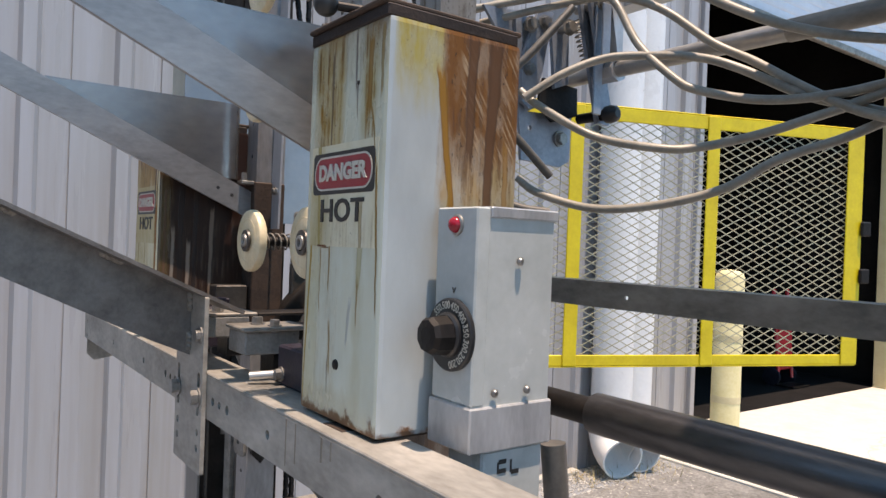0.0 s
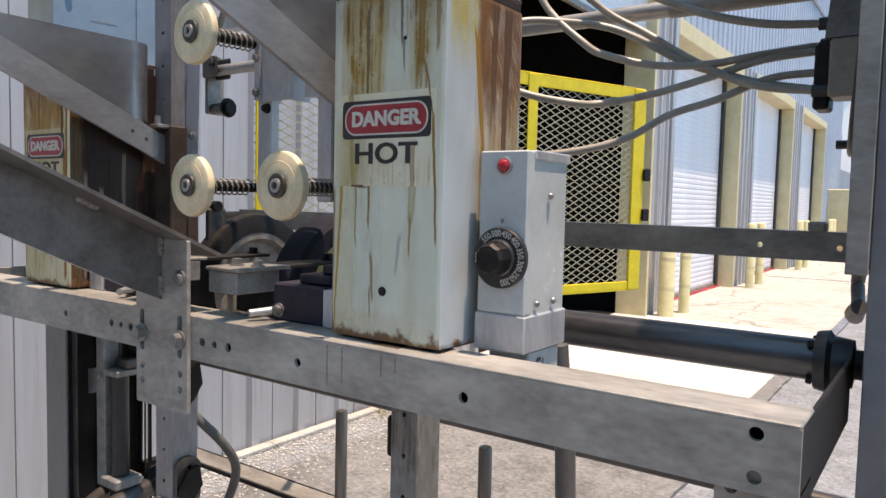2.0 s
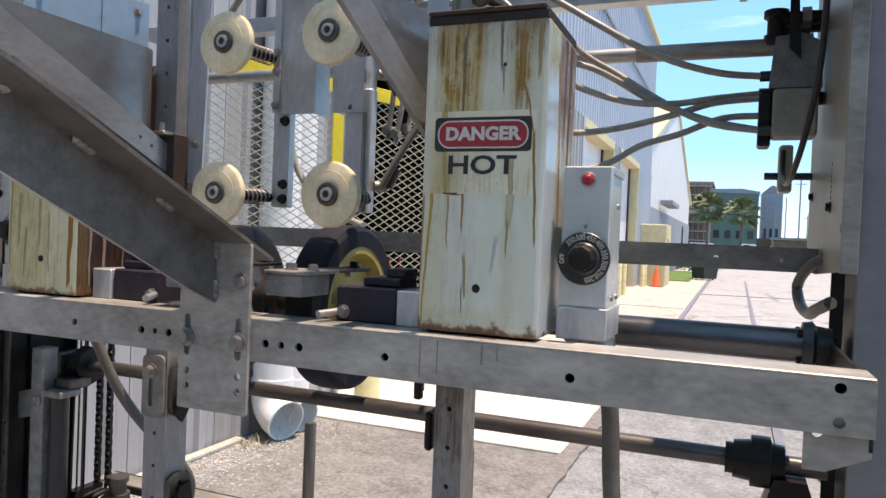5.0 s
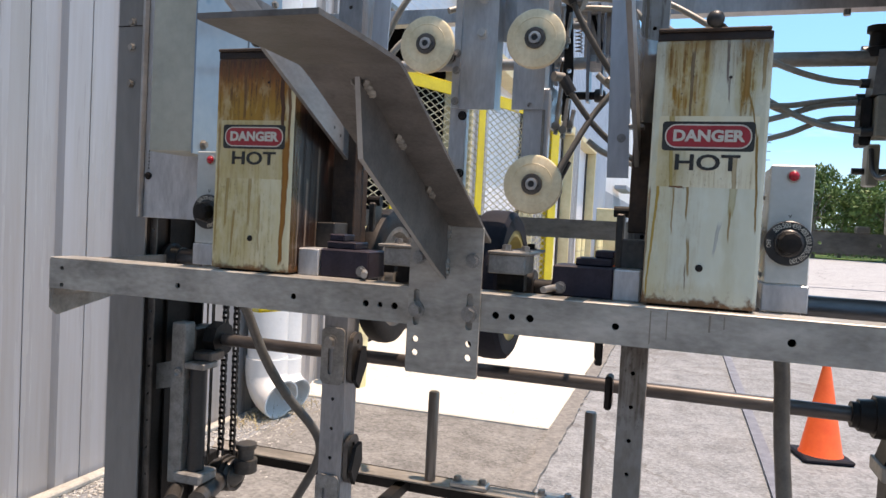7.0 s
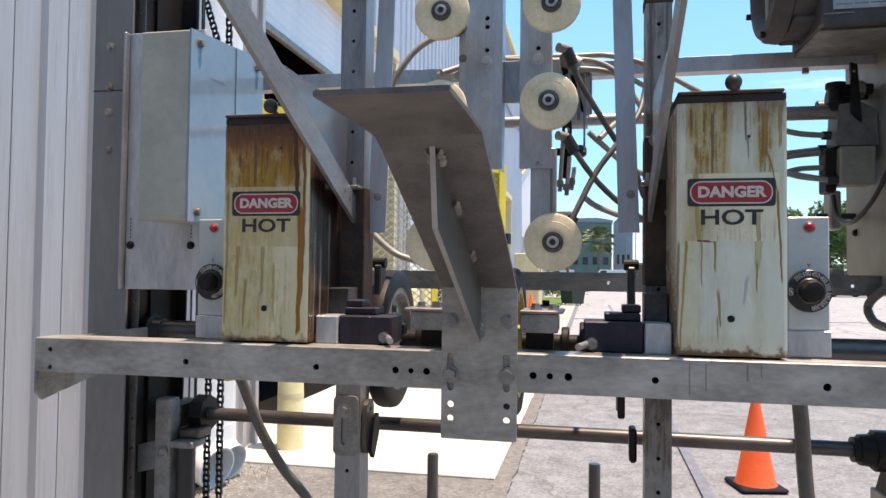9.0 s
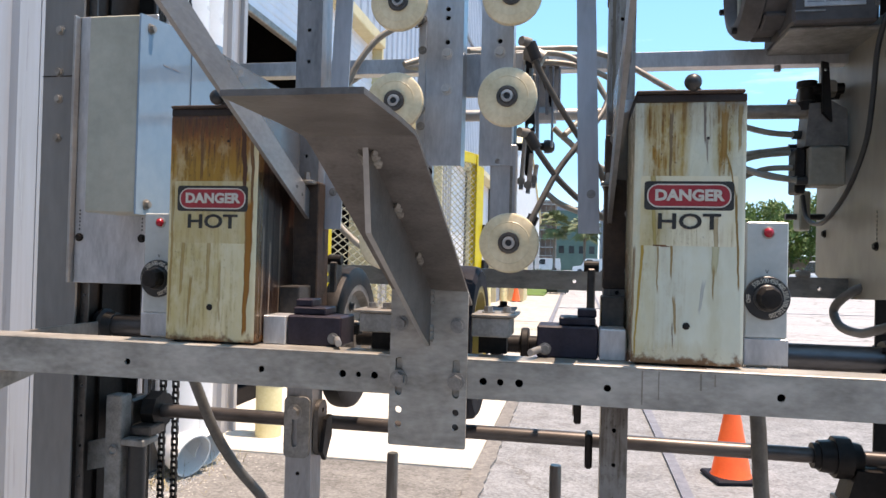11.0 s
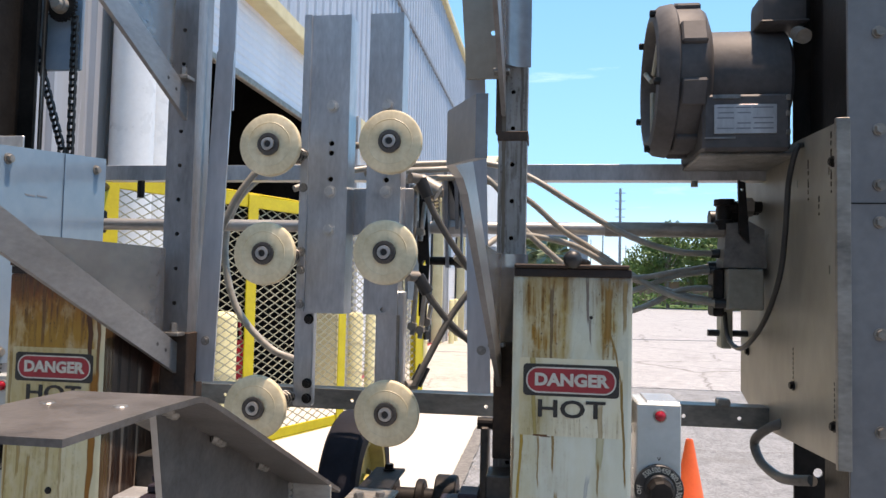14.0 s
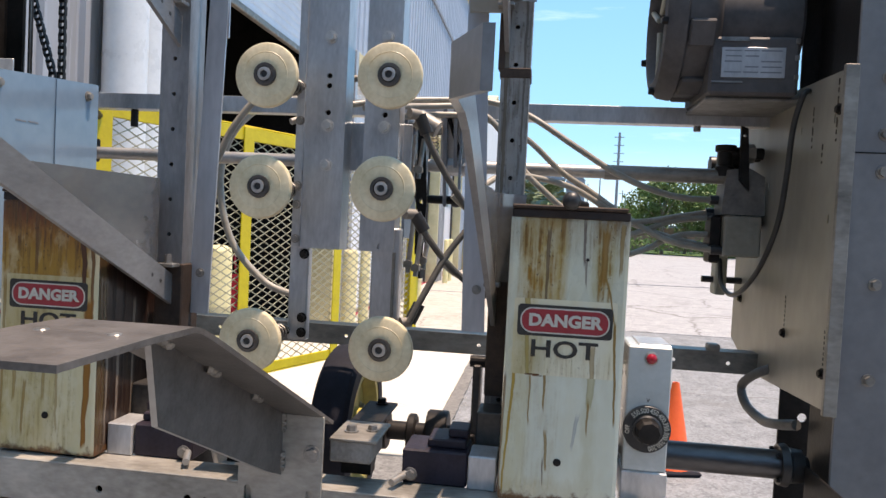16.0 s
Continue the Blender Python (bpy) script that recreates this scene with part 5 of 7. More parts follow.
def tank(x0, x1, fr, sd, label, ball_p, stem_p, inner, z1=1.681):
    y0, y1, z0 = 0.262, 0.385, 1.3805
    xc = (x0 + x1) / 2
    ob = thing("glue_tank", (xc, (y0 + y1) / 2, z0), label, "glue tank", "hot glue tanks")
    bm = box(x0, x1, y0, y1, z0, z1, 0.004, None, 2)
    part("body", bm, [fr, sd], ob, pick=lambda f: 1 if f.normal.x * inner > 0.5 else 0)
    part("lid_flange", box(x0 + 0.001, x1 - 0.001, y0 - 0.001, y1 - 0.002, z1 - 0.0005, z1 + 0.0085, 0.001), RUST_BLACK, ob, "near-black lid rim")
    lid = box(x0 + 0.001, x1 - 0.0035, y0 - 0.004, y1 + 0.004, z1 + 0.0087, z1 + 0.0128, 0.0012)
    lid_ob = part("lid", lid, RUST, ob, "rusted hinged lid")
    part("handle_stem", rod(stem_p, ball_p, 0.0035, 10), STEEL_DARK, lid_ob)
    part("handle_knob", ball(ball_p, 0.0095, None, 20), BLACK, lid_ob, "black ball knob", smooth=True)
    part("foot", box(x0 + 0.006, x1 - 0.006, y0 + 0.012, y1 - 0.012, 1.378, z0 + 0.002), RUST, ob)
    sign(ob, (x0 + x1) / 2 - 0.0005, z1 - 0.0913, y0, LABEL_STAINED if fr is TANK_FRONT else LABEL_OLD)
    part("screw", lathe((xc - 0.0007, y0, 1.4247), (0, -1, 0), [(0, 0.0042), (0.0012, 0.0038), (0.0018, 0.002), (0.0018, 0)], 14), STEEL_DARK, ob)
    part("hole", lathe((xc + 0.0195, y0 + 0.0002, 1.639), (0, -1, 0), [(0, 0.0019), (0.0004, 0.0018), (0.0004, 0)], 12), RUST_BLACK, ob)
    if fr is TANK_FRONT:
        part("scrape", box(xc - 0.039, xc - 0.024, y0 - 0.0006, y0 + 0.001, 1.5152, 1.5168, 0.0004), SCRAPE, ob)
        part("scrape", box(xc - 0.031, xc - 0.021, y0 - 0.0006, y0 + 0.001, 1.5143, 1.5150, 0.0002), SCRAPE, ob)
    return ob


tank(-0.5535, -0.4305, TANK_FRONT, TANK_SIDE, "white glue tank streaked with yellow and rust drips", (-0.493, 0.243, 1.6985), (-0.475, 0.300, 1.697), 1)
tank(-1.1415, -1.0175, TANK_FRONT_OLD, TANK_SIDE_OLD, "glue tank yellowed all over, its inner side brown with rust and painted highlights", (-1.063, 0.235, 1.6895), (-1.078, 0.290, 1.688), 1, 1.6725)


# ---- thermostat boxes ----
def thermostat(x0, x1, label):
    y0, y1, z0, z1 = 0.302, 0.377, 1.3790, 1.546
    xc = (x0 + x1) / 2
    ob = thing("thermostat_box", (xc, (y0 + y1) / 2, z0), label, "thermostat", "thermostat boxes beside the tanks")
    part("body", box(x0 + 0.001, x1 - 0.001, y0 + 0.0015, y1 - 0.001, z0 + 0.002, z1, 0.0015), WHITE_BOX, ob)
    shell = box(x0, x1, y0, y0 + 0.012, z0 + 0.032, z1 + 0.001, 0.0012)
    part("face_plate", shell, WHITE_BOX, ob)
    part("lower_cover", box(x0 - 0.0015, x1 + 0.0015, y0 - 0.0015, y1, z0, z0 + 0.0315, 0.0012), GALV, ob, "galvanised lower cover")
    part("hood", box(x0 + 0.012, x1 + 0.001, y0 + 0.012, y1 + 0.001, z1 - 0.006, z1 + 0.0018, 0.001), GALV, ob)
    lx, lz = xc + 0.001, 1.5345
    part("lamp_ring", lathe((lx, y0, lz), (0, -1, 0), [(0, 0.0075), (0.0015, 0.0072), (0.0022, 0.006), (0.0010, 0.0055)], 20), ZINC, ob, smooth=True)
    part("lamp", lathe((lx, y0, lz), (0, -1, 0), [(0.0, 0.0058), (0.003, 0.0056), (0.0055, 0.004), (0.0066, 0.0018), (0.0068, 0)], 20), LAMP_RED, ob, "red pilot lamp", smooth=True)
    dz = 1.458
    dial = part("dial", lathe((xc, y0, dz), (0, -1, 0), [(0, 0), (0, 0.0255), (0.003, 0.0255), (0.004, 0.0245), (0.004, 0)], 48), BLACK, ob, "black thermostat dial with white figures")
    for k, word in enumerate(("550", "500", "450", "400", "350", "300", "250", "200")):
        a = radians(128 - 28.5 * k)
        lettering("numeral", word, 0.0078, facing(xc + 0.0203 * math.cos(a), y0 - 0.0042, dz + 0.0203 * math.sin(a), math.degrees(a) - 90), SIGN_WHITE, dial, 0.8, 0.0001, 0.0001)
    lettering("numeral", "OFF", 0.0066, facing(xc - 0.0205, y0 - 0.0042, dz - 0.001, 90), SIGN_WHITE, dial, 0.85, 0.0001, 0.0001)
    lettering("pointer", "V", 0.006, facing(xc, y0 - 0.0003, dz + 0.0305), SIGN_BLACK, ob, 1.0, 0.0001, 0.0001)
    part("knob_skirt", lathe((xc, y0 - 0.003, dz), (0, -1, 0), [(0, 0.0158), (0.003, 0.0156), (0.0045, 0.0140), (0.0045, 0)], 28), BLACK, dial, smooth=True)
    part("knob", lathe((xc, y0 - 0.006, dz), (0, -1, 0), [(0, 0.0140), (0.013, 0.0132), (0.0165, 0.0112), (0.0172, 0.0060), (0.0172, 0)], 9), STEEL_DARK, dial)
    for yy, zz in ((0.341, 1.5105), (0.322, 1.4195), (0.352, 1.4195)):
        for sx, xx in ((1, x1 + 0.0005), (-1, x0 - 0.0005)):
            part("screw", lathe((xx, yy, zz), (sx, 0, 0), [(0, 0.003), (0.0015, 0.0028), (0.0028, 0.0015), (0.003, 0)], 12), ZINC, ob, smooth=True)
    return ob


thermostat(-0.4205, -0.3745, "white steel thermostat box with a black dial and red lamp")
thermostat(-1.2015, -1.1555, "white steel thermostat box, partly hidden behind the tank")
for wx in (-0.4195, -1.2005):
    c0 = thing("conduit_bracket", (wx, 0.34, 1.36), "scratched galvanised junction box under the thermostat", "junction box", "junction boxes")
    part("body", box(wx + 0.004, wx + 0.043, 0.315, 0.372, 1.338, 1.3785, 0.0015), WHITE_BOX, c0)
    part("clip", box(wx + 0.0432, wx + 0.049, 0.318, 0.334, 1.336, 1.356, 0.0015), STEEL_DARK, c0)
    part("bent_clip", box(wx + 0.0435, wx + 0.056, 0.320, 0.332, 1.334, 1.3358, 0.0005), STEEL_DULL, c0)
    for k, (yy, zz, hh) in enumerate(((0.330, 1.366, 0.004), (0.334, 1.370, 0.0016), (0.334, 1.3635, 0.0016), (0.342, 1.366, 0.0045), (0.346, 1.3615, 0.0016))):
        part("pen_mark", box(wx + 0.0431, wx + 0.0434, yy - (0.0008 if hh > 0.003 else 0.0035), yy + (0.0008 if hh > 0.003 else 0.0035), zz - hh, zz + hh), BLACK, c0)


# ---- posts ----
BEIGE_OLD = material("old_beige_paint", (0.24, 0.22, 0.185), (0.36, 0.335, 0.285), 9, 0.5, 0, 0.2)

def post(name, x0, x1, y, z0, z1, mat, label, hole_r=0.0029, pitch=0.0456, group="machine posts"):
    ob = thing(name, ((x0 + x1) / 2, y, z0), label, "post", group)
    xc = (x0 + x1) / 2
    hs = []
    z = z0 + 0.0082
    while z < z1 - 0.02:
        hs.append(circle(xc, z, hole_r, 10))
        z += pitch
    part("face", plate([(x0, z0), (x1, z0), (x1, z1), (x0, z1)], hs, 0.0035, front(y)), mat, ob)
    for xx in (x0, x1 - 0.0035):
        part("flange", box(xx, xx + 0.0035, y + 0.0037, y + 0.042, z0, z1), mat, ob)
    # Added dark backing keeps bright background out of the holes.
    part("back", box(x0 + 0.004, x1 - 0.004, y + 0.036, y + 0.039, z0, z1), STEEL_DARK, ob)
    return ob


post_l = post("upright_post", -1.0225, -0.984, 0.386, 0.90, 2.32, POST_DULL, "drilled upright of dull galvanised steel")
post_r = post("upright_post", -0.5805, -0.5455, 0.386, 0.90, 2.32, POST_STAINED, "drilled galvanised upright beside the stained tank")
part("sleeve", box(-0.5815, -0.5445, 0.3835, 0.4285, 1.46, 1.665, 0.0015), RUST, post_r, "rust-brown sleeve on the upright")
part("sleeve", box(-1.0255, -0.981, 0.383, 0.4285, 1.40, 1.60, 0.0015), RUST, post_l, "rust-brown sleeve on the upright")
bolt((-0.566, 0.383, 1.66), post_r, 0.008, 0.010)
bolt((-0.566, 0.386, 1.955), post_r, 0.010, 0.006)
bolt((-0.549, 0.383, 1.56), post_r, 0.005, 0.004)
bolt((-0.549, 0.383, 1.485), post_r, 0.004, 0.004)
bg = thing("hanger_plate", (-0.60, 0.38, 1.927), "beige painted plate bolted beside the upright", "bracket")
part("plate", plate([(-0.6215, 1.927), (-0.577, 1.927), (-0.577, 2.34), (-0.652, 2.34)], [circle(-0.5885, 1.985, 0.004, 12)], 0.004, front(0.3795)), BEIGE_OLD, bg)
part("edge", box(-0.5845, -0.5765, 0.384, 0.40, 1.86, 2.34, 0.0008), RUST, bg, "rusty bent edge")
bolt((-0.574, 0.3835, 1.977), bg, 0.006, 0.008, (0.3, -1, 0), ZINC)
part("splice_band", box(-0.5820, -0.5440, 0.3845, 0.4265, 1.850, 1.862, 0.001), RUST, post_r, "rusted splice band")
for x0 in (-1.026,):
    br = thing("slotted_bracket", (-1.0, 0.38, 1.20), "worn slotted bracket bolted to the upright", "bracket", "slotted brackets")
    part("plate", plate(rounded(-1.024, -0.986, 1.205, 1.292, 0.008), [slot(-1.008, 1.245, 0.008, 0.05)], 0.004, front(0.3815)), GALV_WORN, br)
    part("cheek", plate(rounded(0.388, 0.425, 1.205, 1.285, 0.017), [circle(0.408, 1.27, 0.004)], 0.007, side(-0.982)), CAST, br)
    part("pawl", plate([(0.386, 1.215), (0.40, 1.200), (0.425, 1.232), (0.42, 1.262), (0.40, 1.258)], [], 0.006, side(-0.972)), STEEL_DARK, br)
    bolt((-1.008, 0.3815, 1.270), br, 0.008, 0.008)
br2 = thing("slotted_bracket", (-1.0, 0.38, 1.03), "worn slotted bracket bolted to the upright", "bracket", "slotted brackets")
part("plate", plate(rounded(-1.024, -0.986, 0.97, 1.065, 0.008), [slot(-1.008, 1.015, 0.008, 0.06)], 0.004, front(0.3815)), GALV_WORN, br2)
part("cheek", plate(rounded(0.388, 0.428, 1.05, 1.125, 0.018), [circle(0.408, 1.11, 0.004)], 0.007, side(-0.982)), CAST, br2)
part("pawl", plate([(0.386, 1.075), (0.40, 1.050), (0.425, 1.082), (0.42, 1.112), (0.40, 1.108)], [], 0.006, side(-0.972)), STEEL_DARK, br2)
br3 = thing("hook_bracket", (-0.607, 0.40, 1.27), "small dark hook plate behind the upright", "bracket")
part("plate", box(-0.600, -0.590, 0.40, 0.43, 1.215, 1.262, 0.003), STEEL_DARK, br3)
part("hanger", box(-0.616, -0.606, 0.40, 0.41, 1.275, 1.331, 0.002), STEEL_DARK, br3)
part("pin", rod((-0.612, 0.41, 1.325), (-0.612, 0.41, 1.285), 0.006, 12), STEEL_DULL, br3)

# outer columns
COLUMN_OLD = material("dull_column_paint", (0.15, 0.145, 0.138), (0.235, 0.228, 0.217), 9, 0.5, 0.2, 0.2, (1, 1, 0.25))
COLUMN_GREY = material("dusty_grey_paint", (0.13, 0.13, 0.135), (0.21, 0.21, 0.21), 8, 0.5, 0.1, 0.15)
for nm, x0, x1, lab in (("left", -1.5015, -1.4275, "wide grey steel corner column with bolts"), ("right", -0.1455, -0.068, "wide grey steel corner column at the drive side")):
    col = thing("corner_column", ((x0 + x1) / 2, 0.46, 0), lab, "column", "machine columns")
    part("face", box(x0, x1, 0.46, 0.465, 0.0, 2.45, 0.001), COLUMN_GREY if nm == "right" else COLUMN_OLD, col)
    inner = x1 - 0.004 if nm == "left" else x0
    # Inner flange carries the column's deep shade as near-black colour.
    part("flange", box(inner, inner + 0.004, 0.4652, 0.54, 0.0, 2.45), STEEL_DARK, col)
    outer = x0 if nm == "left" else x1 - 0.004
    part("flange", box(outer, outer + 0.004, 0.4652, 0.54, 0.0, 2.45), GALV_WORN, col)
    xc = (x0 + x1) / 2 - 0.006
    for z in (1.86, 1.79, 1.745, 1.68) if nm == "left" else (2.0, 1.876, 1.806, 1.759, 1.62, 1.50):
        bolt((xc if nm == "left" else xc + 0.004, 0.46, z), col, 0.006, 0.004, mat=STEEL_DULL)
    for z in (1.379, 1.2, 1.05):
        part("hole", lathe((xc, 0.4598, z), (0, 1, 0), [(0, 0.004), (0.003, 0.004), (0.003, 0)], 12), BLACK, col)
    part("seam", box(x0 - 0.0003, x1 + 0.0003, 0.4592, 0.4602, 1.782, 1.7835), STEEL_DARK, col)
    part("foot_plate", box(x0 - 0.03, x1 + 0.03, 0.43, 0.56, 0.0, 0.012), STEEL_DULL, col)
# Rear channels are near-black to hold the shade inside the frame.
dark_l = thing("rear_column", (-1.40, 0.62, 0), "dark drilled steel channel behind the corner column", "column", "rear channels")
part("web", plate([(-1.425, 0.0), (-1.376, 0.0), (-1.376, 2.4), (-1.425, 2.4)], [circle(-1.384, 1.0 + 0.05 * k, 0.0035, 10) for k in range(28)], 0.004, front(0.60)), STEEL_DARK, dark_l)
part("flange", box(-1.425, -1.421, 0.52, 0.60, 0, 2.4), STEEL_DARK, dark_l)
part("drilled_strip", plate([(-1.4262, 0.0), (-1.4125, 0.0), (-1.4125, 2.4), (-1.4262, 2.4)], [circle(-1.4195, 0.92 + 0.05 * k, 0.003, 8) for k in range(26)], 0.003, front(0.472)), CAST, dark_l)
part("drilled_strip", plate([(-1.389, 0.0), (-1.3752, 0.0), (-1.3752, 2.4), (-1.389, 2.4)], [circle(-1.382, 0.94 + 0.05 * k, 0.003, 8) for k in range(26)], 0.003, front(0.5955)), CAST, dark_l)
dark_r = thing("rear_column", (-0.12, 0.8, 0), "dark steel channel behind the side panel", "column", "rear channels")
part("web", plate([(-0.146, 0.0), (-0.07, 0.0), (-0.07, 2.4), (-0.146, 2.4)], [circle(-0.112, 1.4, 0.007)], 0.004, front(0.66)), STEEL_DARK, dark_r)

# ---- rails ----
rail = thing("upper_rail", (MID, 0.785, 1.858), "galvanised square tube rail across the back", "rail")
part("tube", box(-1.425, -0.151, 0.773, 0.803, 1.8575, 1.886, 0.0004), GALV, rail)
part("stud", rod((-0.268, 0.785, 1.8575), (-0.268, 0.785, 1.848), 0.006, 10), ZINC, rail)
part("stud", rod((-1.30, 0.785, 1.8575), (-1.30, 0.785, 1.825), 0.007, 10), STEEL_DARK, rail)
pipe_rail = thing("pipe_rail", (MID, 0.772, 1.772), "round steel pipe rail across the back", "rail")
part("pipe", rod((-1.4212, 0.772, 1.772), (-0.20, 0.772, 1.772), 0.0112, 20), STEEL, pipe_rail, smooth=True)
part("clevis_back", box(-1.430, -1.422, 0.766, 0.814, 1.682, 1.808, 0.003), STEEL_DULL, pipe_rail, "dark steel clevis that holds the end of the pipe")
for yy in (0.756, 0.790):
    part("clevis_ear", box(-1.4215, -1.372, yy - 0.003, yy + 0.003, 1.756, 1.800, 0.003), CAST, pipe_rail)
bolt((-1.385, 0.753, 1.788), pipe_rail, 0.0085, 0.008, mat=CAST)
part("lower_lug", rod((-1.4215, 0.785, 1.694), (-1.374, 0.785, 1.694), 0.012, 14), CAST, pipe_rail, smooth=True)
bolt((-1.374, 0.785, 1.694), pipe_rail, 0.0155, 0.010, (1, 0, 0), mat=STEEL_DARK)
part("sleeve", rod((-0.42, 0.772, 1.772), (-0.215, 0.772, 1.772), 0.0128, 20), STEEL_DULL, pipe_rail, smooth=True)
part("fitting", rod((-0.70, 0.772, 1.772), (-0.66, 0.772, 1.772), 0.017, 8), GALV, pipe_rail)
low_rail = thing("lower_rail", (MID, 0.76, 1.443), "drilled steel angle rail across the back", "rail")
part("web", plate([(-1.30, 1.4425), (-0.151, 1.4425), (-0.151, 1.478), (-1.30, 1.478)], [circle(x, 1.459, 0.0035, 10) for x in (-0.20, -0.289, -0.62, -0.86, -1.1)], 0.004, front(0.757)), STEEL_DULL, low_rail)
part("flange", box(-1.30, -0.151, 0.7612, 0.795, 1.474, 1.478), STEEL_DULL, low_rail)
part("stud", box(-0.235, -0.215, 0.752, 0.775, 1.478, 1.490, 0.002), STEEL_DULL, low_rail)

# ---- vertical slide channels and their rollers ----
BRIGHT = material("bright_plated_bolt", (0.44, 0.44, 0.43), (0.70, 0.70, 0.68), 60, 0.3, 0.45)


def channel(x0, x1, z0, z1, hole_z, bolt_z, label, lip):
    ob = thing("slide_channel", ((x0 + x1) / 2, 0.42, z0), label, "channel", "slide channels")
    xc = (x0 + x1) / 2
    part("face", plate([(x0, z0), (x1, z0), (x1, z1), (x0, z1)], [circle(xc + 0.004, z, 0.0036, 12) for z in hole_z], 0.0035, front(0.420)), GALV, ob)
    part("flange", box(x1 - 0.0035, x1, 0.4237, 0.455, z0, z1), GALV, ob)
    part("flange", box(x0 - 0.0105 if lip else x0, x0 - 0.0002 if lip else x0 + 0.0035, 0.4165 if lip else 0.4237, 0.455, z0 + 0.002, z1), GALV, ob)
    # Dark backing added behind the drilled face to darken its holes.
    part("back", box(x0 + 0.004, x1 - 0.004, 0.437, 0.440, z0 + 0.004, z1), STEEL_DARK, ob)
    for z in bolt_z:
        bolt((xc + 0.004, 0.42, z), ob, 0.0062, 0.005, mat=BRIGHT)
    if lip:
        for z in (1.64, 1.685, 1.71, 1.795, 1.84):
            bolt((x0 - 0.005, 0.4165, z), ob, 0.0045, 0.004)
    return ob


channel(-0.837, -0.783, 1.6285, 2.03, (1.855, 1.842, 1.807), (1.79, 1.739, 1.905), "long galvanised channel with bolts and drilled holes", True)
channel(-0.757, -0.711, 1.6285, 2.03, (1.806, 1.635), (1.79, 1.905), "long galvanised channel behind the rollers", False)
la = thing("roller_hanger", (-0.837, 0.425, 1.504), "narrow galvanised arm below the channel", "hanger", "roller hangers")
part("bar", box(-0.852, -0.826, 0.426, 0.442, 1.504, 1.70, 0.002), GALV, la)
for z in (1.515, 1.535, 1.62):
    bolt((-0.832, 0.426, z), la, 0.005, 0.006, mat=STEEL_DARK)
ra = thing("roller_hanger", (-0.72, 0.43, 1.53), "galvanised arm that carries the lowest roller", "hanger", "roller hangers")
part("bar", box(-0.741, -0.703, 0.426, 0.445, 1.50, 1.66, 0.002), GALV, ra)
part("rib", box(-0.712, -0.7085, 0.4215, 0.4255, 1.50, 1.6285), STEEL_DULL, ra)
cross = thing("slide_tie", (-0.77, 0.45, 1.76), "galvanised tie plate between the channels", "bracket")
part("plate", box(-0.79, -0.70, 0.456, 0.462, 1.735, 1.80, 0.001), GALV, cross)


def coil(p, q, r, turns, wire, bm=None):
    out = bm or bmesh.new()
    p, q = Vector(p), Vector(q)
    d = (q - p)
    s = Vector((1, 0, 0)) if abs(d.normalized().x) < 0.5 else Vector((0, 0, 1))
    u = d.normalized().cross(s)
    pts = [p + d * (i / (turns * 10)) + r * (math.cos(2 * math.pi * i / 10) * s + math.sin(2 * math.pi * i / 10) * u) for i in range(turns * 10 + 1)]
    return tube(pts, wire, 5, 1, out)


def roller(x, z, label, tail):
    y = 0.3305
    ob = thing("guide_roller", (x, y, z), label, "roller", "nylon guide rollers")
    part("disc", lathe((x, y, z), (0, 1, 0), [(-0.0015, 0.0), (-0.0015, 0.0115), (0.0, 0.012), (0.0, 0.0355), (0.0012, 0.0378), (0.0035, 0.0388), (0.0085, 0.0388), (0.011, 0.037), (0.012, 0.014), (0.012, 0)], 56), NYLON, ob, smooth=True)
    part("groove", lathe((x, y - 0.0001, z), (0, 1, 0), [(0, 0.0262), (-0.0004, 0.0266), (-0.0004, 0.0272), (0, 0.0276)], 48), NYLON, ob, smooth=True)
    part("washer", lathe((x, y - 0.001, z), (0, 1, 0), [(0, 0.0140), (-0.0025, 0.0135), (-0.003, 0.0095), (-0.001, 0.009), (-0.001, 0)], 28), CAST, ob, smooth=True)
    part("bolt", lathe((x, y - 0.0015, z), (0, 1, 0), [(0, 0.0085), (-0.004, 0.008), (-0.0045, 0.0045), (-0.0015, 0.0038), (-0.0015, 0)], 20), STEEL, ob, smooth=True)
    part("socket", lathe((x, y - 0.0034, z), (0, 1, 0), [(0, 0.0052), (-0.0003, 0.0048), (-0.0003, 0)], 8), BLACK, ob)
    part("shaft", rod((x, y + 0.011, z), (x + tail, y + 0.095, z), 0.0062, 16), STEEL_DARK, ob, smooth=True)
    part("spring", coil((x + tail * 0.1, y + 0.016, z), (x + tail * 0.85, y + 0.085, z), 0.0102, 9, 0.0011), STEEL_DULL, ob, smooth=True)
    return ob


for x, z, tail in ((-0.8575, 1.8365, 0.012), (-0.8600, 1.7030, 0.012), (-0.8655, 1.5165, 0.012), (-0.7065, 1.8390, 0.0), (-0.7095, 1.7065, 0.0), (-0.7030, 1.5170, 0.0)):
    roller(x, z, "yellowed nylon roller on a spring-loaded steel shaft", tail)

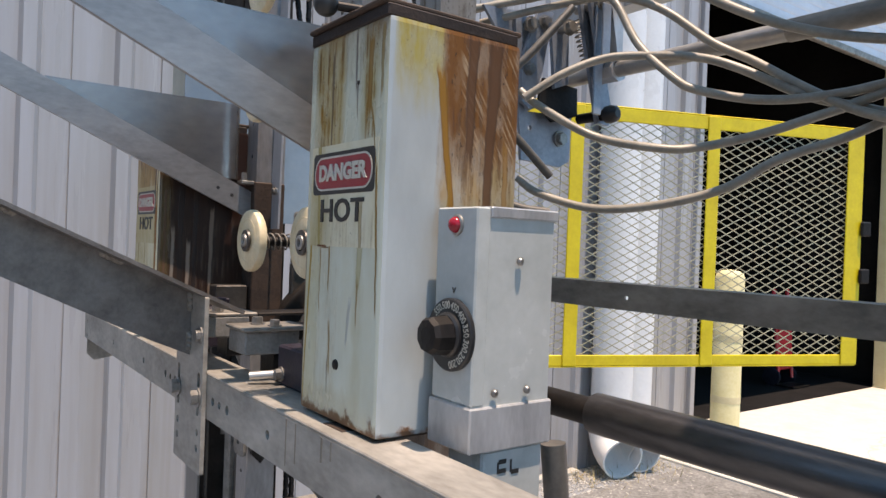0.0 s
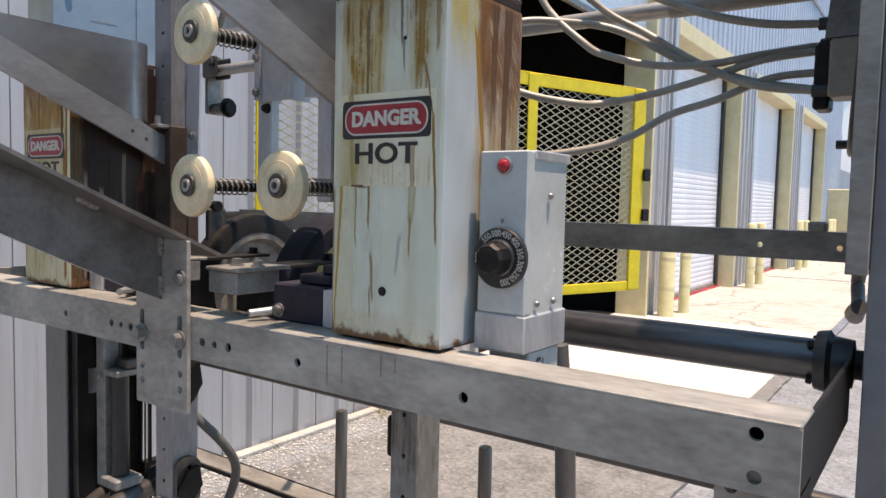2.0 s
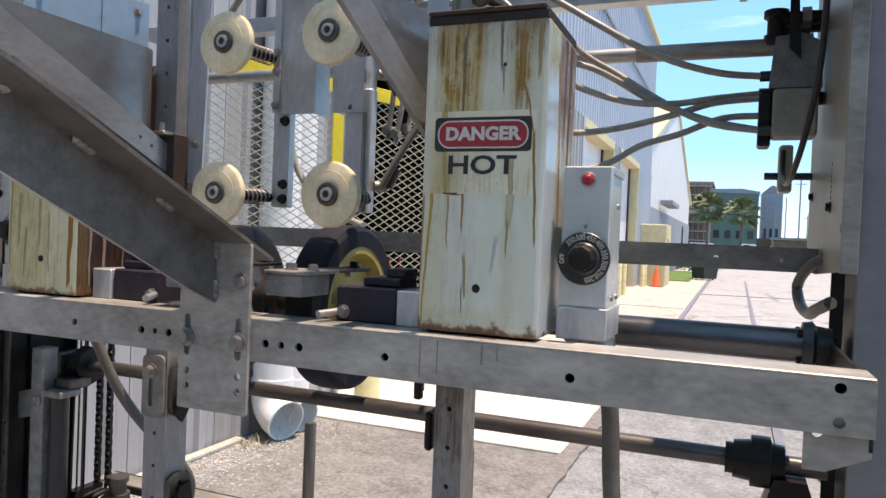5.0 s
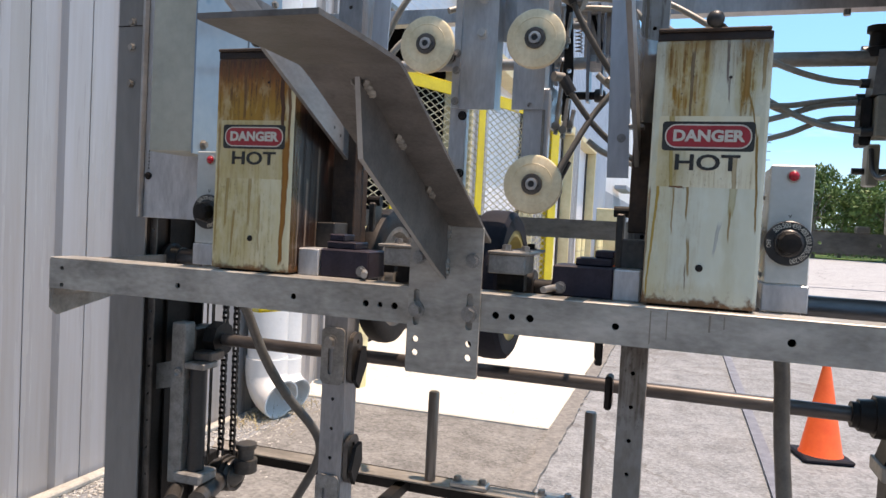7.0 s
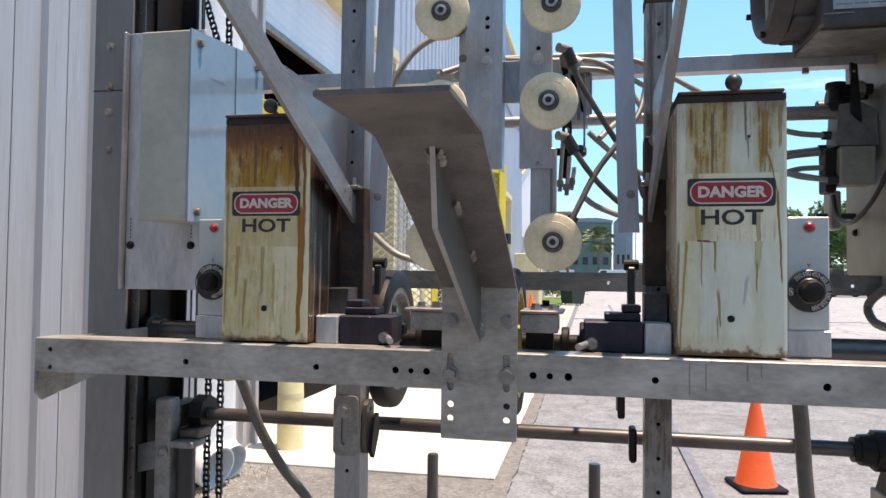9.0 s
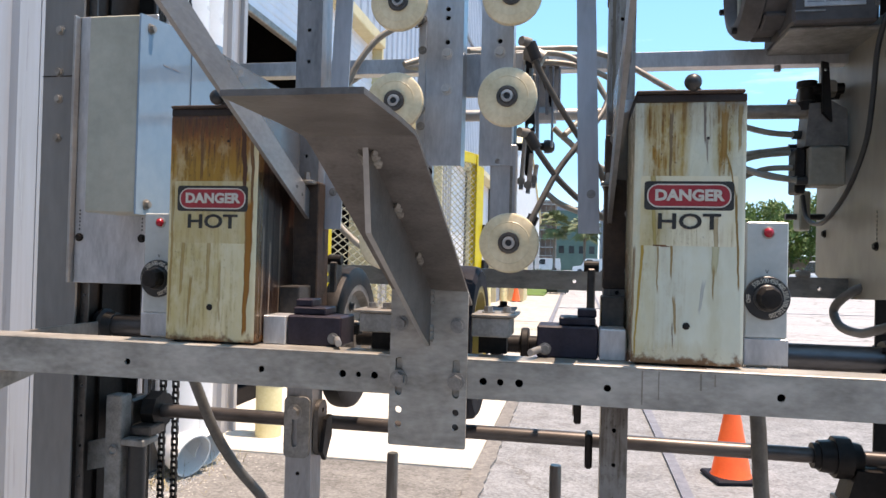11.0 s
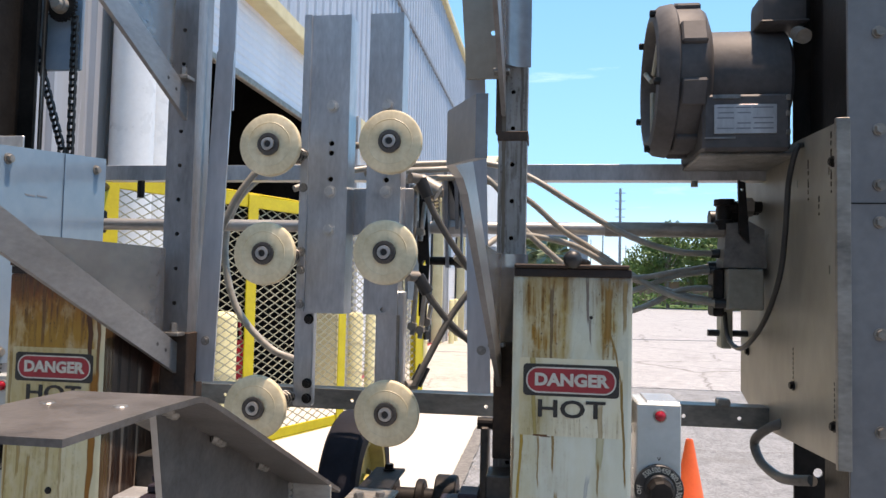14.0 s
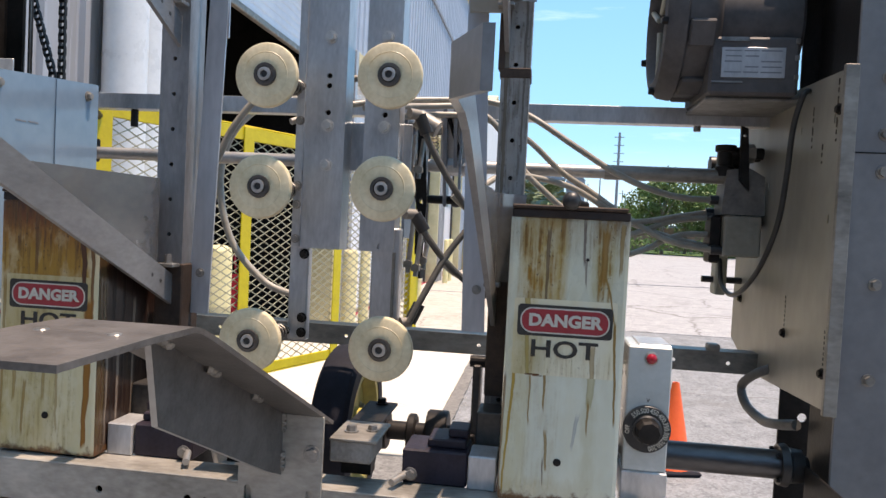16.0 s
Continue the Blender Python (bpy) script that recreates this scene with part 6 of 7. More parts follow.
for nm, x_lo, x_hi in (("a", -0.971, -0.9555), ("b", -0.601, -0.6150)):
    st = thing("flat_strap", (x_lo, 0.41, 1.535), "thin pale steel strap hung at a slight tilt", "strap", "hanging straps")
    bm = plate([(x_lo - 0.0145, 1.534), (x_lo + 0.0145, 1.534), (x_hi + 0.0125, 1.98), (x_hi - 0.0125, 1.98)], [], 0.003, front(0.4085))
    part("strap", bm, STRAP, st)
    part("upper_strap", box(x_hi - 0.0122, x_hi + 0.0122, 0.4117, 0.4145, 1.9, 2.4), STRAP, st)
    bolt((x_lo + 0.002, 0.4085, 1.588), st, 0.0045, 0.003)

LEVER = material("blue_grey_lever", (0.17, 0.20, 0.24), (0.33, 0.37, 0.42), 20, 0.4, 0.4, 0.2)
# small cylinders, clevises and levers behind the right channel
clev = thing("air_cylinder", (-0.66, 0.5, 1.6), "small air cylinders and fittings behind the rollers", "air cylinder")
part("barrel", rod((-0.70, 0.50, 1.815), (-0.672, 0.50, 1.80), 0.013, 16), STEEL_DULL, clev, smooth=True)
link = thing("lever_linkage", (-0.69, 0.76, 1.70), "blue-grey steel levers pinned on the back rails", "linkage")
part("long_lever", plate([(0.722, 1.868), (0.752, 1.868), (0.800, 1.712), (0.792, 1.700), (0.768, 1.700)], [circle(0.738, 1.856, 0.004), circle(0.782, 1.712, 0.004)], 0.006, side(-0.698)), LEVER, link)
part("short_lever", plate([(0.722, 1.868), (0.750, 1.868), (0.775, 1.775), (0.752, 1.768)], [circle(0.736, 1.857, 0.004)], 0.006, side(-0.680)), LEVER, link)
part("rear_lever", plate([(0.70, 1.835), (0.735, 1.84), (0.738, 1.755), (0.712, 1.745)], [circle(0.718, 1.828, 0.004)], 0.006, side(-0.728)), LEVER, link)
part("rear_lever", plate([(0.655, 1.84), (0.69, 1.845), (0.70, 1.72), (0.668, 1.705)], [circle(0.675, 1.83, 0.004)], 0.006, side(-0.752)), LEVER, link)
part("bracket", plate([(0.745, 1.862), (0.772, 1.866), (0.772, 1.785), (0.764, 1.78)], [], 0.05, side(-0.705)), GALV, link)
part("bracket", plate([(0.70, 1.76), (0.768, 1.755), (0.770, 1.715), (0.72, 1.70), (0.69, 1.72)], [], 0.004, side(-0.737)), STEEL_DARK, link)
part("front_lever", plate([(0.690, 1.852), (0.718, 1.856), (0.706, 1.80), (0.700, 1.768), (0.680, 1.712), (0.664, 1.722), (0.660, 1.775), (0.674, 1.815)], [circle(0.674, 1.768, 0.004), circle(0.700, 1.838, 0.004)], 0.006, side(-0.742)), LEVER, link)
part("anchor_plate", plate([(0.604, 1.846), (0.684, 1.852), (0.662, 1.792), (0.650, 1.792)], [], 0.005, side(-0.758)), LEVER, link)
part("lower_plate", plate([(0.668, 1.712), (0.772, 1.716), (0.770, 1.650), (0.752, 1.640), (0.676, 1.644)], [circle(0.749, 1.681, 0.005), circle(0.690, 1.690, 0.004)], 0.005, side(-0.752)), LEVER, link)
bolt((-0.746, 0.749, 1.681), link, 0.009, 0.007, (1, 0, 0), ZINC)
bolt((-0.736, 0.674, 1.768), link, 0.007, 0.007, (1, 0, 0), ZINC)
bolt((-0.736, 0.700, 1.838), link, 0.008, 0.007, (1, 0, 0), ZINC)
part("drop_link", box(-0.668, -0.664, 0.728, 0.744, 1.705, 1.852, 0.001), LEVER, link)
part("drop_link", box(-0.656, -0.652, 0.728, 0.744, 1.775, 1.852, 0.001), LEVER, link)
for yy, zz, xa, xb in ((0.738, 1.857, -0.712, -0.664), (0.718, 1.828, -0.745, -0.706), (0.675, 1.83, -0.765, -0.736)):
    part("pin", rod((xa, yy, zz), (xb, yy, zz), 0.0062, 14), ZINC, link, smooth=True)
    bolt((xb, yy, zz), link, 0.0085, 0.007, (1, 0, 0), STEEL_DULL)
part("knob_pin", rod((-0.735, 0.776, 1.712), (-0.676, 0.776, 1.712), 0.0075, 14), STEEL_DARK, link, smooth=True)
part("knob", lathe((-0.682, 0.776, 1.712), (1, 0, 0), [(0, 0), (0, 0.012), (0.008, 0.013), (0.016, 0.011), (0.020, 0.006), (0.020, 0)], 18), BLACK, link, smooth=True)
part("stay", rod((-0.690, 0.742, 1.853), (-0.668, 0.765, 1.785), 0.0035, 10), STEEL_DARK, link, smooth=True)
part("spring", coil((-0.715, 0.74, 1.845), (-0.715, 0.765, 1.79), 0.006, 9, 0.0012), STEEL_DULL, link, smooth=True)
part("bracket", plate([(-0.697, 1.625), (-0.686, 1.62), (-0.683, 1.70), (-0.69, 1.80), (-0.700, 1.80)], [circle(-0.690, 1.70, 0.004)], 0.004, front(0.50)), STEEL_DARK, clev)
for x, y, z0, z1 in ((-0.700, 0.47, 1.60, 1.68), (-0.690, 0.475, 1.595, 1.655), (-0.705, 0.48, 1.70, 1.79), (-0.683, 0.49, 1.605, 1.64), (-0.694, 0.485, 1.73, 1.785)):
    part("rod", rod((x, y, z0), (x + 0.004, y + 0.01, z1), 0.0035, 8), ZINC, clev)
    part("nut", rod((x, y - 0.006, z0 + 0.012), (x, y + 0.006, z0 + 0.012), 0.0065, 6), STEEL_DULL, clev)
# ---- wheels, axle and blocks behind the crossbar ----
AX_Y, AX_Z = 0.525, 1.3655
ROLLER = material("scuffed_roller", (0.045, 0.043, 0.045), (0.13, 0.125, 0.125), 20, 0.3, 0.7, 0.2, (0.3, 1, 1))
axle = thing("axle", (MID, AX_Y, AX_Z), "long dark steel axle with collars", "axle")
part("bar", rod((-1.43, AX_Y, AX_Z), (-0.15, AX_Y, AX_Z), 0.0135, 24), STEEL_DARK, axle, smooth=True)
part("sleeve", rod((-0.46, AX_Y, AX_Z), (-0.178, AX_Y, AX_Z), 0.0195, 32), ROLLER, axle, "scuffed steel roller sleeve", smooth=True)
part("sleeve", rod((-1.41, AX_Y, AX_Z), (-1.12, AX_Y, AX_Z), 0.0195, 32), ROLLER, axle, "scuffed steel roller sleeve", smooth=True)
for x, r, w in ((-0.735, 0.028, 0.016), (-0.692, 0.026, 0.012), (-0.655, 0.034, 0.030), (-0.60, 0.024, 0.02), (-0.92, 0.03, 0.02), (-0.9, 0.026, 0.012)):
    part("collar", lathe((x, AX_Y, AX_Z), (1, 0, 0), [(-w / 2, 0.0134), (-w / 2, r - 0.002), (-w / 2 + 0.002, r), (w / 2 - 0.002, r), (w / 2, r - 0.002), (w / 2, 0.0134)], 28), STEEL_DARK, axle, smooth=True)


def bearing(x, y, z, label):
    ob = thing("flange_bearing", (x, y, z), label, "bearing", "axle bearings")
    part("flange", lathe((x, y, z), (1, 0, 0), [(-0.010, 0), (-0.010, 0.027), (0.0, 0.029), (0.004, 0.024), (0.02, 0.022), (0.024, 0.0)], 28), BLACK, ob, smooth=True)
    for a in (45, 135, 225, 315):
        bolt((x - 0.010, y + 0.0235 * math.cos(radians(a)), z + 0.0235 * math.sin(radians(a))), ob, 0.0035, 0.004, (-1, 0, 0), STEEL_DARK, False)
    return ob


bearing(-0.178, AX_Y, AX_Z, "black flange bearing at the end of the axle")
bearing(-1.415, AX_Y, AX_Z, "black flange bearing at the end of the axle")


def wheel(x, r, w, tyre_m, hub_m, label):
    ob = thing("drive_wheel", (x, AX_Y, AX_Z - r), label, "wheel", "drive wheels")
    c = (x, AX_Y, AX_Z)
    h = w / 2
    part("tyre", lathe(c, (1, 0, 0), [(-h, r * 0.74), (-h, r * 0.93), (-h * 0.8, r * 0.985), (-h * 0.4, r), (h * 0.4, r), (h * 0.8, r * 0.985), (h, r * 0.93), (h, r * 0.74)], 64), tyre_m, ob, smooth=True)
    part("hub", lathe(c, (1, 0, 0), [(-h * 0.96, r * 0.75), (-h * 0.96, r * 0.66), (-h * 0.2, r * 0.6), (-h * 0.2, r * 0.24), (-h * 1.1, r * 0.22), (-h * 1.1, 0.0136), (h * 1.1, 0.0136), (h * 1.1, r * 0.22), (h * 0.2, r * 0.24), (h * 0.2, r * 0.6), (h * 0.96, r * 0.66), (h * 0.96, r * 0.75)], 64), hub_m, ob, smooth=True)
    for k in range(5):
        a = radians(72 * k + 20)
        bolt((x + h * 0.2, AX_Y + r * 0.42 * math.cos(a), AX_Z + r * 0.42 * math.sin(a)), ob, 0.006, 0.005, (1, 0, 0))
    return ob


wheel(-0.788, 0.119, 0.052, RUBBER, HUB_YELLOW, "black rubber wheel with a yellow hub")
wheel(-0.977, 0.113, 0.030, STEEL_DARK, STEEL_DULL, "grey metal disc wheel")

for s in (1, -1):
    def X(x):
        return x if s == 1 else mirror_x(x)

    def bx(a, b, *rest):
        return box(min(X(a), X(b)), max(X(a), X(b)), *rest)

    blk = thing("cutter_block", (X(-0.625), 0.32, 1.378), "stepped dark block bolted on the crossbar", "block", "stepped blocks")
    part("body", bx(-0.662, -0.589, 0.288, 0.345, 1.378, 1.4165, 0.002), BLOCK, blk)
    part("step", bx(-0.636, -0.592, 0.300, 0.345, 1.4167, 1.4265, 0.0015), BLOCK, blk)
    part("step", bx(-0.614, -0.591, 0.310, 0.345, 1.4267, 1.4365, 0.0015), BLOCK, blk)
    part("stud", rod((X(-0.652), 0.300, 1.389), (X(-0.652) - 0.016 * s, 0.262, 1.386), 0.0042, 12), STEEL, blk, smooth=True)
    bolt((X(-0.652), 0.288, 1.3885), blk, 0.0055, 0.005)
    sp = thing("spacer_block", (X(-0.573), 0.3, 1.378), "pale machined spacer block beside the tank", "block", "spacer blocks")
    part("body", bx(-0.588, -0.5565, 0.285, 0.33, 1.378, 1.4155, 0.0015), GALV, sp)
    part("upper", bx(-0.585, -0.556, 0.335, 0.38, 1.378, 1.452, 0.0015), CAST, sp, "dark upper step of the block")
    pb = thing("pillow_block", (X(-0.715), 0.3, 1.398), "plain steel block with a cap plate and bolt", "block", "cap blocks")
    part("body", bx(-0.7395, -0.693, 0.266, 0.325, 1.4015, 1.4255, 0.0015), GALV_WORN, pb)
    part("cap", bx(-0.7395, -0.686, 0.262, 0.335, 1.4257, 1.4295, 0.001), STEEL_DULL, pb)
    bolt((X(-0.722), 0.29, 1.4295), pb, 0.006, 0.006, (0, 0, 1))
    bolt((X(-0.700), 0.30, 1.4295), pb, 0.0055, 0.005, (0, 0, 1))
    part("arm", bx(-0.737, -0.698, 0.336, 0.436, 1.4247, 1.4287, 0.001), STEEL_DARK, pb)
    bolt((X(-0.717), 0.424, 1.4287), pb, 0.006, 0.006, (0, 0, 1), STEEL_DARK)
    part("leg", bx(-0.735, -0.70, 0.30, 0.32, 1.378, 1.4013), STEEL_DARK, pb)
    lv = thing("trip_lever", (X(-0.60), 0.40, 1.40), "dark upright trip lever", "lever", "trip levers")
    part("bar", bx(-0.601, -0.590, 0.44, 0.470, 1.38, 1.486, 0.002), CAST, lv)
    part("foot", bx(-0.640, -0.594, 0.435, 0.458, 1.378, 1.395, 0.002), STEEL_DARK, lv)
    part("head", rod((X(-0.606), 0.452, 1.489), (X(-0.585), 0.452, 1.489), 0.008, 14), STEEL_DARK, lv)

# ---- lower drive shaft, pins and base bar ----
SH_Y, SH_Z = 0.575, 1.213
SHAFT = material("dark_polished_shaft", (0.045, 0.038, 0.035), (0.13, 0.115, 0.108), 14, 0.38, 0.5, 0.3, (0.3, 1, 1))
shaft = thing("cross_shaft", (MID, SH_Y, SH_Z), "round steel cross shaft below the crossbar", "shaft")
part("bar", rod((-1.43, SH_Y, SH_Z), (-0.15, SH_Y, SH_Z), 0.0115, 20), SHAFT, shaft, smooth=True)
for x in (-1.405, -0.255):
    part("collar", lathe((x, SH_Y, SH_Z), (1, 0, 0), [(-0.008, 0.0115), (-0.008, 0.019), (0.008, 0.019), (0.008, 0.0115)], 20), STEEL_DARK, shaft, smooth=True)
part("cam", lathe((-1.345, SH_Y, SH_Z), (1, 0, 0), [(-0.012, 0.0115), (-0.012, 0.034), (0.012, 0.034), (0.012, 0.0115)], 8), STEEL_DARK, shaft)
part("bearing", lathe((-0.222, SH_Y, SH_Z), (1, 0, 0), [(-0.032, 0.0115), (-0.032, 0.023), (-0.012, 0.025), (-0.012, 0.031), (0.010, 0.031), (0.012, 0.024), (0.026, 0.022), (0.026, 0.0115)], 10), STEEL_DARK, shaft, smooth=True)
ped = thing("shaft_pedestal", (-0.19, 0.57, 1.15), "pale steel pedestal under the shaft bearing", "bracket")
part("plate", box(-0.226, -0.150, 0.54, 0.61, 1.128, 1.150, 0.002), STEEL_DULL, ped)
part("leg", box(-0.216, -0.200, 0.55, 0.60, 0.9, 1.128, 0.002), STEEL_DARK, ped)
part("leg", box(-0.176, -0.160, 0.55, 0.60, 0.9, 1.128, 0.002), STEEL_DARK, ped)
part("ear", plate([(-0.222, 1.150), (-0.155, 1.150), (-0.172, 1.20), (-0.208, 1.20)], [], 0.05, front(0.55)), STEEL_DARK, ped)
low = thing("base_bar", (MID, 0.72, 0.92), "dark painted angle bar near the base", "rail")
part("web", box(-1.42, -0.15, 0.715, 0.72, 0.925, 0.965, 0.001), STEEL_DARK, low)
part("flange", box(-1.42, -0.15, 0.67, 0.7148, 0.961, 0.965, 0.001), STEEL_DULL, low)
PIN = material("worn_pin_steel", (0.075, 0.066, 0.060), (0.21, 0.195, 0.18), 20, 0.3, 0.7, 0.2, (1, 1, 0.1))
for x in (-0.94, -0.645):
    pn = thing("guide_pin", (x, 0.69, 0.965), "polished upright steel guide pin", "pin", "upright pins")
    part("pin", lathe((x, 0.69, 0.966), (0, 0, 1), [(0, 0), (0, 0.0105), (0.168, 0.0105), (0.171, 0.009), (0.171, 0)], 20), PIN, pn, smooth=True)
for x in (-0.86, -0.70):
    ck = thing("clamp_plate", (x, 0.66, 0.966), "small steel clamp plate with two bolts", "clamp", "clamp plates")
    part("plate", box(x - 0.035, x + 0.035, 0.672, 0.705, 0.9655, 0.975, 0.002), STEEL, ck)
    for dx in (-0.024, 0.024):
        bolt((x + dx, 0.688, 0.975), ck, 0.007, 0.007, (0, 0, 1))
for x in (-1.0, -0.60):
    part("stay", box(x - 0.01, x + 0.01, 0.43, 0.715, 0.93, 0.95), STEEL_DARK, low)
part("end_plate", box(-1.4195, -1.400, 0.6045, 0.6698, 0.93, 0.9605, 0.001), STEEL_DARK, low)
part("end_plate", box(-0.146, -0.110, 0.6645, 0.72, 0.93, 0.9605, 0.001), STEEL_DARK, low)

# lower left: actuator, valve, chains and hose
act = thing("actuator", (-1.40, 0.53, 0.95), "upright actuator with a dark cylinder and clamp", "actuator")
part("body", box(-1.394, -1.3645, 0.50, 0.53, 0.95, 1.250, 0.002), GALV_WORN, act)
part("cylinder", rod((-1.346, 0.52, 0.975), (-1.346, 0.52, 1.166), 0.0155, 20), BLACK, act, smooth=True)
part("pad", box(-1.3642, -1.322, 0.50, 0.545, 1.1665, 1.178, 0.002), GALV_WORN, act)
part("arm", plate([(-1.460, 1.112), (-1.3945, 1.128), (-1.3945, 1.176), (-1.460, 1.160)], [circle(-1.447, 1.138, 0.0045)], 0.010, front(0.503)), GALV_WORN, act, "pale clamp arm")
part("arm_lip", box(-1.466, -1.4602, 0.497, 0.53, 1.108, 1.164, 0.001), STEEL, act)
bolt((-1.447, 0.503, 1.138), act, 0.0045, 0.005, mat=STEEL_DARK)
part("eye_pin", lathe((-1.376, 0.50, 1.159), (0, -1, 0), [(0, 0.0095), (0.003, 0.009), (0.0045, 0.0065), (0.002, 0.004), (0.002, 0)], 20), ZINC, act, smooth=True)
part("bearing_block", box(-1.392, -1.366, 0.531, 0.592, 1.190, 1.238, 0.004), CAST, act)
part("clevis", box(-1.362, -1.322, 0.52, 0.565, 1.1785, 1.196, 0.003), CAST, act)
part("foot", box(-1.376, -1.318, 0.494, 0.548, 0.955, 0.975, 0.003), GALV_WORN, act)
part("foot_pipe", rod((-1.372, 0.50, 0.94), (-1.35, 0.46, 0.935), 0.014, 14), CAST, act)
valve = thing("air_valve", (-1.31, 0.6, 0.93), "cast metal air valve with a round cap", "valve")
part("body", ball((-1.335, 0.6, 0.945), 0.033, None, 20, (1.2, 1, 0.9)), CAST, valve, smooth=True)
part("cap", lathe((-1.29, 0.6, 0.955), (0, 0, 1), [(0, 0.0), (0, 0.022), (0.025, 0.022), (0.026, 0.016), (0.045, 0.016), (0.046, 0.02), (0.055, 0.02), (0.055, 0)], 20), CAST, valve, smooth=True)
part("outlet", rod((-1.33, 0.57, 0.94), (-1.31, 0.48, 0.935), 0.018, 16), CAST, valve, smooth=True)
for k in range(3):
    part("rib", lathe((-1.335 + 0.012 * k, 0.6, 0.945), (1, 0, 0), [(-0.002, 0.026), (-0.002, 0.0355 - 0.002 * k), (0.002, 0.0355 - 0.002 * k), (0.002, 0.026)], 20), CAST, valve, smooth=True)
part("pipe", rod((-1.30, 0.5, 0.925), (-1.05, 0.5, 0.90), 0.014, 16), STEEL_DARK, valve, smooth=True)


def chain(name, pts, label):
    """A roller chain along a path of points: every link has two side plates and a roller."""
    bm = bmesh.new()
    pitch = 0.0105
    line = []
    for a, b in zip(pts, pts[1:]):
        a, b = Vector(a), Vector(b)
        n = max(1, int((b - a).length / pitch))
        line += [a + (b - a) * i / n for i in range(n)]
    for i, (p, q) in enumerate(zip(line, line[1:])):
        d = (q - p).normalized()
        s = Vector((1, 0, 0)) - d * d.x
        s.normalize()
        n = d.cross(s)
        w = 0.0050 if i % 2 else 0.0036
        for sg in (-1, 1):
            m = Matrix.Translation((p + q) / 2 + s * w * sg) @ Matrix((s, n, d)).transposed().to_4x4()
            bmesh.ops.create_cube(bm, size=1.0, matrix=m @ Matrix.Diagonal((0.0013, 0.0070, pitch * 1.45, 1)))
        rod(p - s * 0.0056, p + s * 0.0056, 0.0027, 6, bm=bm)
    ob = solid(name, bm, STEEL_DARK, label, "chain", "roller chains", base=pts[-1])
    return ob


chain("roller_chain", [(-1.418, 0.62, 2.10), (-1.350, 0.62, 1.89), (-1.362, 0.62, 1.30), (-1.362, 0.62, 0.96)], "oily roller chain running down behind the electrical box")
chain("roller_chain", [(-1.336, 0.62, 2.12), (-1.334, 0.62, 1.90), (-1.337, 0.62, 1.30), (-1.335, 0.62, 0.96)], "oily roller chain running down behind the electrical box")


def sprocket(x, z, r):
    ob = thing("sprocket", (x, 0.62, z), "toothed steel chain sprocket", "sprocket", "chain sprockets")
    pts = []
    for k in range(24):
        for da, rr in ((-4, r * 0.88), (-2, r), (2, r), (4, r * 0.88)):
            a = radians(15 * k + da)
            pts.append((x + rr * math.cos(a), z + rr * math.sin(a)))
    part("teeth", plate(pts, [circle(x, z, 0.006, 12)], 0.006, front(0.617)), STEEL_DARK, ob)
    part("hub", lathe((x, 0.62, z), (0, -1, 0), [(0.0, 0.0), (0.0, r * 0.55), (0.012, r * 0.5), (0.012, 0.01), (0.02, 0.009), (0.02, 0)], 20), STEEL_DULL, ob, smooth=True)


sprocket(-1.440, 2.12, 0.030)
sprocket(-1.362, 2.14, 0.028)
sup = thing("sprocket_plate", (-1.40, 0.64, 2.05), "pale blue plate behind the sprockets", "plate")
part("plate", box(-1.47, -1.33, 0.632, 0.638, 2.03, 2.35, 0.002), BLUE_WHITE, sup)

# ---- electrical box and its back plate ----
eb = thing("electrical_box", (-1.30, 0.48, 1.55), "beige electrical box, reflected sky painted blue on its side cover", "electrical box")
part("body", box(-1.342, -1.2585, 0.362, 0.60, 1.551, 1.845, 0.002), BEIGE, eb)
sc_ = plate([(0.360, 1.549), (0.602, 1.549), (0.602, 1.868), (0.360, 1.846)], [], 0.003, side(-1.2583))
part("side_cover", sc_, BLUE_WHITE, eb, "scratched side cover with reflected sky in its blue colour")
part("cover_strip", plate([(0.50, 1.5495), (0.6015, 1.5495), (0.6015, 1.867), (0.50, 1.858)], [], 0.002, side(-1.2552)), BLUE_WHITE, eb)
for y, z in ((0.385, 1.83), (0.575, 1.845), (0.385, 1.565), (0.575, 1.565)):
    bolt((-1.2553 if y < 0.5 else -1.2532, y, z), eb, 0.006, 0.005, (1, 0, 0), STEEL_DULL)
for y, z, r in ((0.43, 1.785, 20), (0.455, 1.786, -25)):
    part("scratch", box(-1.2554, -1.2549, y - 0.010, y + 0.010, z - 0.0012, z + 0.0012), GREY_PAINT, eb)
bp_ = thing("back_plate", (-1.35, 0.44, 1.44), "grey painted sheet behind the electrical box", "plate")
part("sheet", box(-1.4215, -1.283, 0.4455, 0.449, 1.4415, 1.875, 0.001), GALV, bp_)
part("edge", box(-1.4265, -1.4217, 0.434, 0.4495, 1.4415, 1.875, 0.001), STEEL, bp_)
for x, z in ((-1.412, 1.515), (-1.30, 1.515)):
    bolt((x, 0.4455, z), bp_, 0.005, 0.004, mat=STEEL_DARK)
    for k in range(6):
        part("vent_mark", box(x - 0.001, x + 0.001, 0.4449, 0.4456, z + 0.012 + 0.006 * k, z + 0.015 + 0.006 * k), BLACK, bp_)

# ---- right hand panel, motor and manifold ----
pn = thing("side_panel", (-0.15, 0.68, 1.45), "cream steel side panel with slots and grime", "panel")
holes = [slot(y, z, 0.004, 0.012) for y, z in ((0.50, 1.83), (0.62, 1.83), (0.50, 1.70), (0.76, 1.76), (0.88, 1.80))]
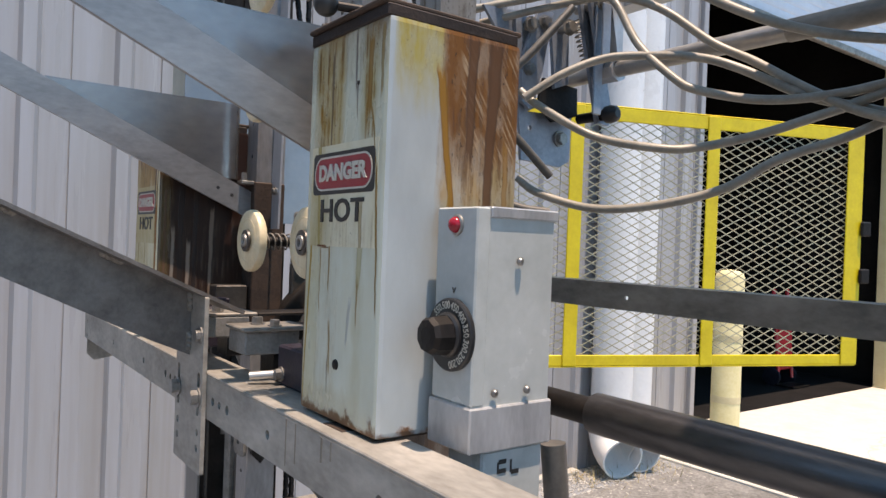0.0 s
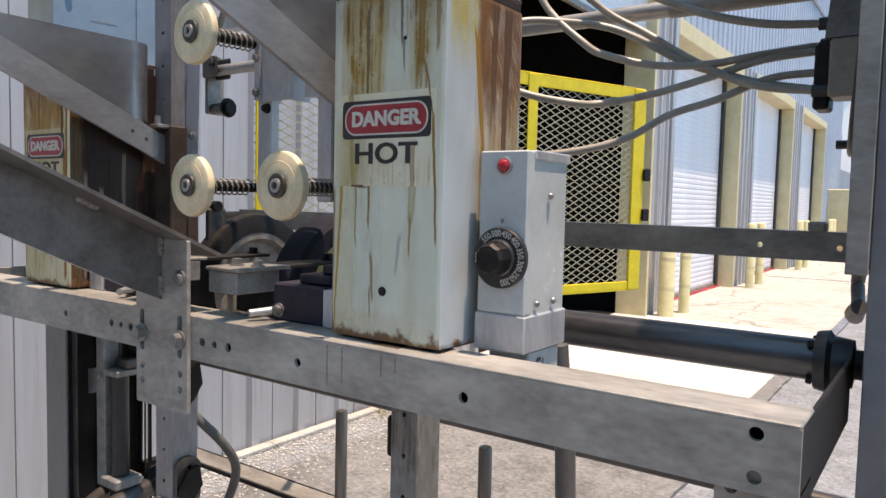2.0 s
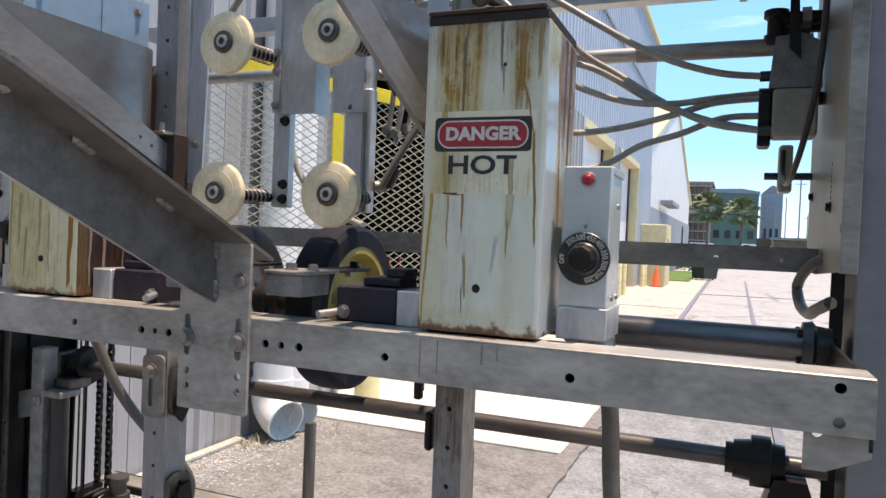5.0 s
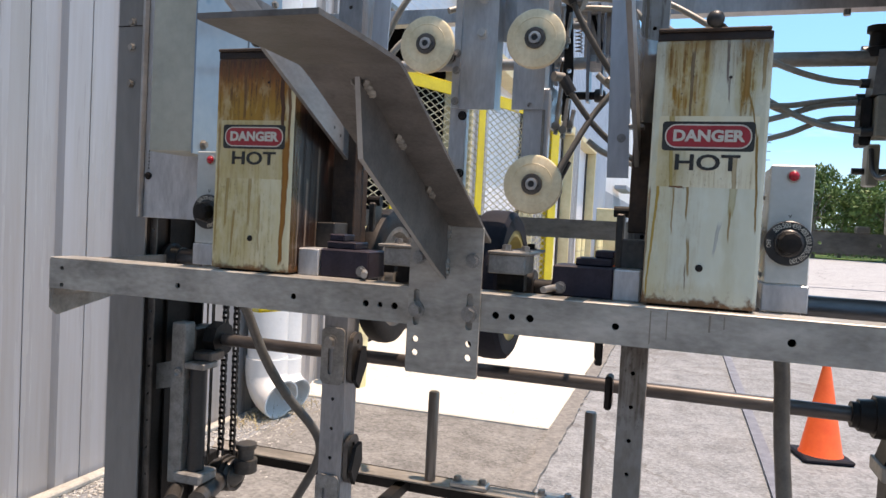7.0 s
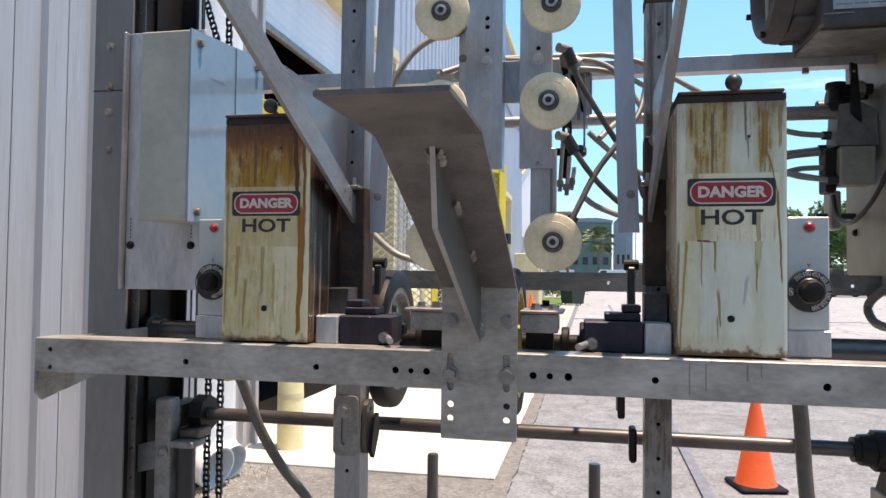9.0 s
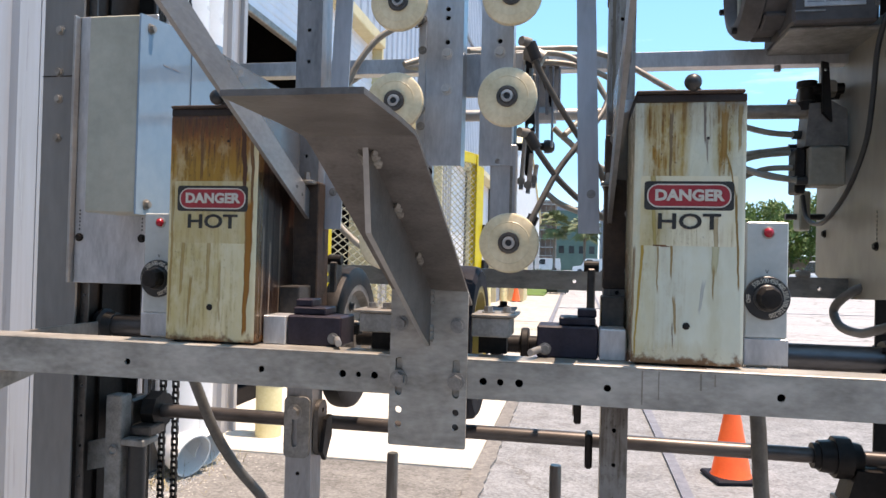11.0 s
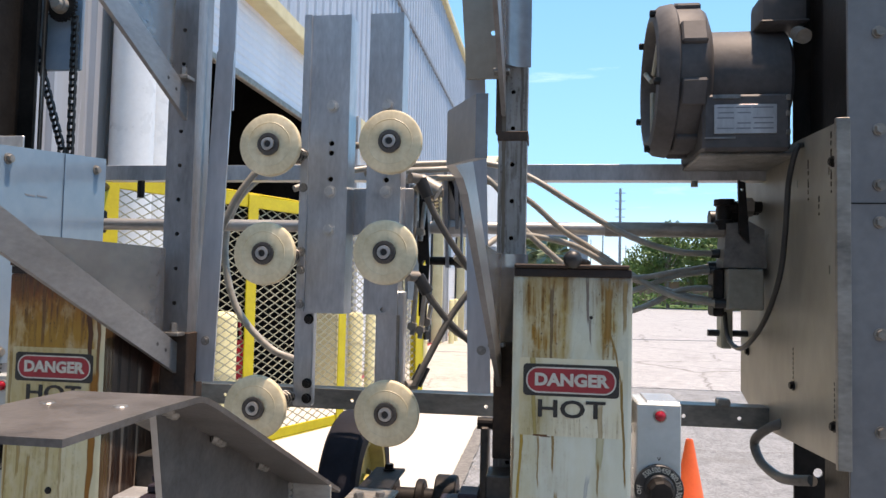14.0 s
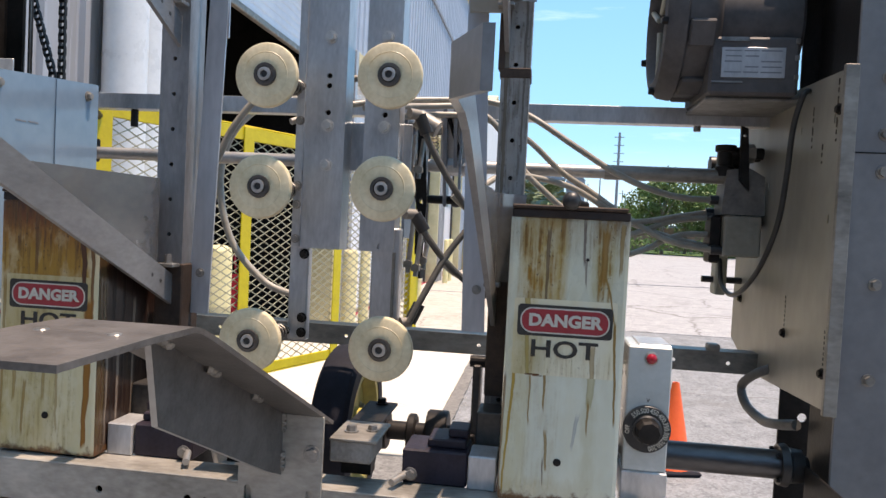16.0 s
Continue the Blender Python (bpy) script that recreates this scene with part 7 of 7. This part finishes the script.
part("sheet", plate([(0.462, 1.455), (0.80, 1.44), (0.932, 1.482), (0.932, 1.906), (0.462, 1.888)], holes, 0.003, side(-0.1535)), PANEL, pn)
part("edge", box(-0.162, -0.1455, 0.452, 0.4598, 1.452, 1.89, 0.0006), STEEL_DULL, pn, "worn bent edge")
for y, z in ((0.485, 1.50), (0.640, 1.531), (0.485, 1.84), (0.88, 1.56)):
    bolt((-0.1535, y, z), pn, 0.0055, 0.004, (-1, 0, 0), STEEL_DARK)
for y, z in ((0.640, 1.531), (0.485, 1.50)):
    for k in range(7):
        part("slot_mark", box(-0.1541, -0.1533, y - 0.001, y + 0.001, z + 0.010 + 0.007 * k, z + 0.0142 + 0.007 * k), BLACK, pn)
for y_, z_, n_ in ((0.575, 1.80, 7), (0.492, 1.80, 9), (0.535, 1.775, 3)):
    for k in range(n_):
        part("rust_mark", box(-0.1541, -0.1533, y_ - 0.0016 + 0.001 * (k % 2), y_ + 0.0016, z_ + 0.009 * k, z_ + 0.009 * k + 0.0035 + 0.0025 * (k % 3)), RUST, pn)
ml = thing("motor", (-0.25, 0.70, 1.888), "grey electric motor with a ribbed fan cover", "motor")
FX, FY, FZ = -0.357, 0.715, 2.012
part("fan_cover", lathe((FX, FY, FZ), (1, 0, 0), [(0.055, 0.0), (0.055, 0.040), (0.048, 0.086), (0.006, 0.092), (0.0, 0.098), (0.002, 0.112), (0.012, 0.121), (0.030, 0.124), (0.034, 0.118), (0.070, 0.118), (0.078, 0.112), (0.084, 0.098), (0.086, 0.0)], 56), MOTOR, ml, smooth=True)
part("fan_hub", lathe((FX, FY, FZ), (1, 0, 0), [(0.030, 0.0), (0.030, 0.020), (0.034, 0.026), (0.056, 0.028)], 24), BLACK, ml, "dark fan hub", smooth=True)
for k in range(6):
    a = radians(60 * k + 10)
    part("fan_blade", box(-0.010, 0.010, -0.0012, 0.0012, 0.024, 0.082), MOTOR, ml).matrix_local = Matrix.Translation(Vector((FX + 0.042, FY, FZ)) - ORIGIN[ml.name]) @ Matrix.Rotation(a, 4, "X") @ Matrix.Rotation(radians(28), 4, "Z") @ Matrix.Translation(ORIGIN[ml.name])
for k in range(3):
    a = radians(120 * k + 25)
    part("spoke", rod((FX + 0.008, FY + 0.018 * math.cos(a), FZ + 0.018 * math.sin(a)), (FX + 0.008, FY + 0.093 * math.cos(a), FZ + 0.093 * math.sin(a)), 0.0045, 8), BEIGE, ml)
for k in range(8):
    a = radians(45 * k + 22)
    lug = box(FX + 0.034, FX + 0.072, -0.020, 0.020, 0.112, 0.1245, 0.003)
    bmesh.ops.transform(lug, matrix=Matrix.Translation((0, FY, FZ)) @ Matrix.Rotation(a, 4, "X"), verts=lug.verts)
    part("cover_lug", lug, MOTOR, ml)
for k in range(5):
    a = radians(72 * k + 50)
    bolt((FX + 0.004, FY + 0.112 * math.cos(a), FZ + 0.112 * math.sin(a)), ml, 0.006, 0.008, (-1, 0, 0), STEEL_DARK, False)
part("housing", lathe((-0.278, 0.715, 2.002), (1, 0, 0), [(0, 0), (0, 0.086), (0.006, 0.088), (0.12, 0.088), (0.125, 0.084), (0.13, 0)], 44), MOTOR, ml, smooth=True)
part("foot", box(-0.290, -0.1645, 0.612, 0.79, 1.8797, 1.9645, 0.004), MOTOR, ml)
npl = part("nameplate", box(-0.274, -0.185, 0.6095, 0.6118, 1.904, 1.948, 0.0005), GALV, ml, "pale rating plate")
for r_ in range(5):
    for c_, (pa_, pb_) in enumerate(((-0.270, -0.246), (-0.243, -0.222), (-0.219, -0.190))):
        if (r_ + c_) % 4 != 3:
            part("print_bar", box(pa_ + 0.002 * (r_ % 2), pb_, 0.6090, 0.6094, 1.942 - 0.0078 * r_, 1.944 - 0.0078 * r_), GREY_PAINT, npl)
part("slot_plate", box(-0.276, -0.236, 0.6095, 0.612, 1.957, 1.963), ZINC, ml)
part("slot_plate", box(-0.287, -0.243, 0.6098, 0.612, 1.8965, 1.899), ZINC, ml)
for zz_ in (1.958, 1.934, 1.906):
    part("clip", box(-0.172, -0.1655, 0.6092, 0.612, zz_ - 0.004, zz_ + 0.004, 0.001), ZINC, ml)
part("terminal_box", box(-0.20, -0.135, 0.63, 0.70, 2.075, 2.125, 0.010, None, 2), MOTOR, ml, smooth=True)
part("terminal_lid", box(-0.203, -0.132, 0.627, 0.703, 2.078, 2.082, 0.002), MOTOR, ml)
part("gland", rod((-0.150, 0.63, 2.06), (-0.150, 0.60, 2.045), 0.011, 14), STEEL_DULL, ml, smooth=True)
part("base_plate", box(-0.290, -0.1455, 0.63, 0.80, 1.8735, 1.8795, 0.002), GALV_WORN, ml)
gearbox = thing("gear_housing", (-0.10, 0.66, 1.9), "dark gear housing beside the motor", "gearbox")
part("body", box(-0.1245, -0.066, 0.56, 0.655, 1.90, 2.40, 0.006), STEEL_DARK, gearbox)
CAST_PALE = material("grimy_cast_alloy", (0.10, 0.095, 0.088), (0.22, 0.21, 0.195), 22, 0.5, 0.3, 0.4)
BEIGE_DULL = material("grimy_beige", (0.20, 0.185, 0.15), (0.34, 0.32, 0.265), 14, 0.5, 0, 0.3)
mf = thing("valve_manifold", (-0.18, 0.8, 1.6), "grimy air valve manifold with hose fittings", "manifold")
part("block", box(-0.198, -0.165, 0.775, 0.815, 1.655, 1.725, 0.006), STEEL_DARK, mf)
part("stand_off", rod((-0.2, 0.80, 1.70), (-0.1535, 0.80, 1.70), 0.010, 12), STEEL_DARK, mf)
part("stand_off", rod((-0.2, 0.82, 1.815), (-0.1535, 0.82, 1.815), 0.012, 12), STEEL_DARK, mf)
part("cover", plate([(-0.228, 1.708), (-0.158, 1.708), (-0.162, 1.772), (-0.186, 1.786), (-0.222, 1.782)], [], 0.055, front(0.752)), CAST_PALE, mf, "pale cast cover")
part("body", box(-0.222, -0.163, 0.748, 0.80, 1.638, 1.7065, 0.003), BEIGE_DULL, mf, "grey-beige valve body")
part("side_block", box(-0.240, -0.2222, 0.765, 0.81, 1.626, 1.706, 0.003), STEEL_DARK, mf)
part("lever", plate([(-0.204, 1.765), (-0.188, 1.748), (-0.195, 1.850), (-0.206, 1.854)], [circle(-0.200, 1.838, 0.0025)], 0.008, front(0.742)), STEEL_DARK, mf)
part("cap_fitting", lathe((-0.222, 0.770, 1.772), (0, 0, 1), [(0, 0.0), (0, 0.016), (0.016, 0.016), (0.018, 0.012), (0.040, 0.012), (0.042, 0.017), (0.052, 0.017), (0.054, 0)], 18), STEEL_DARK, mf, smooth=True)
part("elbow_fitting", rod((-0.222, 0.770, 1.812), (-0.162, 0.772, 1.812), 0.010, 14), STEEL_DARK, mf, smooth=True)
part("nut", rod((-0.188, 0.772, 1.812), (-0.176, 0.772, 1.812), 0.016, 6), STEEL_DULL, mf)
part("solenoid", rod((-0.222, 0.815, 1.805), (-0.175, 0.815, 1.805), 0.019, 20), BLACK, mf, smooth=True)
part("solenoid", rod((-0.225, 0.87, 1.80), (-0.165, 0.87, 1.80), 0.016, 20), BLACK, mf, smooth=True)
part("drain", box(-0.205, -0.185, 0.86, 0.90, 1.565, 1.64, 0.003), BEIGE, mf)
part("drain_pin", rod((-0.225, 0.88, 1.592), (-0.155, 0.88, 1.592), 0.006, 12), BLACK, mf)
FITS = ((0.787, 1.733), (0.81, 1.712), (0.80, 1.703), (0.785, 1.674), (0.761, 1.648), (0.785, 1.652))
for fy, fz in FITS:
    part("fitting", rod((-0.240, fy, fz), (-0.196, fy, fz), 0.0080, 12), BLACK, mf, smooth=True)


# ---- hoses ----
def hose(pts, r, mat, label, cat="hose"):
    bm = tube(pts, r, 10, 8)
    return solid("hose", bm, mat, label, cat, "air hoses", smooth=True, base=pts[0])


hose([(-0.235, 0.787, FITS[0][1]), (-0.293, 0.755, 1.733), (-0.352, 0.73, 1.745), (-0.41, 0.71, 1.768), (-0.473, 0.70, 1.805), (-0.554, 0.71, 1.856), (-0.622, 0.71, 1.877), (-0.68, 0.70, 1.876), (-0.76, 0.66, 1.866), (-0.84, 0.60, 1.845), (-0.90, 0.54, 1.81)], 0.0052, HOSE_TAN, "tan air hose looping over the back rail")
hose([(-0.235, FITS[1][0], FITS[1][1]), (-0.301, 0.775, 1.70), (-0.36, 0.75, 1.689), (-0.423, 0.725, 1.689), (-0.485, 0.70, 1.705), (-0.511, 0.69, 1.722), (-0.562, 0.69, 1.770), (-0.603, 0.69, 1.833), (-0.65, 0.69, 1.862), (-0.72, 0.66, 1.858), (-0.80, 0.58, 1.84)], 0.0050, HOSE_TAN, "tan air hose dipping below the back rail")
hose([(-0.235, FITS[2][0], FITS[2][1]), (-0.301, 0.775, 1.693), (-0.359, 0.75, 1.672), (-0.422, 0.725, 1.652), (-0.482, 0.70, 1.640), (-0.515, 0.67, 1.639), (-0.583, 0.64, 1.656), (-0.635, 0.60, 1.693), (-0.658, 0.59, 1.713)], 0.0050, HOSE_TAN, "tan air hose sagging across to the rollers")
hose([(-0.235, FITS[3][0], FITS[3][1]), (-0.291, 0.775, 1.669), (-0.348, 0.75, 1.643), (-0.401, 0.725, 1.623), (-0.449, 0.70, 1.592), (-0.512, 0.67, 1.574), (-0.579, 0.64, 1.570), (-0.64, 0.61, 1.588), (-0.668, 0.60, 1.607)], 0.0050, HOSE_TAN, "tan air hose sagging across to the rollers")
hose([(-0.235, FITS[4][0], FITS[4][1]), (-0.29, 0.755, 1.655), (-0.335, 0.75, 1.67), (-0.388, 0.75, 1.70), (-0.447, 0.75, 1.739), (-0.495, 0.74, 1.768), (-0.555, 0.72, 1.818), (-0.62, 0.71, 1.846), (-0.69, 0.69, 1.850), (-0.78, 0.62, 1.83)], 0.0050, HOSE_TAN, "tan air hose crossing the others")
hose([(-0.235, FITS[5][0], FITS[5][1]), (-0.292, 0.775, 1.662), (-0.335, 0.766, 1.674), (-0.389, 0.75, 1.693), (-0.449, 0.725, 1.727), (-0.490, 0.71, 1.744), (-0.545, 0.69, 1.753), (-0.585, 0.66, 1.752), (-0.613, 0.62, 1.732), (-0.64, 0.58, 1.70)], 0.0050, HOSE_TAN, "tan air hose arching just above the tank lid")
hose([(-0.898, 0.68, 1.844), (-0.98, 0.82, 1.885), (-1.105, 0.999, 1.923), (-1.195, 0.999, 1.851), (-1.224, 0.999, 1.741), (-1.195, 0.999, 1.614), (-1.117, 0.999, 1.527), (-1.05, 1.0, 1.50), (-1.015, 0.99, 1.49)], 0.0078, HOSE_TAN, "tan hose curving round the nylon rollers")
hose([(-0.79, 0.50, 1.868), (-0.86, 0.485, 1.862), (-0.915, 0.47, 1.838), (-0.95, 0.46, 1.795), (-0.975, 0.455, 1.74)], 0.0050, HOSE_TAN, "second tan hose looping beside the upper roller")
hose([(-0.690, 0.45, 1.812), (-0.676, 0.46, 1.775), (-0.65, 0.47, 1.73), (-0.62, 0.49, 1.685), (-0.59, 0.52, 1.645), (-0.57, 0.56, 1.60)], 0.0046, HOSE_GREY, "dark hose crossing behind the strap")
hose([(-0.688, 0.45, 1.676), (-0.672, 0.455, 1.650), (-0.645, 0.47, 1.615), (-0.612, 0.49, 1.585), (-0.58, 0.52, 1.565), (-0.56, 0.55, 1.56)], 0.0046, HOSE_GREY, "dark hose crossing behind the strap")
for fx, fz, gx, gz in ((-0.690, 1.812, -0.680, 1.788), (-0.690, 1.680, -0.677, 1.658), (-0.690, 1.535, -0.679, 1.56)):
    fo = thing("hose_fitting", (fx, 0.452, fz), "black push-in hose fitting", "fitting", "hose fittings")
    part("body", rod((fx, 0.452, fz), (gx, 0.456, gz), 0.0085, 14), BLACK, fo, smooth=True)
    part("stub", rod((fx, 0.452, fz), (fx - 0.012, 0.44, fz), 0.007, 12), STEEL_DULL, fo, smooth=True)
hose([(-0.690, 0.44, 1.535), (-0.672, 0.45, 1.575), (-0.645, 0.47, 1.63), (-0.61, 0.49, 1.68), (-0.58, 0.53, 1.73), (-0.565, 0.58, 1.79)], 0.0046, HOSE_GREY, "dark hose crossing behind the strap")
hose([(-0.150, 0.60, 1.885), (-0.166, 0.585, 1.875), (-0.172, 0.60, 1.83), (-0.172, 0.615, 1.76), (-0.176, 0.63, 1.69), (-0.185, 0.68, 1.62), (-0.195, 0.76, 1.575), (-0.20, 0.83, 1.585), (-0.20, 0.86, 1.63)], 0.0042, BLACK, "black cable hanging from the motor", "cable")
hose([(-0.150, 0.70, 1.465), (-0.168, 0.715, 1.452), (-0.178, 0.75, 1.425), (-0.175, 0.73, 1.398), (-0.170, 0.66, 1.392), (-0.168, 0.60, 1.402), (-0.158, 0.55, 1.415)], 0.0075, HOSE_GREY, "short grey flexible conduit by the bearing", "conduit")
hose([(-1.235, 0.45, 1.35), (-1.217, 0.47, 1.292), (-1.194, 0.50, 1.204), (-1.172, 0.54, 1.134), (-1.143, 0.60, 1.055), (-1.148, 0.63, 0.997), (-1.191, 0.64, 0.915), (-1.24, 0.64, 0.84)], 0.0085, HOSE_GREY, "grey flexible hose hanging below the crossbar")
hose([(-0.388, 0.395, 1.372), (-0.385, 0.398, 1.33), (-0.380, 0.40, 1.28), (-0.376, 0.40, 1.21), (-0.366, 0.405, 1.12), (-0.35, 0.42, 1.02), (-0.33, 0.45, 0.95)], 0.0098, HOSE_GREY, "grey flexible hose hanging below the crossbar")


# ---- yellow mesh guard behind the machine ----
GA, GB = Vector((-1.190, 1.815, 0)), Vector((-0.997, 2.300, 0))
GD = (GB - GA).normalized()
GN = Vector((GD.y, -GD.x, 0))
guard_m = Matrix((( GD.x, 0, GN.x, GA.x), (GD.y, 0, GN.y, GA.y), (0, 1, 0, 0), (0, 0, 0, 1)))
guard = thing("mesh_guard", GA + Vector((0, 0, 1.2)), "safety-yellow guard frame with expanded metal mesh", "guard")


def gbox(s0, s1, z0, z1, n0, n1, bev=0.002):
    bm = box(s0, s1, z0, z1, n0, n1, bev)
    bmesh.ops.transform(bm, matrix=guard_m, verts=bm.verts)
    return bm


S0, S1, GZ0, GZ1 = -0.90, 0.500, 1.205, 1.915
part("top_rail", gbox(S0, S1, GZ1 - 0.004, GZ1, -0.045, 0.012), YELLOW, guard)
part("top_lip", gbox(S0, S1, GZ1 - 0.042, GZ1 - 0.0042, 0.008, 0.012), YELLOW, guard)
part("bottom_rail", gbox(S0, S1, GZ0, GZ0 + 0.004, -0.045, 0.012), YELLOW, guard)
part("bottom_lip", gbox(S0, S1, GZ0 + 0.0042, GZ0 + 0.034, 0.008, 0.012), YELLOW, guard)
for a, b in ((S0, S0 + 0.045), (-0.452, -0.412), (-0.035, 0.005), (0.442, S1)):
    part("post", gbox(a, b, GZ0 + 0.0044, GZ1 - 0.0044, 0.0122, 0.016), YELLOW, guard)
part("post_flange", gbox(S1 - 0.004, S1, GZ0 + 0.005, GZ1 - 0.005, -0.045, 0.0075), YELLOW, guard)
for z in (1.615, 1.474):
    part("latch", gbox(S1 - 0.01, S1 + 0.025, z - 0.022, z + 0.022, 0.0165, 0.028, 0.004), STEEL_DARK, guard)
mesh_bm = bmesh.new()
LW, SW = 0.046, 0.0235
ns, nz = int((S1 - S0) / LW) + 1, int((GZ1 - GZ0) / SW) + 1


def strand(p, q):
    d = (q - p)
    n = Vector((-d.y, d.x, 0)).normalized() * 0.0012
    vs = [mesh_bm.verts.new(v) for v in (p - n, q - n, q + n, p + n)]
    mesh_bm.faces.new(vs)


for i in range(ns):
    for j in range(nz):
        s, z = S0 + i * LW, GZ0 + j * SW
        c = [Vector((s, z + SW / 2, 0)), Vector((s + LW / 2, z + SW, 0)), Vector((s + LW, z + SW / 2, 0)), Vector((s + LW / 2, z, 0))]
        for k in range(4):
            p, q = c[k], c[(k + 1) % 4]
            if max(p.x, q.x) < S1 - 0.002 and max(p.y, q.y) < GZ1 - 0.004 and min(p.y, q.y) > GZ0 + 0.004:
                strand(p, q)
r_ = bmesh.ops.extrude_face_region(mesh_bm, geom=mesh_bm.faces[:])
bmesh.ops.translate(mesh_bm, vec=(0, 0, 0.0025), verts=[v for v in r_["geom"] if isinstance(v, bmesh.types.BMVert)])
bmesh.ops.translate(mesh_bm, vec=(0, 0, 0.003), verts=mesh_bm.verts)
bmesh.ops.transform(mesh_bm, matrix=guard_m, verts=mesh_bm.verts)
part("mesh", mesh_bm, material("mesh_strands", (0.30, 0.28, 0.19), (0.46, 0.43, 0.30), 30, 0.5, 0.1), guard, "expanded metal mesh")
e0 = GA + GD * (S0 + 0.02)
for z_ in (1.872, 1.46):
    part("hinge_arm", rod((e0.x, e0.y, z_), (-1.424, 0.80, z_), 0.010, 10), STEEL_DARK, guard, "dark strut to the machine's rear rail")
